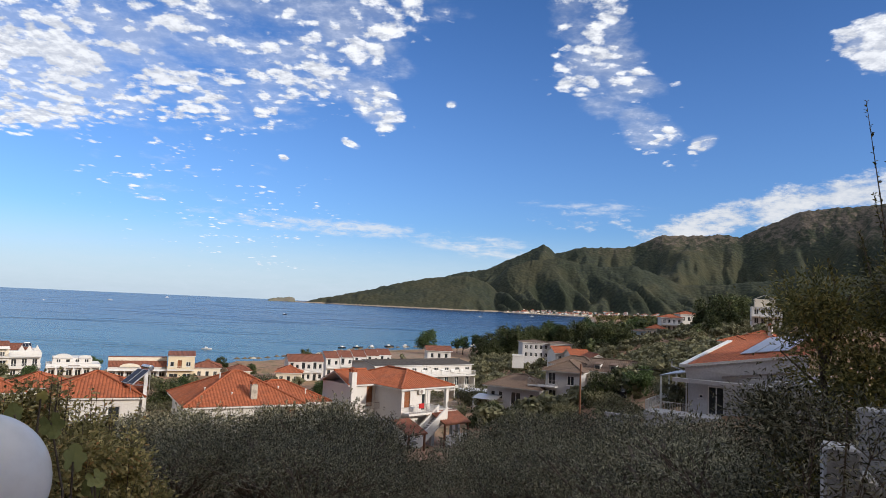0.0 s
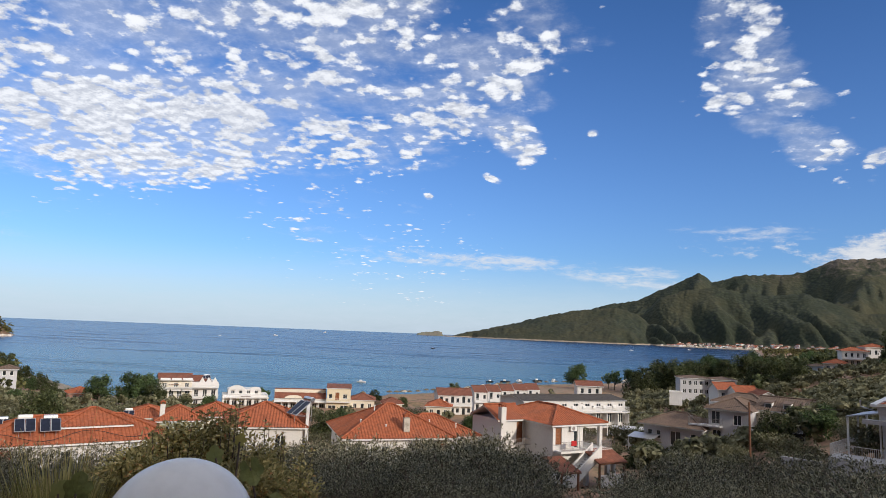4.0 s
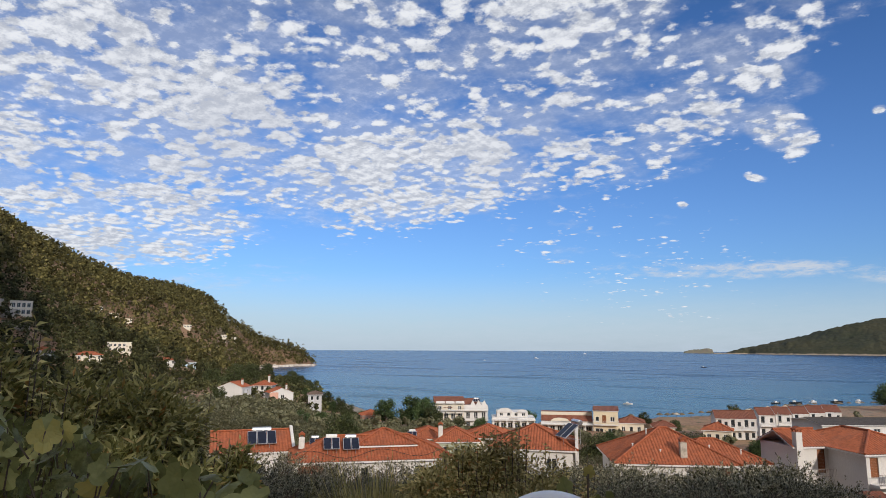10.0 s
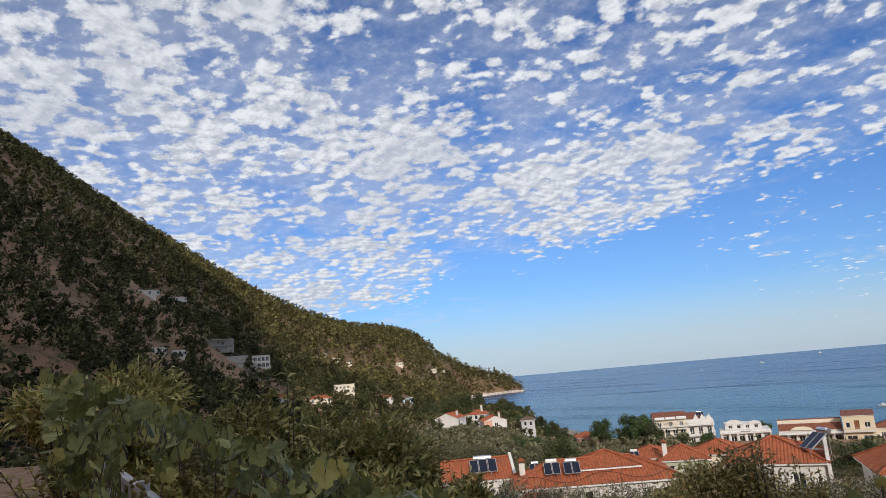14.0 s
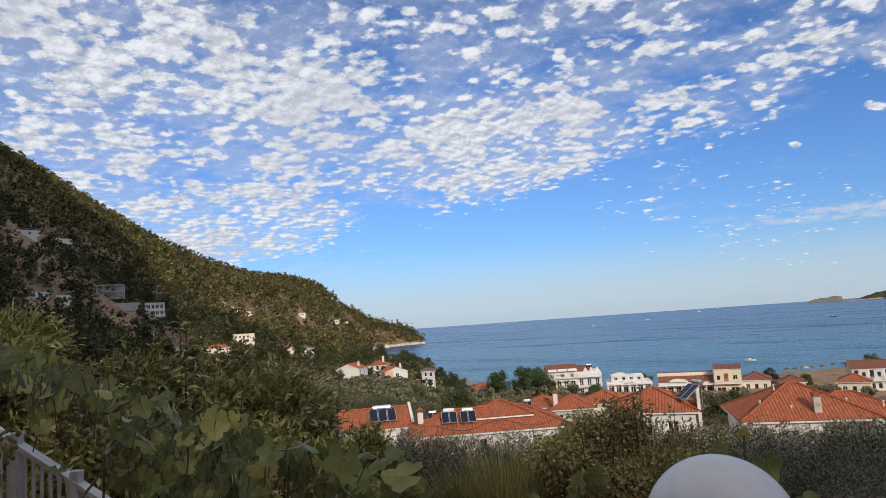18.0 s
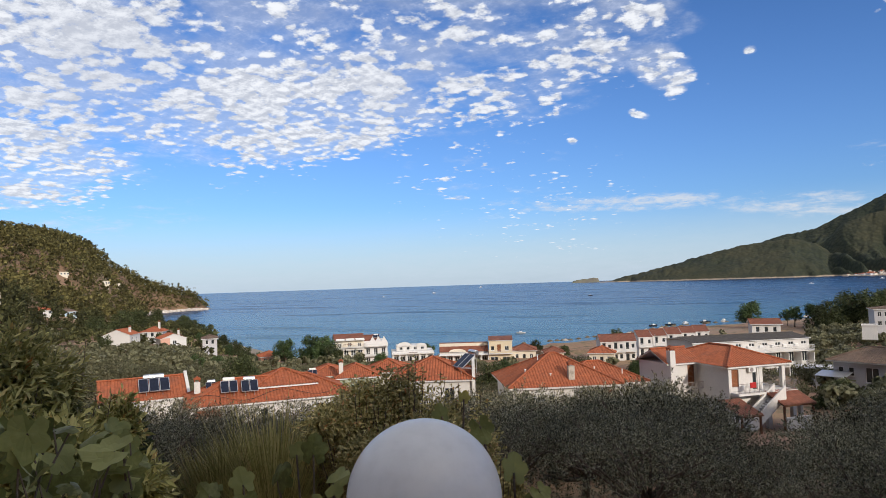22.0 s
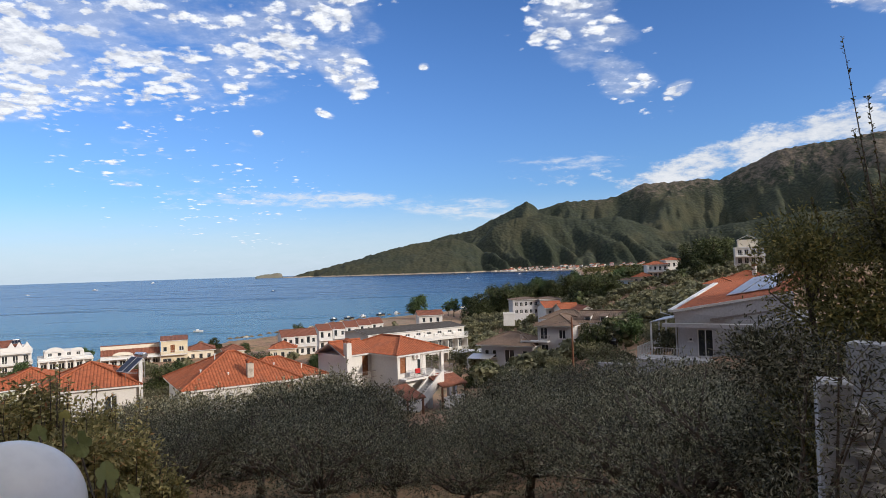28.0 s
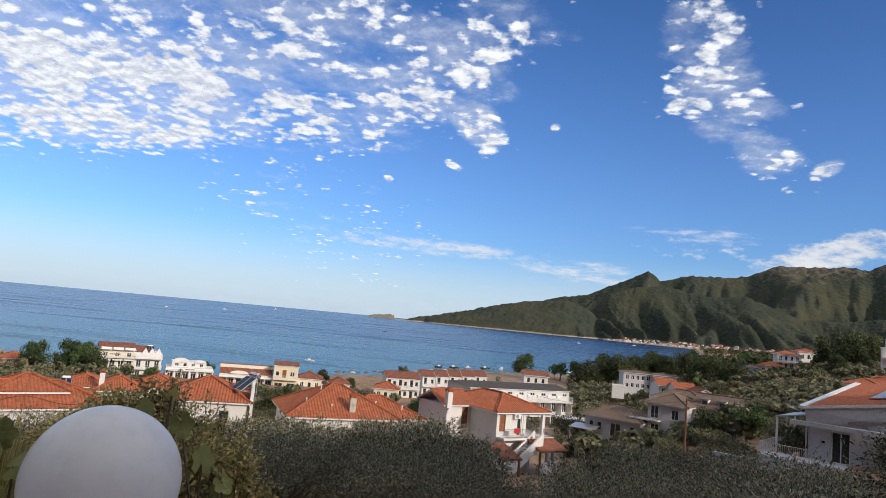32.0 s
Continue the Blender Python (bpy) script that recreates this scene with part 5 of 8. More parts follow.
def houses_right():
    # brown-roofed house
    h = thing("house", place(-6.7, 104, 8.9, -22), "grey house with a brown hipped roof", "house")
    body(h, -4.3, 0, 4.3, 6.5, -1.5, 2.7, {"f": [(0.6, 2.2, 1.3, 3.4, "window"), (1.9, 2.2, 2.6, 3.4, "window"), (4.0, 1.5, 5.6, 3.5, "door"), (7.0, 2.0, 7.8, 3.4, "window")]}, PLASTERG)
    roof(h, -4.3, 0, 4.3, 6.5, 2.72, "hip", 1.7, 0.7, TILEB)
    g = Geo()
    g.prism([(-5.8, -2.4, 0.7), (-1.8, -2.4, 0.7), (-1.8, 0, 1.2), (-5.8, 0, 1.2)], (0, 0, 0.06))
    part("canopy", g, ALU, h)
    for x in (-5.7, -1.95):
        p = Geo()
        p.box(x, -2.35, -1.5, x + .1, -2.25, 0.68)
        part("canopy_post", p, ALU, h)
    # brown-roofed hotel, front block and long wing with dormers
    h = thing("hotel", place(-10.6, 103, 9.6, -18), "white hotel with brown tiled roofs, balconies and dormers", "hotel")
    body(h, -2.2, 0, 3.4, 8, -1.5, 5.0, {"f": [(0.5, 1.6, 1.7, 3.6, "door"), (0.4, 4.4, 1.6, 6.2, "door"), (3.4, 4.5, 4.5, 5.9, "window"), (3.4, 1.9, 4.5, 3.3, "window")]}, PLASTERG)
    roof(h, -2.2, 0, 3.4, 8, 5.02, "hip", 1.5, 0.5, TILEB)
    for z in (2.7,):
        balcony(h, -4.6, -1.4, -0.2, 0.5, z, RAIL, PLASTERG)
        balcony(h, -4.6, -1.4, -0.2, 0.5, z - 2.9, RAIL, PLASTERG)
    g = Geo()
    g.box(-4.6, -1.3, -1.5, -4.3, -1.0, 2.5)
    part("balcony_post", g, PLASTERG, h)
    body(h, 3.4, 3.0, 15.5, 9.5, -1.5, 5.2, {"f": row_windows(12.1, 5, 4.2, 5.4, 0.8)}, PLASTER2)
    roof(h, 3.4, 3.0, 15.5, 9.5, 5.22, "gable", 1.7, 0.4, TILEB)
    for i in range(5):
        x = 4.4 + i * 2.4
        g = Geo()
        g.box(x, 3.4, 5.35, x + 0.95, 5.0, 6.25)
        dm = part("dormer", g, PVC, h)
        k = Geo()
        k.box(x + 0.12, 3.36, 5.5, x + 0.83, 3.40, 6.1)
        part("pane", k, PANE, dm)
        k = Geo()
        k.prism([(x - 0.1, 3.25, 6.25), (x + 1.05, 3.25, 6.25), (x + 1.05, 5.2, 6.5), (x - 0.1, 5.2, 6.5)], (0, 0, 0.07))
        part("dormer_roof", k, TILEB, dm)
    body(h, -4.0, 7.0, 3.3, 12, -1.5, 5.4, {}, PLASTERG)
    roof(h, -4.0, 8.0, 3.3, 13, 5.4, "hip", 1.3, 0.5, TILEB)
    # red and white terraces and the grey flat block behind
    for k, (a, d, z, w) in enumerate([(-10.9, 186, 9.0, 5), (-12.3, 180, 8.8, 5), (-13.7, 174, 8.4, 5.5)]):
        simple_house(a, d, z, 20, w, 7, 3.0, "gable", 1.6, "white terraced house with a red tiled roof", PLASTER, TILE if k < 2 else TILED, {"f": row_windows(w, 2, 1, 2.3, 0.9)}, "y" if k == 2 else "x", group="hillside terraces", below=3)
    for a, w, tn in ((-8.5, 9.5, 12), (-10.6, 7.5, 12)):
        simple_house(a, 232, 6.5, tn, w, 8, 5.6, "hip", 0.7, "flat grey two-storey apartment block", PLASTERG, TILEB, {"f": row_windows(w, 5, 3.4, 4.8, 1.0) + row_windows(w, 5, .8, 2.2, 1.0)}, group="grey blocks", below=3)
    simple_house(-7.0, 204, 7.6, 0, 3.4, 4, 1.5, "flat", 0, "small plain white shed", PLASTER, below=2)
    # upper village on the slope
    v = simple_house(-19.5, 270, 17.2, 12, 8.0, 7, 5.6, "hip", 1.3, "white two-storey villa with a red roof and arcades", PLASTER, TILE, {"f": row_windows(8, 4, .6, 2.4, 1.0, "door") + row_windows(8, 4, 3.4, 5.0, 0.9, "door")}, below=4)
    balcony(v, -4, -1.5, 4, 0, 2.9, WRAIL)
    v = simple_house(-20.8, 276, 18.2, 20, 6.5, 7, 6.2, "hip", 1.2, "white two-storey villa with a red roof", PLASTER, TILE, {"f": row_windows(6.5, 3, .6, 2.4, 1.0, "door") + row_windows(6.5, 3, 3.6, 5.2, 0.9)}, below=4)
    simple_house(-18.2, 252, 15.6, -8, 6.5, 6, 3.0, "hip", 1.4, "pale house with a red tiled roof", PLASTER2, TILE, {"f": row_windows(6.5, 3, .8, 2.2, 1.0)}, below=4)
    simple_house(-16.9, 250, 14.8, -8, 5.0, 6, 2.8, "hip", 0.6, "pale blue plastered house", BLUEW, TILEB, {"f": row_windows(5, 2, .8, 2.2, 1.0)}, below=4)
    v = simple_house(-26.5, 228, 22.0, 4, 8.6, 8, 5.4, "flat", 0, "white two-storey villa with balconies", PLASTER, wins={"f": row_windows(8.6, 4, .6, 2.4, 1.2, "door") + row_windows(8.6, 4, 3.3, 5.0, 1.2, "door")}, below=4)
    balcony(v, -4.3, -1.5, 4.3, 0, 2.8, WRAIL)
    body(v, -3.2, 3.0, 2.6, 8, 5.4, 8.2, {}, PLASTER2)
    roof(v, -3.2, 3.0, 2.6, 8, 8.2, "gable", 1.4, 0.2, PLASTER2, "y")
    simple_house(-25.9, 122, 17.4, -14, 7.5, 7, 2.9, "hip", 1.6, "house with broad red tiled roofs on the slope", PLASTER, TILE, {"f": row_windows(7.5, 3, .8, 2.2, 1.0)}, chim=(1.5, 2, 3, 5.4), below=4)
    simple_house(-24.3, 118, 17.0, -8, 4.5, 6, 3.0, "hip", 0.9, "white house with a red tiled roof", PLASTER, TILE, {"f": row_windows(4.5, 2, .8, 2.4, 1.0)}, below=4)
    simple_house(-17.9, 118, 12.5, -4, 6.5, 5, 1.8, "hip", 1.2, "low house with a worn red roof among olives", PLASTER2, TILED, {}, below=3)
    HILL_CLEAR.extend(((-19.5, 270, 11), (-20.8, 276, 10), (-18.2, 252, 9), (-16.9, 250, 8), (-26.5, 228, 9)))
    # the shaded neighbour: white house with a mono-pitch roof over a veranda
    h = thing("house", place(-21.0, 57.0, 16.3, -12), "white neighbour house with a pale shaded gable and veranda", "house")
    # white walls drawn in the greyer plaster: their shade is in the colour
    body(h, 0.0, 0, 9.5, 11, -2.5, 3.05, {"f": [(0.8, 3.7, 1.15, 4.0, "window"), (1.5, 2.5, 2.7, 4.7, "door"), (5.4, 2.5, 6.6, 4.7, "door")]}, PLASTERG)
    inv = h.matrix_basis.inverted()
    a, b, c, e = (inv @ polar(*q) for q in ((-20.7, 55.6, 20.05), (-29.5, 57.6, 21.35), (-29.5, 67.0, 22.6), (-24.2, 65.0, 21.85)))
    k0 = inv @ polar(-29.5, 57.6, 19.05)
    k1 = inv @ polar(-20.9, 55.8, 19.05)
    g = Geo()
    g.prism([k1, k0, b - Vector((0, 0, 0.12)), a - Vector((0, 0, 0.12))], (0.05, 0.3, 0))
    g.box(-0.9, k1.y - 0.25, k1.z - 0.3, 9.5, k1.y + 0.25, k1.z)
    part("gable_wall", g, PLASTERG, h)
    g = Geo()
    g.prism([k1.lerp(k0, 0.3) + Vector((0, -0.3, 0.18)), k1.lerp(k0, 0.95) + Vector((0, -0.3, 0.95)), k1.lerp(k0, 0.95) + Vector((0, -0.3, 1.1)), k1.lerp(k0, 0.3) + Vector((0, -0.3, 0.36))], (0, 0.12, 0))
    part("gable_groove", g, RAIL, h)
    rf = Geo()
    slope(rf, a, b, e - a, 0, 0)
    r = part("roof", rf, TILE, h)
    g = Geo()
    up = Vector((0, 0, 0.10))
    g.prism([a - up, b - up, b + up, a + up], (0, -0.12, 0))
    g.prism([a - up, a + up, e + up, e - up], (-0.4, 0, 0))
    part("roof_edge", g, PVC, r)
    nr = (b - a).cross(e - a).normalized()
    for i in range(3):
        g = Geo()
        p = a.lerp(b, 0.36 + i * 0.14) + (e - a) * 0.25 + nr * 0.1
        g.prism([p, p + (b - a) * 0.125, p + (b - a) * 0.125 + (e - a) * 0.7, p + (e - a) * 0.7], nr * 0.06)
        part("roof_panel", g, ALU, r)
    g = Geo()
    g.tube([(-1.05, -1.05, 4.0), (-1.05, -1.05, 3.6), (-0.1, -0.12, 3.2), (-0.1, -0.12, -1.0)], 0.06, 8)
    part("gutter_pipe", g, ALU, h)
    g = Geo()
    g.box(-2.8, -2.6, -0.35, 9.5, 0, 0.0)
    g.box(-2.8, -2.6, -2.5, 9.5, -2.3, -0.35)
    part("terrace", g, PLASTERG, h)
    g = Geo()
    g.prism([(-2.4, 0.4, 2.6), (0.0, 0.4, 3.1), (0.0, 6.0, 3.1), (-2.4, 6.0, 2.6)], (0, 0, 0.08))
    part("veranda_roof", g, ALU, h)
    for y in (0.5, 3.2, 5.8):
        p = Geo()
        p.box(-2.35, y, -0.35, -2.22, y + 0.13, 2.6)
        part("veranda_post", p, PVC, h)
    railing(h, [(-2.7, -2.4), (-2.7, 5.8)], 0.0, 0.9, 0.12, WRAIL)
    railing(h, [(-2.7, -2.4), (0.6, -2.4)], 0.0, 0.9, 0.12, WRAIL)
    g = Geo()
    g.box(-5.6, -3.6, -2.6, -2.9, -3.3, -0.3)
    part("garden_wall", g, PLASTERG, h)


def on_slope(az, el):
    """How far off the hillside lies in a direction."""
    d = np.arange(90, 900, 4.0)
    up = land(np.full(len(d), az * 1.0), d) - (EYE + d * math.tan(radians(el)))
    k = np.nonzero(up > 0)[0]
    return float(d[k[0]]) if len(k) else 300.0


HILL_CLEAR = []     # places on the hill kept free of trees: degrees, metres off, half width


def houses_left():
    w = thing("house", place(52.2, 200, 8.7, -22) @ Matrix.Scale(0.9, 4), "white two-storey house with a blank gable and red roof", "house")
    body(w, -4.2, 0, 3.8, 8, -3, 4.2, {"r": [(1.0, 5.0, 2.0, 6.6, "door"), (4.2, 5.0, 5.2, 6.4, "window"), (1.0, 2.0, 2.0, 3.8, "door")]}, PLASTER, "y", 1.6)
    roof(w, -4.2, 0, 3.8, 8, 4.22, "gable", 1.7, 0.2, TILE, "y")
    balcony(w, 3.8, 1.5, 5.0, 4.5, 1.9, WRAIL)
    chimney(w, 2.2, 4, 4.4, 6.4)
    w = thing("house", place(48.0, 192, 7.6, 12) @ Matrix.Scale(0.84, 4), "white and salmon two-storey house with a red roof", "house")
    body(w, -4.4, 0, 3.4, 8, -3, 4.4, {"f": [(0.8, 5.0, 1.4, 6.6, "window"), (1.7, 5.0, 2.3, 6.6, "window"), (3.6, 4.9, 4.8, 6.8, "door")]}, PLASTER, "y", 1.5)
    roof(w, -4.4, 0, 3.4, 8, 4.42, "gable", 1.6, 0.25, TILE, "y")
    g = Geo()
    g.box(-4.44, -0.03, 2.0, -1.6, 0.0, 4.6)
    part("painted_panel", g, PINK, w)
    balcony(w, -1.4, -1.1, 1.2, 0, 1.9, WRAIL)
    chimney(w, 1.8, 4, 4.4, 6.8)
    simple_house(49.7, 216, 8.4, -10, 6, 7, 3.6, "hip", 1.4, "white house with a red roof", PLASTER, TILE, {"f": row_windows(6, 3, 2.2, 3.6, 0.9)}, chim=(1.5, 3, 4.4, 6.4), below=3)
    simple_house(45.4, 205, 7.2, 0, 4, 6, 2.6, "hip", 0.9, "small grey shore house", PLASTERG, TILEB, {"f": row_windows(4, 2, 1, 2.2, 0.8)}, below=3)
    # hamlet under the wooded slope
    for a, d, z, w, wall, lab in ((57.2, 262, 16.6, 6.5, PLASTER, "white house with a red roof under the wooded slope"), (55.5, 268, 15.8, 5.5, BLUEW, "pale blue house under the wooded slope"), (62.6, 215, 19.3, 7, PLASTER2, "house with a red roof behind the shrubs"), (65.5, 205, 20.6, 5, PLASTER2, "house with a red roof behind the shrubs")):
        d0, d = d, on_slope(a, math.degrees(math.atan((z - EYE) / d)))
        w, z = w * min(d / d0, 1.5), ground_z(polar(a, d)) + 0.2
        HILL_CLEAR.append((a, d, w * 0.75))
        simple_house(a, d, z, 10, w, 6, 2.6, "hip", 1.5, lab, wall, TILE if wall != BLUEW else TILEB, {"f": row_windows(w, 3, .8, 2.3, 1.0)}, below=4)
    d = on_slope(60.6, -0.6)
    HILL_CLEAR.append((60.6, d, 9))
    h = simple_house(60.6, d, ground_z(polar(60.6, d)) + 0.2, 0, 11, 7, 4.8, "flat", 0, "pale two-storey house on the slope", PLASTER2, wins={"f": row_windows(9, 4, 3.0, 4.2, 1.2) + row_windows(9, 4, .4, 2.1, 1.2, "door")}, below=5)
    # unfinished concrete building, terraces stepping down the hill
    HILL_CLEAR.append((69.9, on_slope(70.6, 3.4), 12))
    h = thing("building_shell", place(70.6, on_slope(70.6, 3.7), 2.2 + ground_z(polar(70.6, on_slope(70.6, 3.7))), -4), "unfinished concrete building with open floors on the hillside", "building")
    for i in range(3):
        g = Geo()
        g.box(-8, 0, 3.2 * i - 0.25 - 2, 6.5, 9, 3.2 * i - 2)
        part("floor_slab", g, CONCRETE, h)
        if i < 2:
            for k in range(6):
                for y in (0.1, 8.4):
                    p = Geo()
                    x = -7.9 + k * 2.8
                    p.box(x, y, 3.2 * i - 2, x + 0.4, y + 0.4, 3.2 * i + 0.95)
                    part("column", p, CONCRETE, h)
    g = Geo()
    g.box(-8, 4.5, -2, 6.5, 4.8, 4.2)
    g.box(-8, 0.5, -2, -7.7, 4.5, 1.0)
    part("infill_wall", g, PLASTER2, h)
    for i, (x, y, z) in enumerate(((8.5, -4, -5.5), (13.5, -9, -10), (19, -13, -15.5), (0, -8, -8))):
        g = Geo()
        g.box(x - 5, y, z - 3, x + 5, y + 6, z)
        g.box(x - 5, y, z, x + 5, y + 0.25, z + 0.8)
        part("terrace_block", g, STONEW, h)
    for a, d, el, w in ((67.3, 345, 2.7, 9),):
        d = on_slope(a, el - 0.6)
        HILL_CLEAR.append((a, d, 8))
        z = ground_z(polar(a, d)) + 0.2
        simple_house(a, d, z, 0, w, 7, 6.2, "flat", 0, "pale apartment block with open balconies on the slope", PLASTER2, wins={"f": row_windows(w, 4, .4, 2.4, 1.4, "door") + row_windows(w, 4, 3.5, 5.5, 1.4, "door")}, below=6)
    for a, d, el, w in ((62.4, 560, 2.9, 10), (61.2, 575, 2.35, 9), (60.4, 590, 2.0, 12), (53.0, 760, 0.9, 9), (52.2, 770, 0.75, 10), (55.8, 700, 1.55, 9), (76.0, 480, 8.7, 14), (74.0, 500, 8.2, 16), (75.3, 300, 4.0, 9), (73.7, 300, 3.8, 8)):
        d = on_slope(a, el - 0.25)
        HILL_CLEAR.append((a, d, w * 0.75))
        z = ground_z(polar(a, d))
        simple_house(a, d, z + 0.2, 8, w * 0.62, 6, 2.6, "flat", 0, "pale villa among pines on the wooded hill", PLASTER2, wins={"f": row_windows(w * 0.8, 3, .8, 2.2, 1.2)}, group="hillside villas", below=6)


houses_near()
houses_shore()
houses_right()
houses_left()

# ---------- plants ----------
RS = np.random.RandomState(11)


def leaf_cards(points, out, length, width, rs, droop=0.2, spread=1.0, fold=0.25):
    """Small folded leaves: points, outward ways; gives vertices and triangles."""
    n = len(points)
    d = out + rs.normal(0, spread, (n, 3))
    d[:, 2] -= droop
    d /= np.linalg.norm(d, axis=1)[:, None] + 1e-9
    s = np.cross(d, rs.normal(0, 0.6, (n, 3)) + out + np.array([0, 0, 0.8]))
    s /= np.linalg.norm(s, axis=1)[:, None] + 1e-9
    up = np.cross(s, d)
    ln = (length * rs.uniform(0.65, 1.25, n))[:, None]
    wd = (width * rs.uniform(0.7, 1.2, n))[:, None]
    a, tip = points, points + d * ln
    mid = points + d * ln * 0.5
    l, r = mid + s * wd / 2 + up * wd * fold, mid - s * wd / 2 + up * wd * fold
    v = np.stack([a, l, tip, r], 1).reshape(-1, 3)
    b = np.arange(n)[:, None] * 4
    f = np.concatenate([b + [0, 1, 2], b + [0, 2, 3]], 1).reshape(-1, 3)
    return v, f


def blob_points(blobs, n, rs, shell=0.7):
    w = np.array([b[3] * b[4] + b[4] * b[5] + b[3] * b[5] for b in blobs])
    k = rs.choice(len(blobs), n, p=w / w.sum())
    B = np.array(blobs)[k]
    u = rs.normal(0, 1, (n, 3))
    u /= np.linalg.norm(u, axis=1)[:, None]
    r = shell + (1 - shell) * rs.rand(n) ** 0.7
    r *= 1 + 0.18 * rs.normal(0, 1, n)
    return B[:, :3] + u * B[:, 3:6] * r[:, None], u


def crown_mesh(name, blobs, n, length, width, material, seed, droop=0.2, spread=0.9, inner=0.12, bulk=(3.2, 5.0)):
    rs = np.random.RandomState(seed)
    p, u = blob_points(blobs, n, rs)
    v, f = leaf_cards(p, u, length, width, rs, droop, spread)
    m = int(n * inner)
    q, w = blob_points([(b[0], b[1], b[2], b[3] * .62, b[4] * .62, b[5] * .62) for b in blobs], m, rs, 0.3)
    v2, f2 = leaf_cards(q, w, length * bulk[0], width * bulk[1], rs, droop, 1.5)
    return np_mesh(name, np.concatenate([v, v2]), np.concatenate([f, f2 + len(v)]), material)


def blobs_for(seed, r, h, n, flat=0.8, low=0.45, clump=1.0):
    """Uneven crown: n overlapping masses in a space r wide whose top is at h."""
    rs = np.random.RandomState(seed)
    out = []
    for i in range(n):
        a = 2 * math.pi * (i + rs.rand()) / n
        q = r * (0.25 + 0.5 * rs.rand()) if i else 0
        s = r * rs.uniform(0.34, 0.55) * clump
        a += (2.4 * i if clump < 1 else 0)
        q *= 1.15 if clump < 1 else 1
        z = h * rs.uniform(low, 0.85) - (q / r) * 0.12 * h
        out.append((q * math.cos(a), q * math.sin(a), z, s, s * rs.uniform(.8, 1.2), s * flat * rs.uniform(.8, 1.15)))
    return out


def trunk_geo(blobs, h, r0, seed, n=7):
    rs = random.Random(seed)
    g = Geo()
    fork = Vector((rs.uniform(-.1, .1), rs.uniform(-.1, .1), h * 0.28))
    g.tube([(0, 0, -0.5), (0.03, 0.02, h * 0.12), fork], [r0 * 1.35, r0, r0 * 0.85], 9)
    for b in blobs[:n]:
        e = Vector(b[:3])
        m = fork.lerp(e, 0.5) + Vector((rs.uniform(-.15, .15), rs.uniform(-.15, .15), -0.05 * h))
        g.tube([fork, m, e], [r0 * 0.6, r0 * 0.35, r0 * 0.12], 6)
        for _ in range(2):
            t = e + Vector((rs.uniform(-1, 1) * b[3], rs.uniform(-1, 1) * b[4], rs.uniform(-.2, .9) * b[5]))
            g.tube([m.lerp(e, 0.6), t], [r0 * 0.2, r0 * 0.05], 5, False)
    return g


def make_tree(name, r, h, n_blobs, leaves, ll, lw, material, seed, label, category="tree", r0=0.16, droop=0.2, flat=0.8, inner=0.12, spread=0.9, low=0.45, clump=1.0, bulk=(3.2, 5.0)):
    t = thing(name, Matrix(), label, category)
    bl = blobs_for(seed, r, h, n_blobs, flat, low, clump)
    part("trunk", trunk_geo(bl, h, r0, seed), BARK, t, smooth=True)
    part("crown", crown_mesh("crown", bl, leaves, ll, lw, material, seed, droop, spread, inner, bulk), material, t)
    return t


def put(ob, az, d, s=1.0, turn=0.0, z=None, sz=None, group="", label=""):
    p = polar(az, d)
    p.z = ground_z(p) - 0.1 if z is None else z
    m = Matrix.Translation(p) @ Matrix.Rotation(radians(turn), 4, "Z") @ Matrix.Diagonal((s, s, sz or s, 1))
    c = copy_thing(ob, m)
    if group or label:
        tagged(c, label, "", group)
    return c


def drop(ob):
    """Takes a pattern out again once its copies stand."""
    for o in (*ob.children_recursive, ob):
        bpy.data.objects.remove(o)


def spray_crown(name, blobs, sprigs, per, length, leaf, width, material, seed):
    """A crown of upright leafy sprigs set on uneven masses, with open gaps between them."""
    rs = np.random.RandomState(seed)
    p, u = blob_points(blobs, sprigs, rs, 0.5)
    way = u * 0.75 + np.array([0, 0, 0.5]) + rs.normal(0, 0.32, u.shape)
    way /= np.linalg.norm(way, axis=1)[:, None]
    L = length * rs.uniform(0.55, 1.35, sprigs)
    t = rs.uniform(0.05, 1.0, (sprigs, per))
    c = p[:, None] + way[:, None] * (L[:, None] * t)[..., None]
    c[..., 2] -= 0.22 * L[:, None] * t ** 2
    c = c.reshape(-1, 3)
    n = len(c)
    W, U = np.repeat(way, per, 0), np.repeat(u, per, 0)
    d = W * 0.75 + rs.normal(0, 0.55, (n, 3))
    d /= np.linalg.norm(d, axis=1)[:, None]
    s = np.cross(d, np.array([0, 0, 0.9]) + U * 0.5 + rs.normal(0, 0.45, (n, 3)))
    s /= np.linalg.norm(s, axis=1)[:, None]
    ln, wd = (leaf * rs.uniform(0.65, 1.25, n))[:, None], (width * rs.uniform(0.7, 1.2, n))[:, None]
    mid = c + d * ln * 0.5
    v = np.stack([c, mid + s * wd / 2, c + d * ln, mid - s * wd / 2], 1).reshape(-1, 3)
    return np_mesh(name, v, np.arange(4 * n).reshape(-1, 4), material)


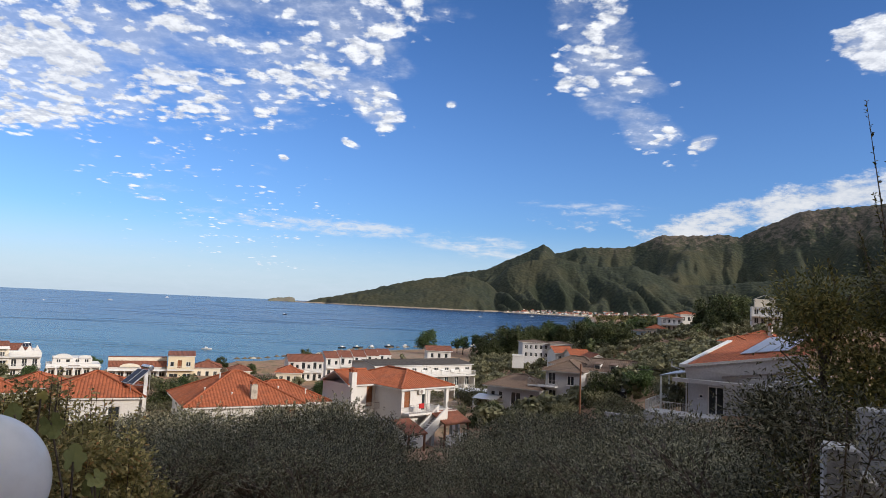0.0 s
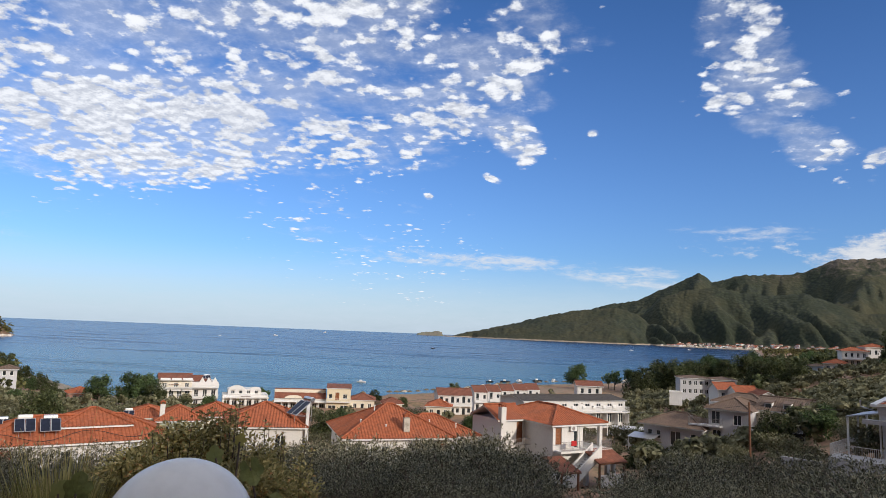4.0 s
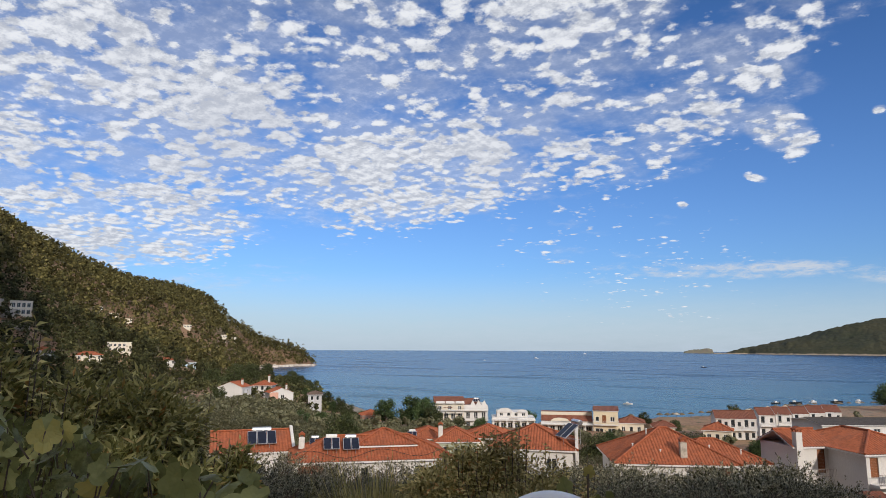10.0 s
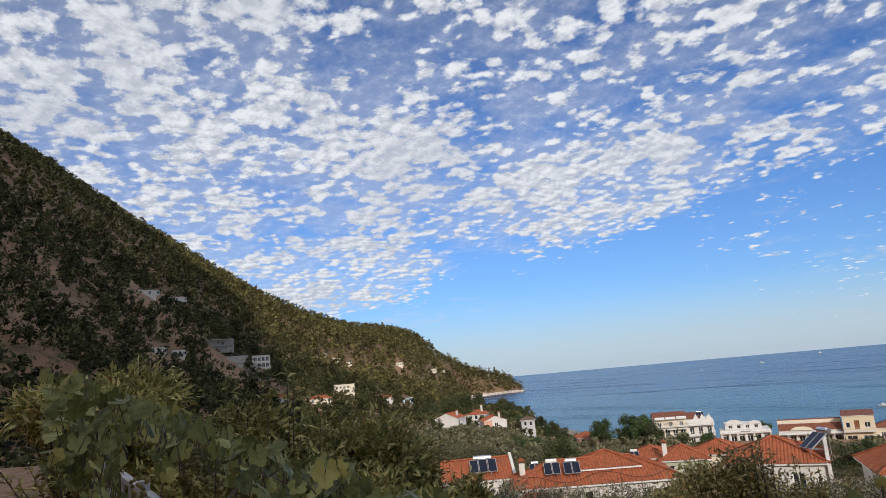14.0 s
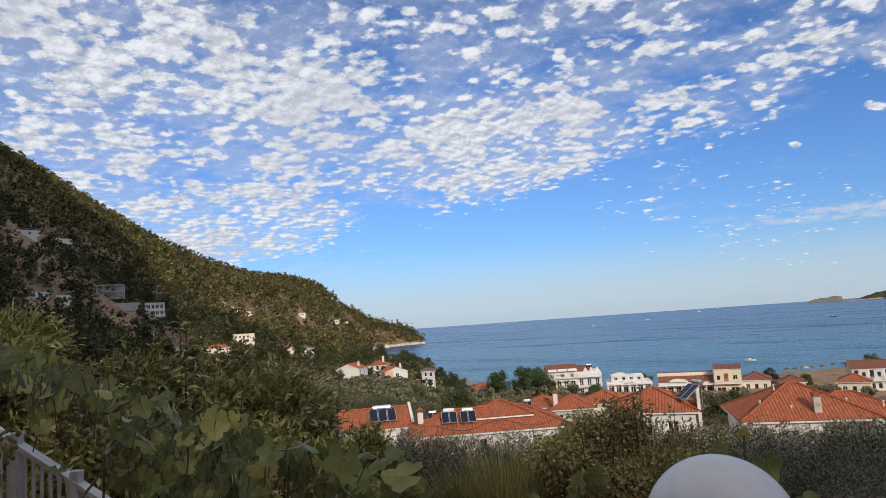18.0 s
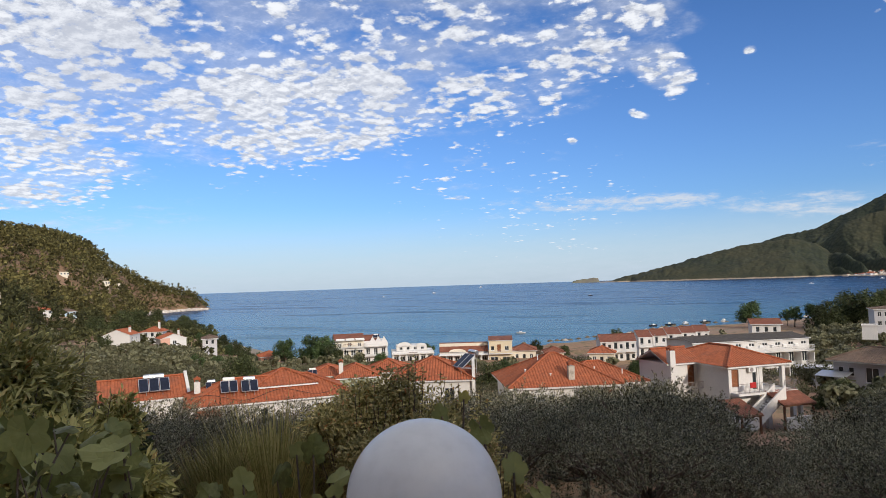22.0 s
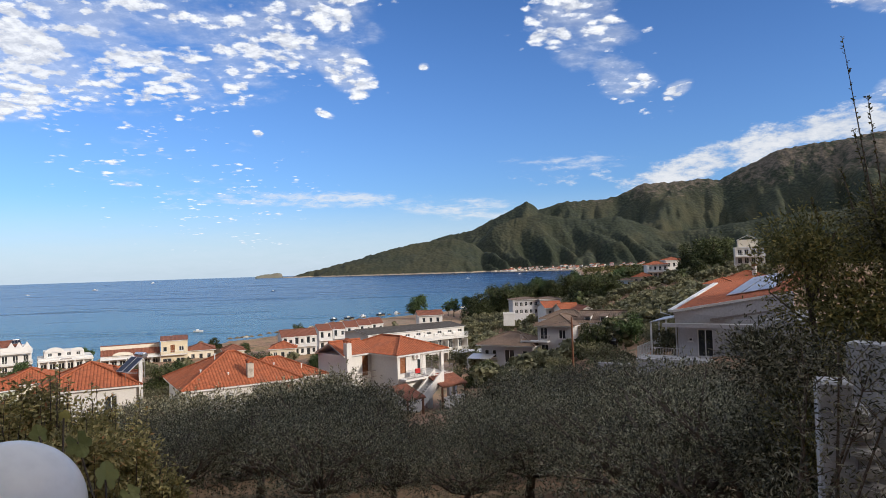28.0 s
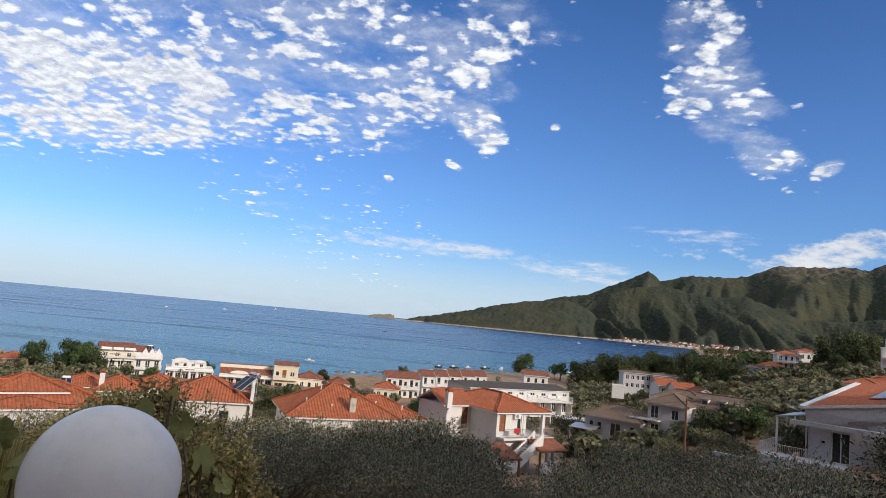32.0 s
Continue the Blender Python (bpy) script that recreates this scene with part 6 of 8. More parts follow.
def make_olive(r, h, masses, sprigs, per, length, leaf, width, seed, label):
    """An olive tree: short forked trunk, a broad crown of separate masses."""
    t = thing("olive_tree", Matrix(), label, "tree")
    rs = np.random.RandomState(seed)
    bl = []
    for i in range(masses):
        a = 2.4 * i + rs.uniform(-.4, .4)
        q = r * (0.15 + 0.62 * math.sqrt((i + 0.3) / masses))
        m = r * rs.uniform(0.22, 0.42)
        z = h * (0.42 + 0.48 * rs.rand() ** 0.7) - 0.30 * h * (q / r) ** 2
        bl.append((q * math.cos(a), q * math.sin(a), z, m, m, m * rs.uniform(0.55, 0.8)))
    for i in range(7):
        a, q, m = 0.9 * i + rs.uniform(-.3, .3), r * rs.uniform(0.45, 0.8), r * rs.uniform(0.2, 0.3)
        bl.append((q * math.cos(a), q * math.sin(a), h * rs.uniform(0.2, 0.36), m, m, m * 0.7))
    part("trunk", trunk_geo(bl, h, 0.17, seed, masses), BARK, t, smooth=True)
    part("crown", spray_crown("crown", bl, sprigs, per, length, leaf, width, OLIVE, seed), OLIVE, t)
    return t


OLIVE_TOPS = [(-40, -6.0), (-30, -6.4), (-25, -6.9), (-15, -8.2), (-7, -9.3), (-4.5, -10.2), (-2.5, -12.0), (1, -12.5), (3.2, -11.4), (5, -9.9), (7, -9.0), (9, -8.9), (12, -9.3), (16, -9.7), (24, -9.8), (30, -9.5), (44, -9.4), (47, -8.7), (60, -8.5)]


def olives():
    lab = "grey-green olive tree with a gnarled trunk on dry earth"
    front = [make_olive(2.5, 4.0, 22, 1700, 16, 0.34, 0.078, 0.021, 130 + i, lab) for i in range(2)]
    near = [make_olive(2.8, 4.0, 22, 1700, 15, 0.40, 0.100, 0.028, 100 + i, lab) for i in range(4)]
    mid = [make_olive(2.7, 4.2, 20, 1000, 12, 0.46, 0.150, 0.046, 200 + i, lab) for i in range(3)]
    far = [make_tree("olive_tree", 2.6, 4.2, 16, 1300, 0.36, 0.15, OLIVE_FAR, 300 + i, "dusty olive tree on the slope", r0=0.2, inner=0.2, low=0.3, clump=0.75, bulk=(1.6, 1.8), flat=0.75) for i in range(3)]
    rs = random.Random(5)
    # the grove below, row by row; the tops lie along one line of sight, lower for the nearer rows
    rows = [(13.5, 0.6, (-22.0, -28.0)), (17.5, 1.0, (-17.5, -24.5, -31)), (23.0, 2.1, (9.8, 3.6, -2.6, -8.8, -14.2)), (29.5, 0.9, (19.5, 15.2, 7.2, 0.8, -5.6, -11.8, -19.0, -25)),
            (37, 0.3, (21.5, 17.6, 13.4, 10.2, 6.8, 3.4, -0.5, -4.6, -8.2, -11.8, -15.4, -19.2, -23)), (46, 0.0, (20.5, 17, 14, 11, 8.3, 5.6, -5, -7.8, -10.6, -13.4, -16.4)), (54, 0.0, (12.8, 10.0, 7.4, 5.0)), (55, 0.0, (51.5, 48.4, 45.2, 42, 38.8, 35.6, 32.4, 29.2, 26, 23.2))]
    for d, low, azs in rows:
        for a in azs:
            a2, d2 = a + rs.uniform(-0.8, 0.8), d + rs.uniform(-1.2, 1.2)
            g = ground_z(polar(a2, d2))
            top = EYE + d2 * math.tan(radians(float(lerp_table(a2, OLIVE_TOPS)) - low + rs.uniform(-0.5, 0.35)))
            s = min(max((top - g) / 3.95, 0.45), 1.4)
            put((front if d < 20 else near if d < 34 else mid)[rs.randrange(2 if d < 20 else 4 if d < 34 else 3)], a2, d2, s * rs.uniform(0.98, 1.16), rs.uniform(0, 360), sz=s, group="olive grove")
    for a, d, s in ((51, 17, 0.72), (47.5, 18, 0.70), (43.5, 17, 0.58), (37, 21, 0.66), (50, 22, 0.8), (45.5, 24, 0.8), (34.5, 25, 0.75), (31, 30, 0.8), (27, 30, 0.8), (24, 33, 0.85), (49, 32, 0.9), (44, 34, 0.8), (39, 36, 0.8), (35, 40, 0.8), (30, 42, 0.85), (25.5, 45, 0.9), (22.4, 52, 1.0), (22.8, 60, 1.0)):
        put((near if d < 26 else mid)[rs.randrange(3)], a, d, s, rs.uniform(0, 360), group="olive grove")
    # groves between the houses and up the slopes
    spots = []
    for _ in range(2200):
        a, d = rs.uniform(-28, 68), 56 + 244 * rs.random() ** 1.6
        if 26 < a < 34 and d > 100 or 40 < a < 50 and d > 200 or a < 40 and d > 250 or 6 < a < 37 and d > 150:
            continue
        if -4 < a < 24 and (d < 86) or 24 < a < 52 and d < 78 or a < -4 and d < 56:
            continue
        if any(abs(a - q[0]) < 2.6 and abs(d - q[1]) < 11 for q in HOUSE_SPOTS):
            continue
        if any((a - b) ** 2 * (d * .0175) ** 2 + (d - e) ** 2 < 22 for b, e in spots):
            continue
        spots.append((a, d))
        if len(spots) > 300:
            break
    for _ in range(900):
        a, d = rs.uniform(33, 57), rs.uniform(80, 190)
        if any(abs(a - q[0]) < 2.2 and abs(d - q[1]) < 8 for q in HOUSE_SPOTS) or any((a - b) ** 2 * (d * .0175) ** 2 + (d - e) ** 2 < 13 for b, e in spots):
            continue
        spots.append((a, d))
        if len(spots) > 470:
            break
    spots.sort(key=lambda q: q[1])
    for a, d in spots[:200]:
        s = rs.uniform(0.7, 1.1) * (0.8 if d < 110 else 1.0)
        put(far[rs.randrange(3)], a, d, s, rs.uniform(0, 360), sz=s * rs.uniform(.8, 1.1), group="slope olives")
    for t in front + near + mid + far:
        drop(t)
    for _ in range(1900):
        a, d = rs.uniform(-28, -3), rs.uniform(84, 290)
        if any(abs(a - q[0]) < 2.0 and abs(d - q[1]) < 9 for q in HOUSE_SPOTS) or -4 < a and d < 165:
            continue
        spots.append((a, d))
    for _ in range(150):
        spots.append((rs.uniform(43, 57), rs.uniform(120, 205)))
    rest = np.array([polar(a, d, ground_z(polar(a, d)) - 0.2) for a, d in spots[200:] if not any(abs(a - q[0]) < 1.6 and -3 < d - q[1] < 9 for q in HOUSE_SPOTS)])
    scatter_trees("olive_groves", "dusty olive groves on the slopes", rest, np.random.RandomState(9).uniform(3.2, 4.8, len(rest)), 130, 37, OLIVE_FAR, 0.75, 0.42)


HOUSE_SPOTS = [(-6.7, 104), (-10.6, 103), (-10.6, 112), (-14, 106), (-12.5, 118), (-10.9, 186), (-12.3, 180), (-13.7, 174), (-8.5, 232), (-10.6, 232), (-7.1, 204), (-19.5, 270), (-20.8, 276), (-18.2, 252), (-16.9, 250), (-26.5, 228), (-25.9, 122), (-24.3, 118), (-17.9, 118), (-0.6, 142), (-3.5, 138), (3, 148), (-0.2, 168), (35.9, 96), (33.4, 93), (30.9, 97), (51.6, 200), (47.6, 192), (49.9, 216), (45.4, 205), (12.5, 166), (40.6, 196), (41.4, 66), (50.4, 72), (27, 70), (16, 74), (-24, 62)]


def scatter_trees(name, label, spots, size, cards, seed, material, tall=1.0, grain=1.0):
    """A far wood as one mass: each tree a loose group of uneven leaf clumps."""
    rs = np.random.RandomState(seed)
    n = len(spots)
    P = np.repeat(spots, cards, 0)
    S = np.repeat(size, cards)[:, None]
    u = rs.normal(0, 1, (n * cards, 3))
    u /= np.linalg.norm(u, axis=1)[:, None]
    # four clumps a tree, each off the middle, narrower towards the top
    k = rs.randint(0, 4, (n, cards))
    hh = rs.uniform(0.15, 1.0, (n, 4))
    off = rs.normal(0, 0.40, (n, 4, 2)) * (1.15 - 0.8 * hh)[..., None]
    rad = rs.uniform(0.34, 0.62, (n, 4)) * (1.2 - 0.55 * hh)
    i = np.arange(n)[:, None]
    q = (rs.rand(n * cards, 1) ** 0.4) * rad[i, k].reshape(-1, 1)
    c = P + np.concatenate([off[i, k].reshape(-1, 2), (0.3 + 1.35 * tall * hh[i, k]).reshape(-1, 1)], 1) * S * 0.5 + u * q * S * np.array([0.62, 0.62, 0.5])
    nr = u + rs.normal(0, 0.35, u.shape)
    nr[:, 2] += 0.15
    d = np.cross(nr, rs.normal(0, 1, u.shape))
    d /= np.linalg.norm(d, axis=1)[:, None]
    s = np.cross(nr, d)
    s /= np.linalg.norm(s, axis=1)[:, None]
    L = S * rs.uniform(0.22, 0.48, (n * cards, 1)) * grain
    v = np.stack([c - d * L * .5, c + s * L * .45, c + d * L * .6, c - s * L * .45], 1).reshape(-1, 3)
    b = np.arange(n * cards)[:, None] * 4
    f = np.concatenate([b + [0, 1, 2], b + [0, 2, 3]], 1).reshape(-1, 3)
    me = np_mesh(name, v, f, material)
    me.attributes.new("tree_tone", "FLOAT", "POINT").data.foreach_set("value", np.repeat(rs.uniform(0.0, 1.0, n) ** 1.3, cards * 4).astype(np.float32))
    tagged(new(name, me), label, "wood", kind="stuff")


def woods():
    rs = np.random.RandomState(4)

    def pick(n, a0, a1, d0, d1, keep):
        a, d = rs.uniform(a0, a1, n), np.sqrt(rs.uniform(d0 * d0, d1 * d1, n))
        z = land(a, d)
        x, y = -np.sin(np.radians(a)) * d, np.cos(np.radians(a)) * d
        k = keep(a, d, z, x, y)
        for ha, hd, hr in HILL_CLEAR:
            k &= ~((np.abs(a - ha) * hd * 0.01745 < hr * 0.7) & (d > hd - 26) & (d < hd + 8))
        return np.stack([x, y, z], 1)[k], d[k]
    ft = lambda a: lerp_table(a, HILL_FOOT)
    p, d = pick(27000, 45.2, 108, 105, 925, lambda a, d, z, x, y: (z > 1.4) & (d > ft(a) * 0.97) & (d < lerp_table(a, HILL_FAR) + 12) & (0.75 * vnoise(x / 22, y / 22, 40, 3) + 0.75 * sstep(a, 58, 70) + 0.35 * sstep(z / np.maximum(lerp_table(a, HILL_TOP), 1), 0.55, 0.8) > -0.36 + 0.30 * rs.rand(len(a))))
    near = d < 430
    scatter_trees("hill_wood", "dense pine and scrub wood covering the hill", p[~near], rs.uniform(4.0, 9.5, (~near).sum()), 20, 31, PINE, 1.6, 0.58)
    # near trees take the darker pine, which carries the slope's shade
    scatter_trees("near_hill_wood", "tall pines on the steep near side of the hill", p[near], rs.uniform(4.0, 8.5, near.sum()), 46, 36, PINE_SHADED, 1.5, 0.42)
    p, d = pick(12000, 45.5, 75, 260, 900, lambda a, d, z, x, y: (z > 3) & (d > ft(a) * 0.97) & (d < lerp_table(a, HILL_FAR)))
    scatter_trees("hill_scrub", "low scrub between the pines", p, rs.uniform(1.6, 3.6, len(p)), 8, 32, OLIVE_FAR, 0.7)
    p, d = pick(3200, 44.5, 51.5, 720, 935, lambda a, d, z, x, y: (z > 0.9))
    scatter_trees("cape_scrub", "pines and scrub down to the rocks of the cape", p, rs.uniform(3.0, 6.0, len(p)), 18, 38, PINE, 1.1, 0.62)
    p, d = pick(9000, -62, -11, 240, 2500, lambda a, d, z, x, y: (z > 2.2) & (vnoise(x / 60, y / 60, 41, 3) > -0.25 + 0.3 * rs.rand(len(a))))
    scatter_trees("plain_wood", "orchards and trees on the plain behind the bay", p, rs.uniform(3.5, 7.0, len(p)) * (1 + (d > 900) * 0.5), 20, 33, PINE, 0.9, 0.7)
    p, d = pick(900, -40, -12.5, 190, 420, lambda a, d, z, x, y: (vnoise(x / 30, y / 30, 42, 2) > -0.1) & (z > 3))
    scatter_trees("slope_wood", "dark trees on the slope among the villas", p, rs.uniform(4.0, 7.5, len(p)), 170, 34, BROAD, 1.15, 0.36)
    p, d = pick(2600, 44, 82, 190, 420, lambda a, d, z, x, y: (z > 3) & (vnoise(x / 25, y / 25, 43, 2) > -0.15))
    scatter_trees("hillfoot_trees", "olive trees and bushes round the hamlet at the foot of the hill", p, rs.uniform(2.4, 5.0, len(p)), 60, 35, PINE_SHADED, 0.9, 0.5)


def shore_trees():
    rs = random.Random(8)
    lab = "tall leafy tree near the beach"
    broad = [make_tree("leafy_tree", 3.6, 9.0, 22, 3000, 0.5, 0.27, POPLAR, 400 + i, lab, r0=0.28, flat=1.1, inner=0.15, low=0.3, clump=0.66, bulk=(1.6, 1.8)) for i in range(3)]
    dark = [make_tree("leafy_tree", 3.8, 8.0, 22, 3200, 0.48, 0.26, BROAD, 420 + i, "dark dense tree near the houses", r0=0.3, flat=1.0, inner=0.2, low=0.25, clump=0.7, bulk=(1.6, 1.8)) for i in range(2)]
    thin = make_tree("leafy_tree", 3.0, 9.0, 7, 700, 0.6, 0.32, POPLAR, 440, "thin half-bare tree near the beach", r0=0.25, flat=0.9, inner=0.05)
    for a, d, s, k in ((0.9, 300, 1.35, "b"), (-2.2, 305, 1.0, "t"), (-1.7, 312, 0.8, "t"), (-4.6, 290, 1.5, "d"), (-3.6, 300, 1.2, "b"), (-6.2, 300, 1.9, "d"), (-7.0, 296, 1.7, "d"), (-7.6, 310, 1.6, "b"), (-8.8, 300, 1.6, "d"), (-9.4, 310, 1.7, "b"), (-10, 320, 1.5, "b"), (-11, 300, 1.4, "d"), (-12, 305, 1.5, "d"), (-13, 310, 1.5, "b"), (-5.4, 310, 1.6, "d"), (-4.1, 286, 0.9, "d"),
                       (43.2, 118, 0.92, "d"), (42.4, 121, 0.7, "d"), (39.4, 186, 0.92, "b"), (37.3, 186, 1.0, "b"), (36.2, 183, 0.95, "b"), (35.6, 178, 0.8, "d"), (11.3, 236, 0.62, "d"), (17.9, 206, 0.5, "d"), (16.6, 200, 0.45, "b"), (15.6, 200, 0.5, "d"), (27.2, 215, 0.55, "b"),
                       (-13.2, 235, 1.3, "d"), (-7.6, 204, 0.5, "d"), (-8.7, 198, 0.48, "d"), (-9.8, 202, 0.5, "b"), (-10.9, 206, 0.45, "d"), (-11.9, 212, 0.5, "d"), (-14.6, 240, 1.35, "d"), (-15.6, 228, 1.1, "d"), (-16.4, 300, 1.0, "b"), (-22.2, 250, 1.5, "d"), (-23.4, 240, 1.6, "d"), (-24.6, 265, 1.5, "d"), (-22.6, 215, 0.8, "d"), (-28.2, 240, 1.2, "d"), (-17.8, 200, 0.5, "d"), (-19.8, 195, 0.5, "d"),
                       (52.0, 300, 1.3, "d"), (50.6, 330, 1.2, "d"), (51.3, 350, 1.3, "d"), (53.5, 290, 1.1, "d"), (49.4, 390, 1.2, "d"), (53.2, 196, 0.6, "d"), (41.5, 205, 0.6, "b"), (42.5, 214, 0.6, "d"), (43.5, 230, 0.7, "d"), (44.5, 250, 0.75, "d"), (40.5, 200, 0.55, "b"), (45.6, 285, 0.85, "d"), (46.6, 305, 0.85, "d"), (44.0, 218, 0.5, "b"), (43.0, 206, 0.5, "d"), (47.4, 330, 0.9, "d"), (46.0, 240, 0.6, "b"), (46.5, 150, 0.5, "b"), (44.8, 165, 0.5, "b"), (31.5, 158, 0.55, "b"), (33.2, 160, 0.5, "d"), (29.2, 118, 0.5, "b"), (22.0, 105, 0.6, "d"), (20.5, 118, 0.55, "b"), (9.6, 120, 0.5, "b"), (-3.9, 88, 0.42, "d"), (-5.2, 92, 0.42, "d"), (-7.6, 94, 0.36, "d"), (-14.0, 84, 0.62, "d"), (-15.8, 92, 0.5, "d"), (-17.3, 84, 0.5, "b")):
        src = broad[rs.randrange(3)] if k == "b" else dark[rs.randrange(2)] if k == "d" else thin
        put(src, a, d, s, rs.uniform(0, 360), group="scattered trees")
    for t in broad + dark + [thin]:
        drop(t)


def fruit_shrubs():
    """The garden shrubs on the left: long curled leaves on upright shoots."""
    rs = np.random.RandomState(3)

    def long_leaves(p, d, length, width):
        """Leaves of three folded pieces that curl down at the tip."""
        n = len(p)
        d = d / np.linalg.norm(d, axis=1)[:, None]
        s = np.cross(d, rs.normal(0, 0.5, (n, 3)) + np.array([0, 0, 1.0]))
        s /= np.linalg.norm(s, axis=1)[:, None]
        nr = np.cross(s, d)
        ln = (length * rs.uniform(.6, 1.25, n))[:, None]
        wd = (width * rs.uniform(.7, 1.2, n))[:, None]
        rows = []
        for t, w, c in ((0, .12, 0), (.45, 1, 0), (1, .05, -.24)):
            m = p + d * ln * t + np.array([0, 0, 1]) * ln * c
            rows += [m + s * wd * w / 2 + nr * wd * .22 * (w > .3), m, m - s * wd * w / 2 + nr * wd * .22 * (w > .3)]
        v = np.stack(rows, 1).reshape(-1, 3)
        b = np.arange(n)[:, None] * 9
        f = np.concatenate([np.concatenate([b + [i * 3 + j, i * 3 + j + 1, i * 3 + j + 4, i * 3 + j + 3] for j in (0, 1)], 1) for i in range(2)], 1).reshape(-1, 4)
        return v, f

    def shrub(az, d, r, top, shoots, label, material, length=0.105, width=0.032, per=44, bare=0.3, mass=7000):
        p0 = polar(az, d)
        p0.z = ground_z(p0) - 0.05
        h = top - p0.z
        t = thing("fruit_shrub", Matrix.Translation(p0), label, "shrub", "garden shrubs")
        g, P, D = Geo(), [], []
        for i in range(shoots):
            a, q = rs.rand() * 6.283, r * math.sqrt(rs.rand())
            e = Vector((q * math.cos(a), q * math.sin(a), h * (1 - 0.35 * (q / r) ** 2) * rs.uniform(0.55, 1.0)))
            s = Vector((e.x * 0.15, e.y * 0.15, 0))
            m = s.lerp(e, 0.5) + Vector((e.x * 0.12, e.y * 0.12, 0.05))
            g.tube([s, m, e], [0.018, 0.011, 0.003], 5, False)
            tt = bare + (1 - bare) * rs.rand(per) ** 0.75
            for u in tt:
                c = s.lerp(m, u * 2) if u < .5 else m.lerp(e, u * 2 - 1)
                w = rs.normal(0, 1, 3)
                w[2] = abs(w[2]) * 0.6 + 0.15
                P.append(c)
                D.append(w)
        part("stem", g, BARK, t)
        bl = []
        for i in range(9):
            a, q, zz = rs.rand() * 6.283, r * 0.62 * math.sqrt(rs.rand()), rs.uniform(0.25, 0.84)
            bl.append((q * math.cos(a), q * math.sin(a), h * zz, r * rs.uniform(.34, .5), r * rs.uniform(.34, .5), h * rs.uniform(.08, .15)))
        tagged(part("inner_foliage", crown_mesh("inner_foliage", bl, mass, length, width, material, int(az * 10), 0.15, 0.9, 0.4, (1.2, 1.4)), material, t), kind="stuff")
        v, f = long_leaves(np.array([tuple(c) for c in P]), np.array(D), length, width)
        tagged(part("foliage", np_mesh("foliage", v, f, material), material, t), kind="stuff")

    lab = "fruit shrub with long curled leaves on upright shoots"
    for a, d, r, top, n, in ((73.5, 6.4, 0.85, 24.42, 60), (67.5, 6.2, 0.85, 24.32, 60), (61.5, 6.6, 0.8, 24.22, 58), (56.6, 7.2, 0.7, 23.8, 52), (53.6, 7.6, 0.42, 23.2, 36), (79.5, 7.2, 0.9, 24.5, 46), (64.5, 4.9, 0.6, 23.75, 40), (58.5, 5.2, 0.6, 23.55, 40), (70.5, 8.2, 1.0, 24.5, 46), (53.5, 5.8, 0.5, 23.1, 36)):
        shrub(a, d, r, top, n, lab, PEACH)
    for a, d, r, top, n in ((29.2, 9.3, 0.95, 23.05, 90), (33.2, 9.0, 0.85, 22.8, 75), (25.6, 9.6, 0.85, 22.9, 95), (30.8, 8.2, 0.8, 22.4, 60), (23.2, 9.2, 0.65, 22.4, 70), (26.8, 8.6, 0.7, 22.5, 70), (21.6, 9.0, 0.5, 21.8, 45)):
        shrub(a, d, r, top, n, "bushy shrub with small leaves turning brown", AUTUMN, 0.075, 0.036, 50, 0.4, 7000)
    for a, d, r, top, n in ((51.8, 8.4, 0.5, 22.7, 50), (49.0, 9.0, 0.4, 21.8, 40), (52.4, 6.6, 0.45, 22.3, 40)):
        shrub(a, d, r, top, n, "dark glossy evergreen bush", BROAD, 0.07, 0.04, 50, 0.2, 3500)
    # broom: tall thin stalks, dry brown at one side
    p0 = polar(41.2, 9.2)
    p0.z = ground_z(p0)
    for dx, mat_, lab2, n, tall, wide in ((-0.5, BROOM, "green broom clump of thin upright stalks", 5200, 1.45, 0.42), (0.1, BROOM, "green broom clump of thin upright stalks", 7000, 1.7, 0.5), (1.0, DRYBROOM, "dry brown broom clump beside the green one", 4200, 1.3, 0.42)):
        q = p0 + Vector((dx * 0.75, dx * 0.66, 0))
        q.z = ground_z(q)
        a, r = rs.rand(n) * 6.283, wide * np.sqrt(rs.rand(n))
        base = np.stack([r * np.cos(a), r * np.sin(a), r * 0], 1)
        lean = np.stack([np.cos(a) * (r * 0.9 + .05), np.sin(a) * (r * 0.9 + .05), np.full(n, 1.0)], 1) + rs.normal(0, .13, (n, 3))
        ln = (tall * rs.uniform(.4, 1.05, n) * (1 - 0.5 * (r / wide) ** 2))[:, None]
        mid, tip = base + lean * ln * .55, base + lean * ln * np.array([1.12, 1.12, .95])
        sd = np.stack([np.sin(a), -np.cos(a), a * 0], 1) * 0.006
        v = np.stack([base - sd, base + sd, mid + sd, mid - sd, tip + sd * .3, tip - sd * .3], 1).reshape(-1, 3)
        b = np.arange(n)[:, None] * 6
        f = np.concatenate([b + [0, 1, 2, 3], b + [3, 2, 4, 5]], 1).reshape(-1, 4)
        t = thing("broom_clump", Matrix.Translation(q), lab2, "shrub")
        tagged(part("stalk_mass", np_mesh("stalk_mass", v, f, mat_), mat_, t), kind="stuff")
    # dry grass at the feet of everything
    n = 9000
    a, d = rs.uniform(-40, 80, n), rs.uniform(4, 24, n)
    z = land(a, d)
    x, y = -np.sin(np.radians(a)) * d, np.cos(np.radians(a)) * d
    base = np.stack([x, y, z], 1)
    tip = base + np.stack([rs.normal(0, .08, n), rs.normal(0, .08, n), rs.uniform(.1, .4, n)], 1)
    sd = rs.normal(0, .006, (n, 3))
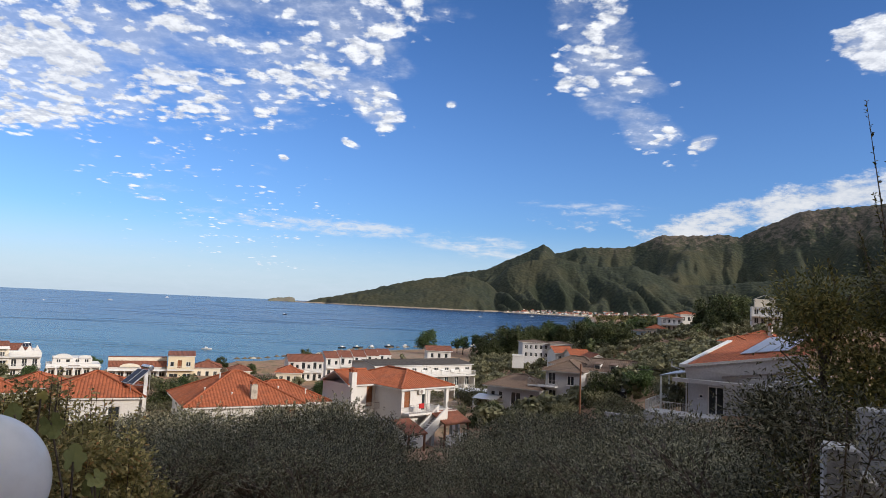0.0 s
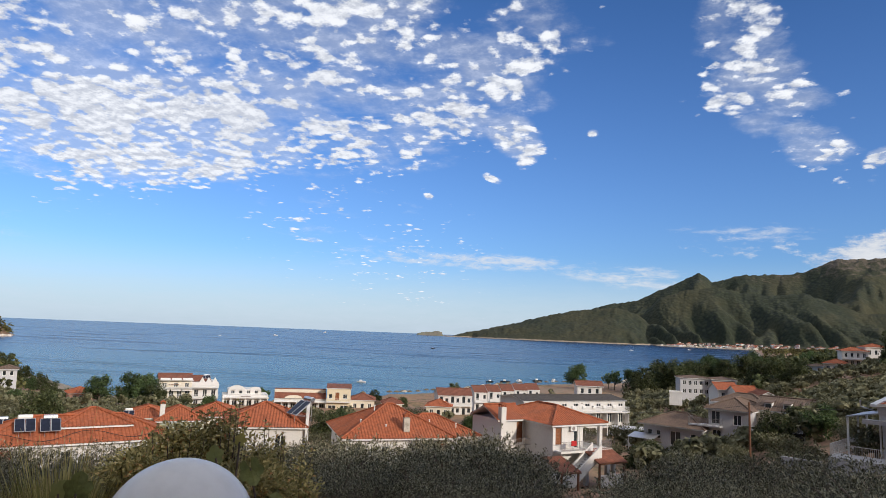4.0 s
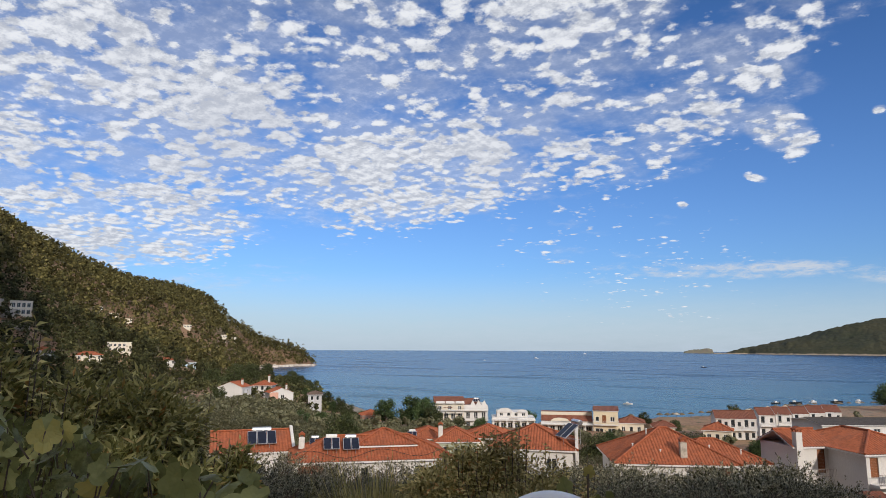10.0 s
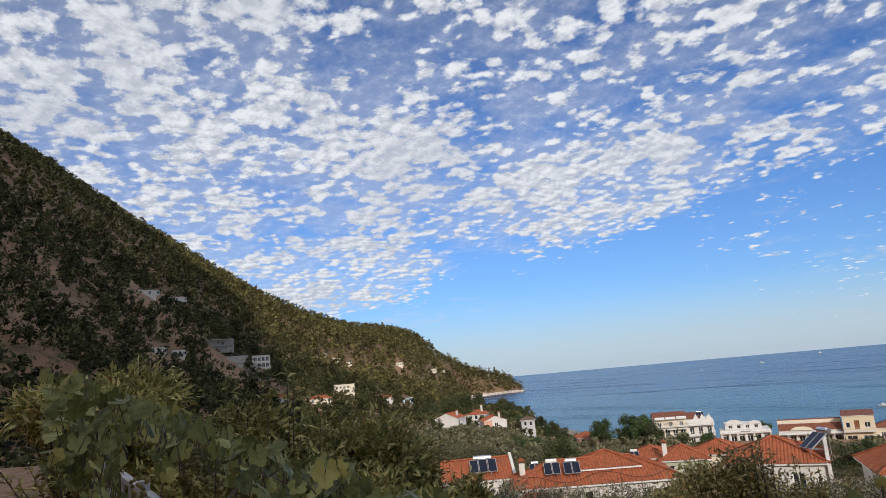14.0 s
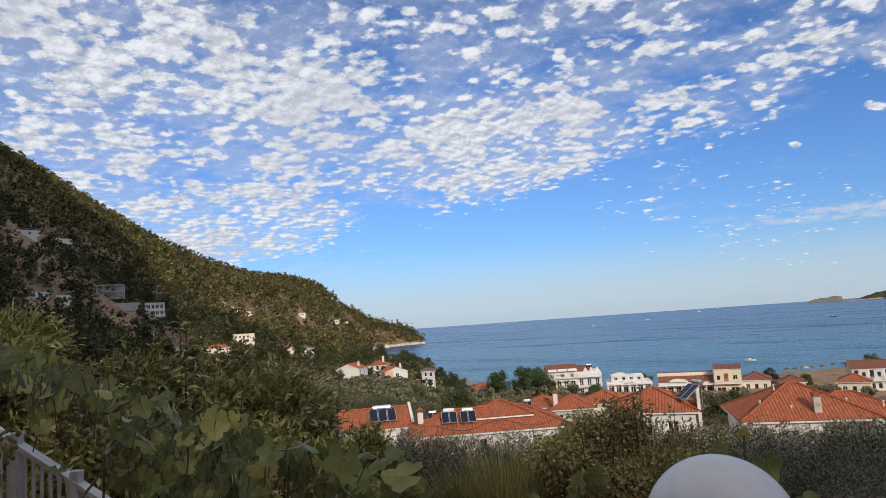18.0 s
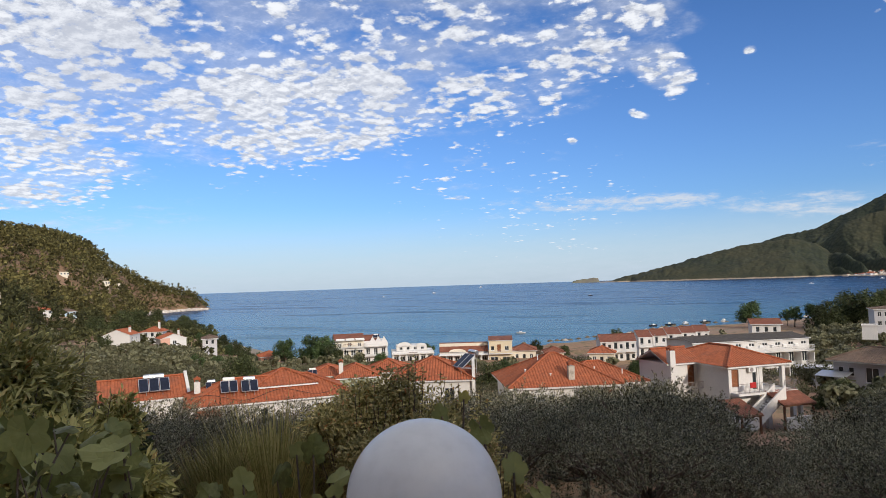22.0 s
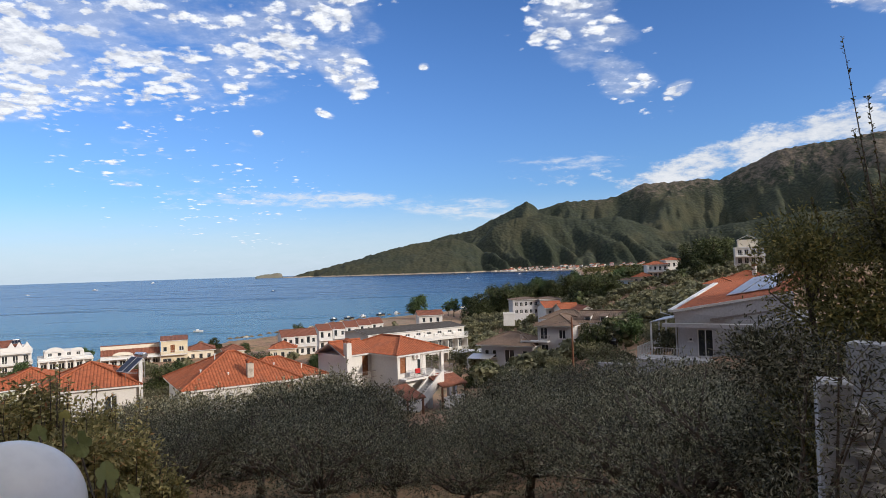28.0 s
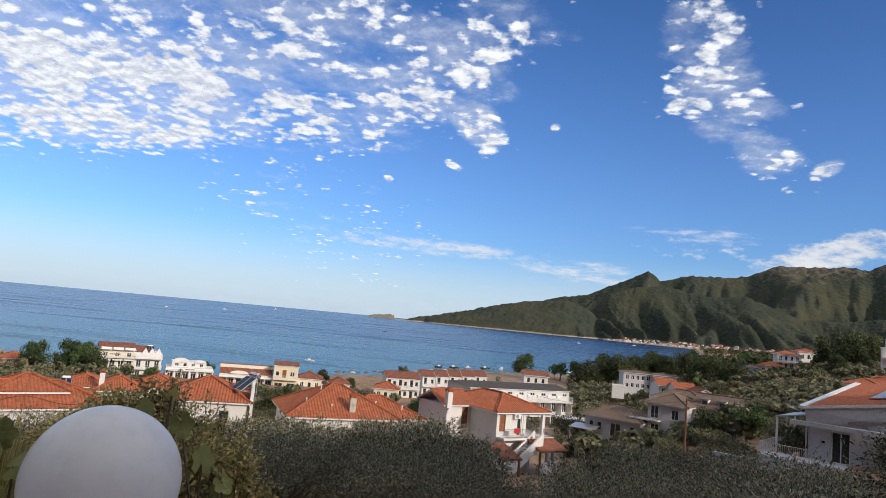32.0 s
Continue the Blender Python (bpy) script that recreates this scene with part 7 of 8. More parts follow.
    v = np.stack([base - sd, base + sd, tip], 1).reshape(-1, 3)
    ob = new("dry_grass", np_mesh("dry_grass", v, np.arange(3 * n).reshape(-1, 3), BROOM))
    tagged(ob, "sparse dry grass on the earth", "grass", kind="stuff")


def right_tree():
    """The tall mixed tree at the neighbour's wall, with long bare sprigs at the top."""
    p = polar(-34.0, 11.5)
    p.z = ground_z(p) - 0.2
    t = thing("tall_olive_tree", Matrix.Translation(p), "tall unkempt olive tree with yellowing leaves beside a wall", "tree")
    rs = random.Random(17)
    top = 25.1 - p.z
    bl = [(0, 0, top * .72, 1.05, 1.05, .95), (-0.6, .2, top * .86, .7, .7, .6), (.9, .1, top * .9, .8, .8, .7), (-.75, -.2, top * .5, .75, .75, .75), (.8, .3, top * .55, 1.0, 1.0, .9), (0, -.3, top * .36, .9, .9, .7), (1.6, .2, top * .78, .8, .8, .8), (1.9, .5, top * .45, .9, .9, .9), (-.5, .3, top * .25, .7, .7, .5), (1.0, -.2, top * .25, .8, .8, .5)]
    g = trunk_geo(bl, top, 0.2, 6, 10)
    part("trunk", g, BARK, t, smooth=True)
    part("crown", crown_mesh("crown", bl, 42000, 0.08, 0.028, DRYLEAF, 51, 0.1, 1.0, 0.3, (1.4, 1.8)), DRYLEAF, t)
    low = [(-1.25, 0, top * .62, .75, .7, .6), (-1.35, .1, top * .42, .8, .7, .6), (-.9, -.5, top * .3, .9, .8, .6), (.3, -.7, top * .45, .9, .7, .6), (.9, -.9, top * .62, .7, .6, .5), (-.3, -.9, top * .6, .5, .4, .4)]
    part("olive_crown", crown_mesh("olive_crown", bl[2:] + low, 46000, 0.088, 0.024, OLIVE, 52, 0.1, 1.0, 0.3, (1.4, 1.8)), OLIVE, t)
    P, D, s = [], [], Geo()
    for b, e in (((-35.6, 4.2), (-34.2, 16.2)), ((-36.2, 5.0), (-35.6, 11.8)), ((-35.8, 3.0), (-34.6, 9.6)), ((-34.4, 3.6), (-33.7, 6.9)), ((-32.2, 2.6), (-31.7, 4.6))):
        b, e = (polar(q, 11.4, EYE + 11.4 * math.tan(radians(w))) - p for q, w in (b, e))
        a, c = Vector(b), Vector(e)
        s.tube([a, c], [0.012, 0.004], 5)
        for i in range(60):
            P.append(tuple(a.lerp(c, 0.15 + .85 * rs.random())))
            D.append((rs.uniform(-1, 1), rs.uniform(-1, 1), rs.uniform(.1, 1)))
    part("sprig", s, BARK, t)
    v, f = leaf_cards(np.array(P), np.array(D), 0.055, 0.03, np.random.RandomState(2), 0, .3)
    part("sprig_leaves", np_mesh("sprig_leaves", v, f, DRYLEAF), DRYLEAF, t)


def wall_branches():
    """Olive branches that hang before the neighbour's wall."""
    t = thing("olive_tree", Matrix.Translation(polar(-30.6, 8.0, 19.0)), "olive tree with branches hanging before a stained wall", "tree", "olive grove")
    rs = random.Random(3)
    bl, g = [], Geo()
    for a, d, el, r in ((-31.4, 7.9, -7.8, .42), (-33.4, 8.0, -6.8, .40), (-35.4, 8.1, -7.6, .36), (-30.6, 7.6, -11, .5), (-31.0, 7.4, -15, .5), (-34.6, 7.8, -11.5, .26), (-36.6, 7.9, -10.0, .34), (-37.5, 8.0, -14.5, .4), (-33.9, 7.7, -17.5, .3), (-29.8, 7.2, -19, .5), (-36.2, 7.6, -18.5, .4)):
        p = polar(a, d, EYE + d * math.tan(radians(el))) - t.matrix_basis.translation
        bl.append((*p, r, r, r * .7))
        m = p * 0.5 + Vector((rs.uniform(-.2, .2), rs.uniform(-.2, .2), .5))
        g.tube([(0, 0, -1.5), m, p], [0.05, 0.022, 0.006], 6, False)
        for _ in range(5):
            e = p + Vector((rs.uniform(-1, 1), rs.uniform(-1, 1), rs.uniform(-.8, .6))) * r
            g.tube([m.lerp(p, .8), e], [0.008, 0.003], 4, False)
    part("trunk", g, BARK, t)
    part("crown", crown_mesh("crown", bl, 3600, 0.075, 0.019, OLIVE, 77, 0.1, 1.0, 0.1, (1.2, 1.5)), OLIVE, t)


def leaf_shape(rs, size):
    """One vine leaf: five lobes, toothed edge, cupped; centre and rim."""
    g = []
    for i in range(25):
        a = -math.pi * 0.9 + i / 24 * math.pi * 1.8
        lobe = 0.72 + 0.28 * abs(math.cos(a * 2.5)) ** 0.7
        r = size * (lobe - 0.05 * (i % 2)) * (1.05 if abs(a) < .5 else 0.9)
        g.append((r * math.sin(a) * 0.98, r * math.cos(a) * 1.0 + size * 0.15, 0.0))
    return g


def vine_leaf(g, p, way, up, size, rs):
    """Adds one leaf to g at p; way: tip direction; up: face normal."""
    way, up = Vector(way).normalized(), Vector(up).normalized()
    s = way.cross(up).normalized()
    up = s.cross(way)
    cup, wave = rs.uniform(-.25, .35), rs.uniform(0, 6.28)
    b = len(g.v)
    g.v.append(tuple(p))
    k = 0
    ring1 = []
    for fr in (0.55, 1.0):
        for x, y, _ in leaf_shape(rs, size):
            x, y = x * fr, y * fr
            r = math.hypot(x, y) / size
            z = cup * r * r * size + 0.05 * size * math.sin(3 * math.atan2(x, y) + wave) * r - abs(x) * 0.18
            g.v.append(tuple(Vector(p) + s * x + way * y + up * z))
    n = 25
    for i in range(n - 1):
        g.f.append((b, b + 1 + i, b + 2 + i))
        g.f.append((b + 1 + i, b + 1 + n + i, b + 2 + n + i, b + 2 + i))


def vines():
    rs = random.Random(21)
    t = thing("grape_vine", Matrix(), "grape vine with large lobed leaves over a white fence", "vine")
    g, stems = Geo(), Geo()

    def leaves(geo, n, a0, a1, e_lo, e_hi, d0, d1, s0, s1):
        for _ in range(n):
            a = rs.uniform(a0, a1)
            f = (a - a0) / (a1 - a0)
            hi = e_hi[0] + (e_hi[1] - e_hi[0]) * f
            e = rs.uniform(e_lo, hi)
            if 72 < a < 79.5 and e < -6.0 + (a - 72.2) * 0.77 and rs.random() < 0.96:
                continue
            d = rs.uniform(d0, d1)
            p = polar(a, d, EYE + d * math.tan(radians(e)))
            w = Vector((rs.uniform(-.7, .7), rs.uniform(-.5, .5), -0.8 + rs.uniform(-.3, .9)))
            n_ = -p + Vector((0, 0, EYE))
            n_ = n_.normalized() + Vector((rs.uniform(-1.5, 1.5), rs.uniform(-1.5, 1.5), rs.uniform(-.3, 1.9)))
            vine_leaf(geo, p, w, n_, rs.uniform(s0, s1), rs)
            stems.tube([p, p + Vector((rs.uniform(-.04, .04), rs.uniform(-.04, .04), -rs.uniform(.05, .14)))], [0.0022, 0.0028], 4, False)
    leaves(g, 620, 62, 82, -13, (-6.5, 2.0), 2.6, 4.4, 0.036, 0.062)
    leaves(g, 260, 74, 84, -5, (-1.0, 3.4), 3.6, 5.5, 0.045, 0.07)
    leaves(g, 130, 50.5, 63, -18, (-10.5, -7.0), 2.0, 2.8, 0.04, 0.07)
    tagged(part("foliage", g, VINE, t), kind="stuff")
    for i in range(5):
        a = rs.uniform(60, 80)
        d = rs.uniform(2.6, 4.0)
        p = polar(a, d, EYE - d * math.tan(radians(11)))
        stems.tube([p, p + Vector((rs.uniform(-.3, .3), rs.uniform(-.3, .3), .2)), p + Vector((rs.uniform(-.5, .5), rs.uniform(-.5, .5), .35))], [0.006, 0.005, 0.002], 6)
    tagged(part("stem", stems, BARK, t), kind="stuff")
    for a, e, d in ((75.4, -4.3, 3.4), (74.5, -2.6, 3.6), (73.4, -5.2, 3.2), (72.0, -6.4, 3.0), (78.6, -4.9, 3.4), (74.2, -3.8, 3.4), (70.6, -7.1, 2.9)):
        c = polar(a, d, EYE + d * math.tan(radians(e)))
        gr = Geo()
        for i in range(34):
            h = rs.random()
            q = 0.036 * (1 - 0.75 * h)
            an = rs.random() * 6.283
            gr.sphere(c + Vector((q * math.cos(an), q * math.sin(an), -0.13 * h)), 0.0095, 7, 5)
        tagged(part("hanging_fruit", gr, GRAPE, t, "pale ripening fruit", True), kind="stuff")
    # the leaves beside the lamp
    t = thing("grape_vine", Matrix(), "young vine leaves growing up beside the globe lamp", "vine")
    g, stems = Geo(), Geo()
    spec = [(-0.695, 1.30, 23.720, 0.030, (-.25, 0, 1)), (-0.602, 1.274, 23.712, 0.040, (.45, 0, -1)), (-0.655, 1.32, 23.752, 0.020, (.3, 0, .8)), (-0.515, 1.21, 23.652, 0.042, (.1, 0, 1)), (-0.470, 1.21, 23.625, 0.030, (.5, 0, -.6)), (-0.490, 1.24, 23.60, 0.034, (.2, .2, -1)),
            (-1.010, 1.00, 23.622, 0.034, (-.6, 0, .5)), (-1.000, 1.074, 23.620, 0.040, (-.3, 0, .9)), (-0.925, 1.081, 23.633, 0.044, (.5, 0, .8)), (-0.934, 1.201, 23.650, 0.046, (.1, 0, 1)), (-0.841, 1.137, 23.622, 0.048, (.8, 0, .4)), (-0.992, 1.221, 23.640, 0.032, (.4, 0, .9)), (-0.903, 1.023, 23.600, 0.040, (.2, 0, -.5)), (-0.96, 1.05, 23.590, 0.044, (-.5, 0, .1)), (-0.86, 1.10, 23.585, 0.046, (.2, 0, -.3)), (-1.06, 1.06, 23.600, 0.040, (-.7, 0, -.1))]
    for x, y, z, s, w in spec:
        p = Vector((x, y, z))
        vine_leaf(g, p, w, -p + Vector((rs.uniform(-.7, .7), 0, EYE + rs.uniform(-.2, .9))), s * 0.74, rs)
        q = p + Vector((rs.uniform(-.05, .05), 0.03, -0.28))
        stems.tube([p, p.lerp(q, .5) + Vector((.01, 0, 0)), q], [0.002, 0.0025, 0.003], 5, False)
    tagged(part("foliage", g, VINE, t), kind="stuff")
    tagged(part("stem", stems, BARK, t), kind="stuff")


GLOBE = (-0.619, 1.074, 23.638)


def garden():
    # globe lamp on its post
    t = thing("globe_lamp", Matrix.Translation(GLOBE), "white opal globe lamp on a short post", "lamp")
    g = Geo()
    g.sphere((0, 0, 0), 0.125, 64, 40)
    part("globe", g, OPAL, t, smooth=True)
    g = Geo()
    g.tube([(0, 0, -0.17), (0, 0, -0.135), (0, 0, -0.118)], [0.062, 0.066, 0.05], 24)
    g.tube([(0, 0, -1.0), (0, 0, -0.17)], 0.03, 16)
    g.tube([(0, 0, -1.04), (0, 0, -1.0)], 0.09, 20)
    part("post", g, RAIL, t)
    # low wall that carries the lamp, under the eye
    w = Geo()
    w.box(-9, 0.91, 20.6, 3.2, 1.23, GLOBE[2] - 1.04, 0.02)
    tagged(part("parapet_wall", w, PLASTER), "low white garden parapet that carries the lamp", "wall")
    # white fence on the left
    a, b = polar(71.4, 4.15, EYE - 0.83), polar(80.4, 4.95, EYE - 0.28)
    f = thing("fence", Matrix(), "white wooden picket fence overgrown by vine", "fence")
    n = 19
    way = (b - a).normalized()
    sd = Vector((-way.y, way.x, 0)).normalized()
    bar = None
    for i in range(n):
        p = a.lerp(b, i / (n - 1))
        g = Geo()
        if i % 7 == 5:
            g.box(-0.03, -0.025, -1.2, 0.03, 0.025, 0.04, 0.006)
            ob = part("post", g, WHITEP, f)
        else:
            if bar is None:
                g.box(-0.010, -0.006, -1.0, 0.010, 0.006, -0.02, 0.002)
                bar = g.mesh("picket")
            ob = part("picket", bar, WHITEP, f)
        ob.matrix_basis = Matrix.Translation(p) @ Matrix.Rotation(math.atan2(way.y, way.x), 4, "Z")
    for z in (-0.04, -0.85):
        g = Geo()
        g.prism([a + sd * .03 + Vector((0, 0, z)), b + sd * .03 + Vector((0, 0, z)), b - sd * .03 + Vector((0, 0, z)), a - sd * .03 + Vector((0, 0, z))], (0, 0, 0.03))
        part("rail", g, WHITEP, f)
    # the neighbour's wall on the right, with a pillar and loose capping stones
    t = thing("garden_wall", Matrix(), "weathered white garden wall with a pillar and broken steps", "wall")
    m = place(-34.2, 9.3, 0, -20)
    t.matrix_basis = m
    g = Geo()
    g.box(-0.1, 0, 17.0, 3.2, 0.3, 23.0, 0.02)
    part("wall", g, OLDWALL, t)
    inv = m.inverted()
    g, g2 = Geo(), Geo()
    g.box(-0.19, -0.2, 16.5, 0.17, 0.2, 22.66, 0.03)
    part("pillar", g, OLDWALL, t).matrix_basis = inv @ place(-32.9, 8.6, 0, 8)
    g2.box(0.17, -0.1, 16.5, 0.36, 0.6, 22.3, 0.02)
    part("wall_end", g2, OLDWALL, t).matrix_basis = inv @ place(-32.9, 8.6, 0, 8)
    rs = random.Random(4)
    for i in range(6):
        g = Geo()
        bm = bmesh.new()
        bmesh.ops.create_cube(bm, size=1, matrix=Matrix.LocRotScale((0, 0, 0), Euler((rs.uniform(-.1, .1), rs.uniform(-.2, .2), rs.uniform(-.5, .5))), (0.22, 0.26, 0.11)))
        bmesh.ops.bevel(bm, geom=bm.edges[:], offset=0.025, segments=2, affect="EDGES")
        for v in bm.verts:
            v.co += Vector((rs.uniform(-.012, .012), rs.uniform(-.012, .012), rs.uniform(-.012, .012)))
        g.bm(bm)
        part("step_stone", g, PALESTONE, t).matrix_basis = inv @ place(-34.2 - i * 0.22, 8.5, 22.3 - i * 0.2)
    for x, z in ((0.5, 23.06), (0.75, 23.07)):
        g = Geo()
        g.sphere((x, 0.15, z), 0.1, 10, 7, (1.3, 1, .7))
        part("loose_stone", g, PALESTONE, t, smooth=True)


def opal_mat():
    """Milky glass: light enters, spreads inside and leaves all over."""
    m = bpy.data.materials.new("opal_glass")
    m.use_nodes = True
    n = Nodes(m.node_tree)
    dust = n.noise(n.add("ShaderNodeTexCoord").outputs["Object"], 30.0, 6.0, 0.6)
    col = n.mix(n.step(dust, 0.35, 0.75), (0.90, 0.90, 0.91), (0.84, 0.84, 0.85))
    a = n.add("ShaderNodeBsdfPrincipled", {"Base Color": col, "Roughness": 0.14, "Specular IOR Level": 0.5}).outputs[0]
    b = n.add("ShaderNodeBsdfTranslucent", {"Color": col}).outputs[0]
    n.add("ShaderNodeOutputMaterial", {0: n.add("ShaderNodeMixShader", {0: 0.45, 1: a, 2: b}).outputs[0]})
    return m


OPAL = opal_mat()
WHITEP = mat("white_fence_paint", (0.55, 0.55, 0.56), 0.55, 0.12, 9.0, bump=0.1)
OLDWALL = mat("stained_white_wall", (0.40, 0.40, 0.41), 0.92, 0.22, 4.0, 1.1, 0.4, 14.0, streaks=0.55)
PALESTONE = mat("pale_marble_block", (0.42, 0.40, 0.37), 0.85, 0.15, 5.0, 1.0, 0.4)


olives()
woods()
shore_trees()
fruit_shrubs()
right_tree()
wall_branches()
vines()
garden()

# ---------- small things by the shore and the road ----------
def beach():
    rs = random.Random(31)
    pats = []
    for i, m in enumerate((STRAW, mat("faded_parasol_cloth", (0.45, 0.40, 0.33), 0.9, 0.15, 4.0))):
        t = thing("beach_umbrella", Matrix(), ("thatched" if i == 0 else "pale cloth") + " beach umbrella standing in the sand", "umbrella", "beach umbrellas")
        g = Geo()
        g.tube([(0, 0, -0.3), (0, 0, 2.35)], 0.035, 6)
        part("pole", g, TIMBER, t)
        g = Geo()
        n = 10
        for r0, z0, r1, z1 in ((0.02, 2.55, 0.75, 2.25), (0.75, 2.25, 1.35, 1.92), (1.35, 1.92, 1.38, 1.78)):
            for k in range(n):
                a, b = 2 * math.pi * k / n, 2 * math.pi * (k + 1) / n
                g.face((r0 * math.cos(a), r0 * math.sin(a), z0), (r1 * math.cos(a), r1 * math.sin(a), z1), (r1 * math.cos(b), r1 * math.sin(b), z1), (r0 * math.cos(b), r0 * math.sin(b), z0))
        part("canopy", g, m, t)
        pats.append(t)
    for i in range(90):
        d = rs.uniform(232, 420)
        a = float(lerp_table(d, SHORE_R)) - rs.choice((5, 8.5, 12)) / (d * 0.01745) * rs.uniform(.9, 1.1)
        if a > 20:
            continue
        put(pats[0 if rs.random() < .75 else 1], a, d, 0.8)
    for t in pats:
        drop(t)

    def boat(az, d, s, turn, white=True):
        t = thing("boat", polarm(az, d, turn, s), "small " + ("white" if white else "dark") + " boat on the water", "boat", "boats in the bay")
        g = Geo()
        prof = [(-2.4, 0.75), (-1.0, 0.9), (0.8, 0.8), (2.0, 0.4), (2.7, 0.02)]
        for (x0, w0), (x1, w1) in zip(prof, prof[1:]):
            for sg in (1, -1):
                q = [(x0, sg * w0, 0.55 + .1 * (x0 > 0)), (x1, sg * w1, 0.55 + .16 * (x1 > 0)), (x1, sg * w1 * .55, -0.15), (x0, sg * w0 * .6, -0.15)]
                g.face(*(q if sg > 0 else q[::-1]))
            g.face((x0, w0, .5), (x0, -w0, .5), (x1, -w1, .5), (x1, w1, .5))
        g.face((-2.4, .75, .55), (-2.4, -.75, .55), (-2.4, -.45, -.15), (-2.4, .45, -.15))
        part("hull", g, CARWHITE if white else CARPAINT, t)
        g = Geo()
        g.prism([(-0.9, -.5, .5), (0.6, -.5, .5), (0.3, -.5, 1.25), (-0.9, -.5, 1.3)], (0, 1.0, 0))
        part("cabin", g, PVC, t)

    def polarm(az, d, turn, s):
        return Matrix.Translation(polar(az, d, 0.05)) @ Matrix.Rotation(radians(turn), 4, "Z") @ Matrix.Scale(s, 4)
    for a, d, s, tn, w in ((26.6, 1500, 2.2, 0, True), (31.0, 1250, 1.0, 40, True), (13.2, 900, 1.2, 0, False), (22.5, 2600, 3.5, 80, True), (8.2, 330, .9, 50, False), (6.9, 335, 1.0, 10, False), (5.7, 345, .9, 60, True), (4.2, 352, 1.0, 20, False), (2.8, 362, .9, 70, True), (19.2, 300, .8, 10, True),
                           (-3.5, 1400, 1.6, 0, True), (-8.0, 1900, 2.0, 20, True), (11, 290, .6, 0, False)):
        boat(a, d, s, tn, w)
    # pale rocks and a mole under the wooded cape
    t = thing("shore_rocks", Matrix(), "pale boulders and a low mole under the cape", "rocks", kind="stuff")
    g = Geo()
    for i in range(230):
        u = rs.random()
        a = 50.6 - 5.0 * u + rs.uniform(-.25, .25)
        d = (770 + 110 * u if u < 0.75 else 845 + 50 * (u - .75)) + rs.uniform(-6, 6)
        r = rs.uniform(1.0, 3.4)
        bm = bmesh.new()
        bmesh.ops.create_icosphere(bm, subdivisions=1, radius=r, matrix=Matrix.Translation(polar(a, d, 0.3)) @ Matrix.Diagonal((1.3, 1, .7, 1)))
        for v in bm.verts:
            v.co += Vector((rs.uniform(-.3, .3) * r, rs.uniform(-.3, .3) * r, rs.uniform(-.25, .25) * r))
        g.bm(bm)
    part("boulders", g, ROCK, t)


def car(az, d, turn, z=None, paint=None, label="dark parked car beside the hotel"):
    p = polar(az, d)
    p.z = (ground_z(p) if z is None else z) + 0.02
    t = thing("car", Matrix.Translation(p) @ Matrix.Rotation(radians(turn), 4, "Z"), label, "car", "parked cars")
    g = Geo()
    side = [(-2.05, .35), (2.05, .35), (2.1, .75), (1.95, .9), (1.0, .98), (.35, 1.42), (-1.2, 1.44), (-1.85, 1.0), (-2.1, .9)]
    g.prism([(x, -.84, z_) for x, z_ in side], (0, 1.68, 0))
    b = part("body", g, paint or CARPAINT, t)
    for sy in (-.846, .826):
        k = Geo()
        k.prism([(.85, sy, .98), (.32, sy, 1.36), (-1.1, sy, 1.37), (-1.6, sy, 1.0)], (0, .02, 0))
        part("side_window", k, PANE, b)
    k = Geo()
    k.prism([(1.02, -.7, 1.0), (1.02, .7, 1.0), (.42, .65, 1.4), (.42, -.65, 1.4)], (.02, 0, .02))
    part("windscreen", k, PANE, b)
    for x in (-1.3, 1.3):
        for y in (-.86, .68):
            k = Geo()
            k.tube([(x, y, .32), (x, y + .18, .32)], .32, 16)
            w = part("wheel", k, RUBBER, t)
            k = Geo()
            k.tube([(x, y - .01, .32), (x, y + .19, .32)], .19, 12)
            part("rim", k, ALU, w)


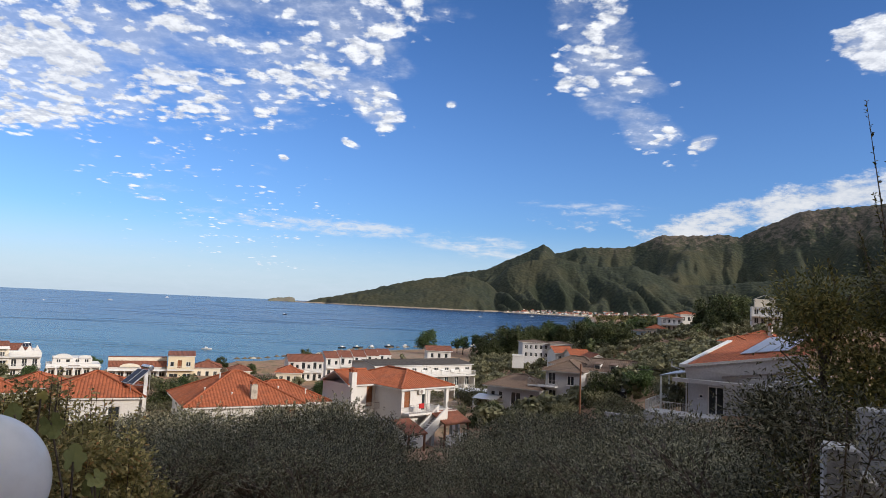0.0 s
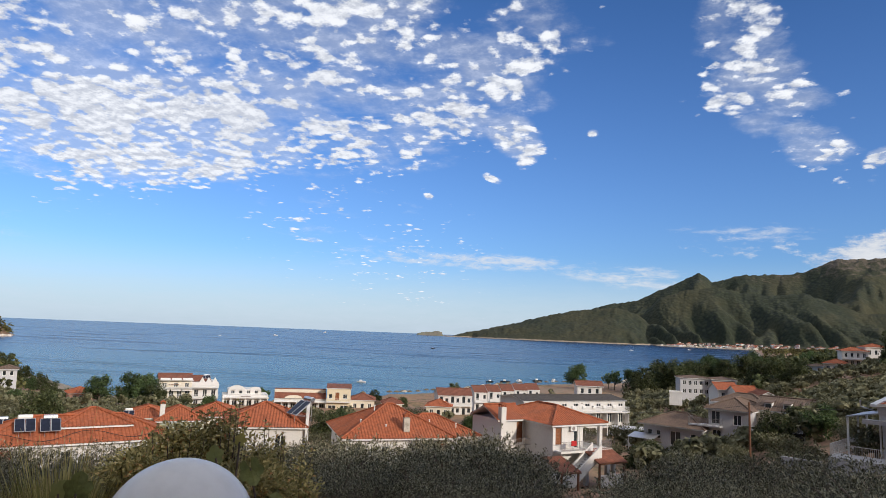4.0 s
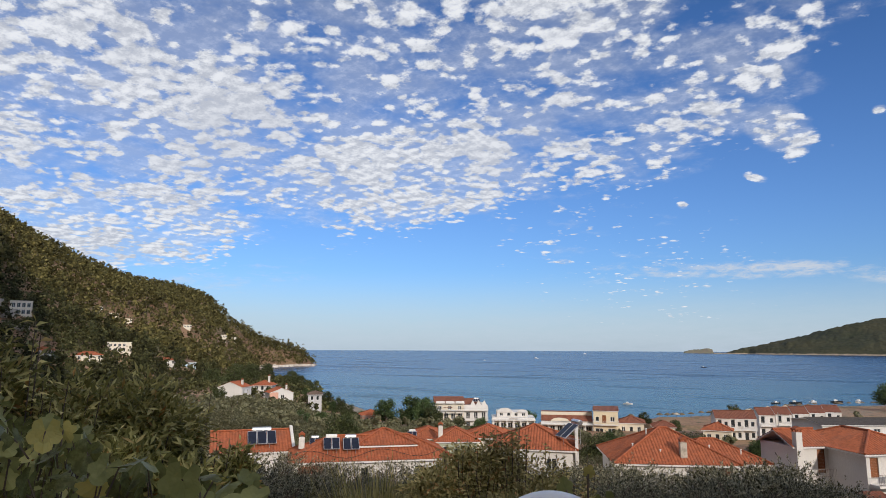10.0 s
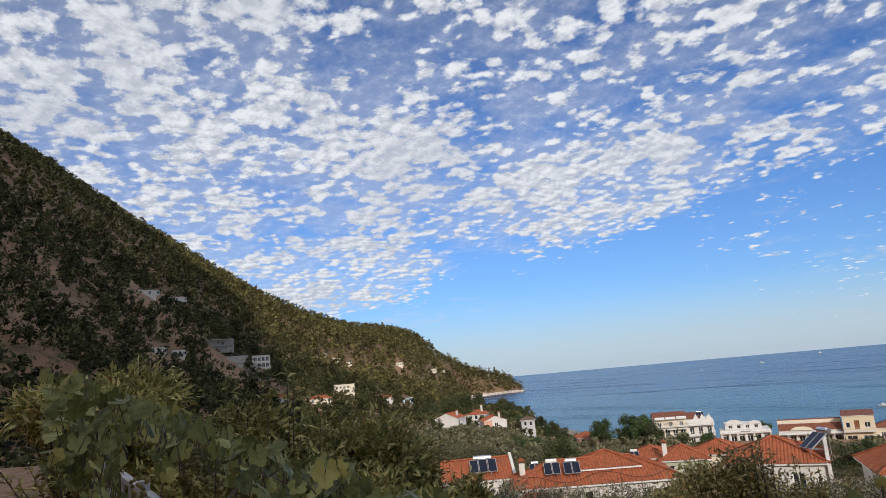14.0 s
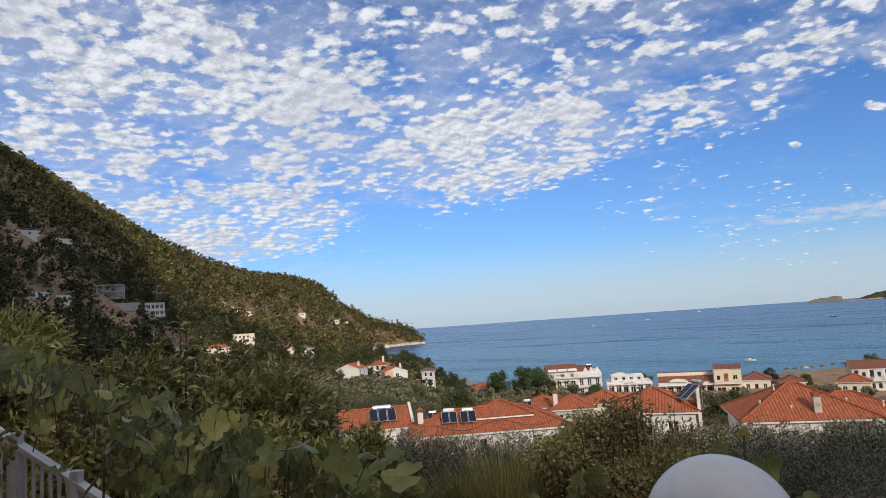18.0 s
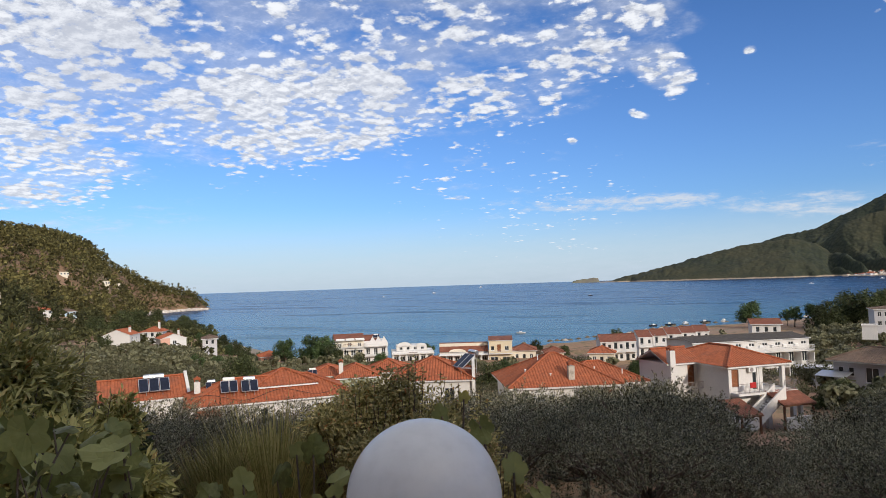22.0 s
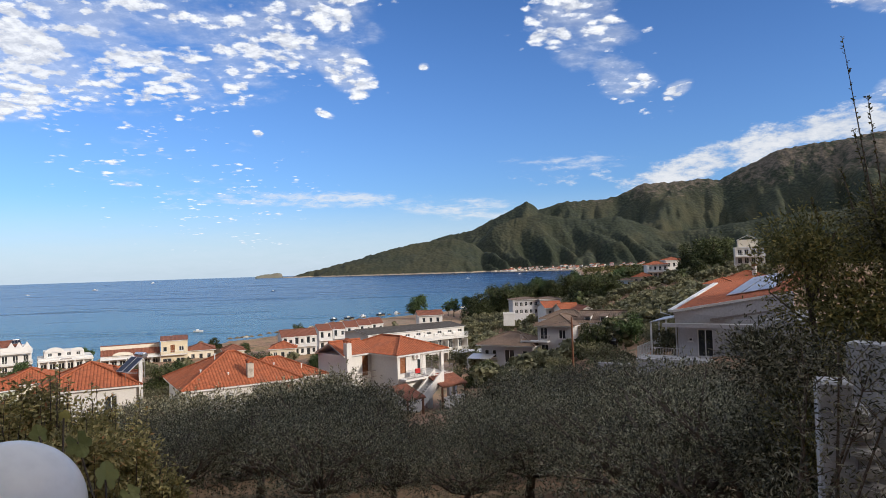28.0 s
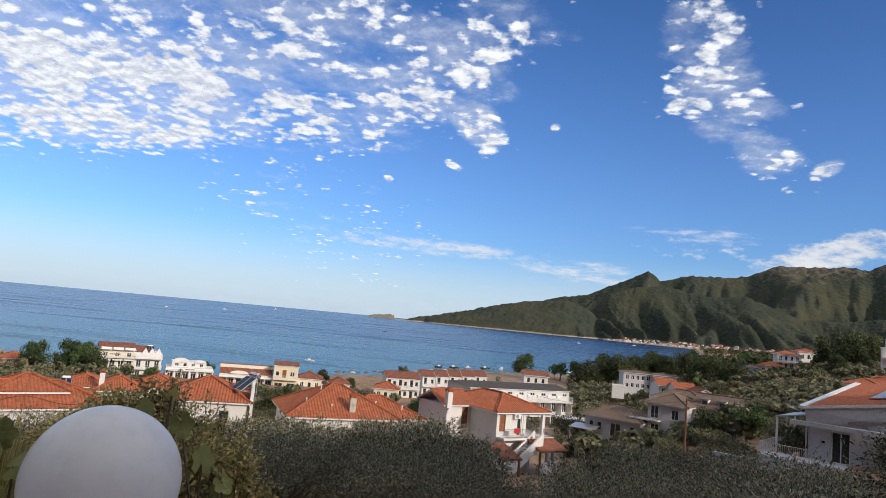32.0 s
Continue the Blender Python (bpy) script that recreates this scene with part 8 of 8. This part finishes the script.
def road_things():
    for a, d, tn, m in ((-15.0, 88, 60, None), (-15.7, 90, 65, None), (-16.4, 92, 58, None), (-15.3, 96, 62, CARWHITE), (-16.9, 97, 70, None)):
        car(a, d, tn, None, m)
    for a, d, tn in ((-4.0, 118, 30), (-4.9, 116, 35)):
        car(a, d, tn, None, CARWHITE, "white van parked by the hotel terrace")
    # power pole and its wires
    p = polar(-12.4, 72)
    p.z = ground_z(p)
    t = thing("power_pole", Matrix.Translation(p), "brown timber power pole with wires", "pole")
    g = Geo()
    g.tube([(0, 0, -0.5), (0, 0, 6.6)], [0.13, 0.09], 10)
    part("mast", g, TIMBER, t)
    g = Geo()
    for tgt, zz in ((polar(-34, 60, 24.0), 6.4), (polar(2.0, 128, 12.5), 6.3)):
        a = Vector((0, 0, zz))
        b = tgt - p
        g.tube([a.lerp(b, i / 14) - Vector((0, 0, 1.6 * math.sin(math.pi * i / 14))) for i in range(15)], 0.016, 4, False)
    part("wire", g, CABLE, t)
    # mast behind the terraces
    p = polar(8.15, 120)
    p.z = ground_z(p)
    t = thing("power_pole", Matrix.Translation(p), "thin grey pole between the houses", "pole")
    g = Geo()
    g.tube([(0, 0, -0.5), (0, 0, 8.2)], [0.1, 0.06], 8)
    part("mast", g, ALU, t)
    # hotel terrace: pergola frame with cloth
    t = thing("pergola", place(-3.6, 124, 5.6, 10), "grey pergola with tables on the hotel terrace", "pergola")
    for x in (-3, -1, 1, 3):
        for y in (0, 3):
            g = Geo()
            g.box(x - .06, y - .06, -0.8, x + .06, y + .06, 2.4)
            part("post", g, RAIL, t)
    g = Geo()
    g.prism([(-3.2, -.3, 2.4), (3.2, -.3, 2.4), (3.2, 3.3, 2.55), (-3.2, 3.3, 2.55)], (0, 0, .08))
    part("cover", g, PLASTERG, t)


def far_village():
    """The village at the end of the bay: small houses, built once and repeated."""
    rs = random.Random(12)
    pats = []
    for i, (wall, tile) in enumerate(((PLASTER, TILE), (PLASTER2, TILED), (PLASTER2, TILE))):
        pats.append(simple_house(0, 50, 0, 0, 11, 9, 6.0, "hip", 2.4, "small far house with a red roof across the bay", wall, tile, {"f": row_windows(11, 3, 1, 2.4, 1.3) + row_windows(11, 3, 3.8, 5.2, 1.3)}, group="village across the bay", over=0.6))
    n = 0
    while n < 230:
        a = rs.uniform(-27, -5.8)
        d = rs.uniform(2630, 3060) if a < -7 else rs.uniform(2740, 2840)
        z = mountain_z(a, d)
        if z < 1.5 or z > 8 + 75 * rs.random() ** 2:
            continue
        m = Matrix.Translation(polar(a, d, z - .5)) @ Matrix.Rotation(radians(a + rs.uniform(-40, 40)), 4, "Z") @ Matrix.Scale(rs.uniform(.7, 1.25), 4)
        copy_thing(pats[n % 3], m)
        n += 1
    for p in pats:
        drop(p)


beach()
road_things()
far_village()
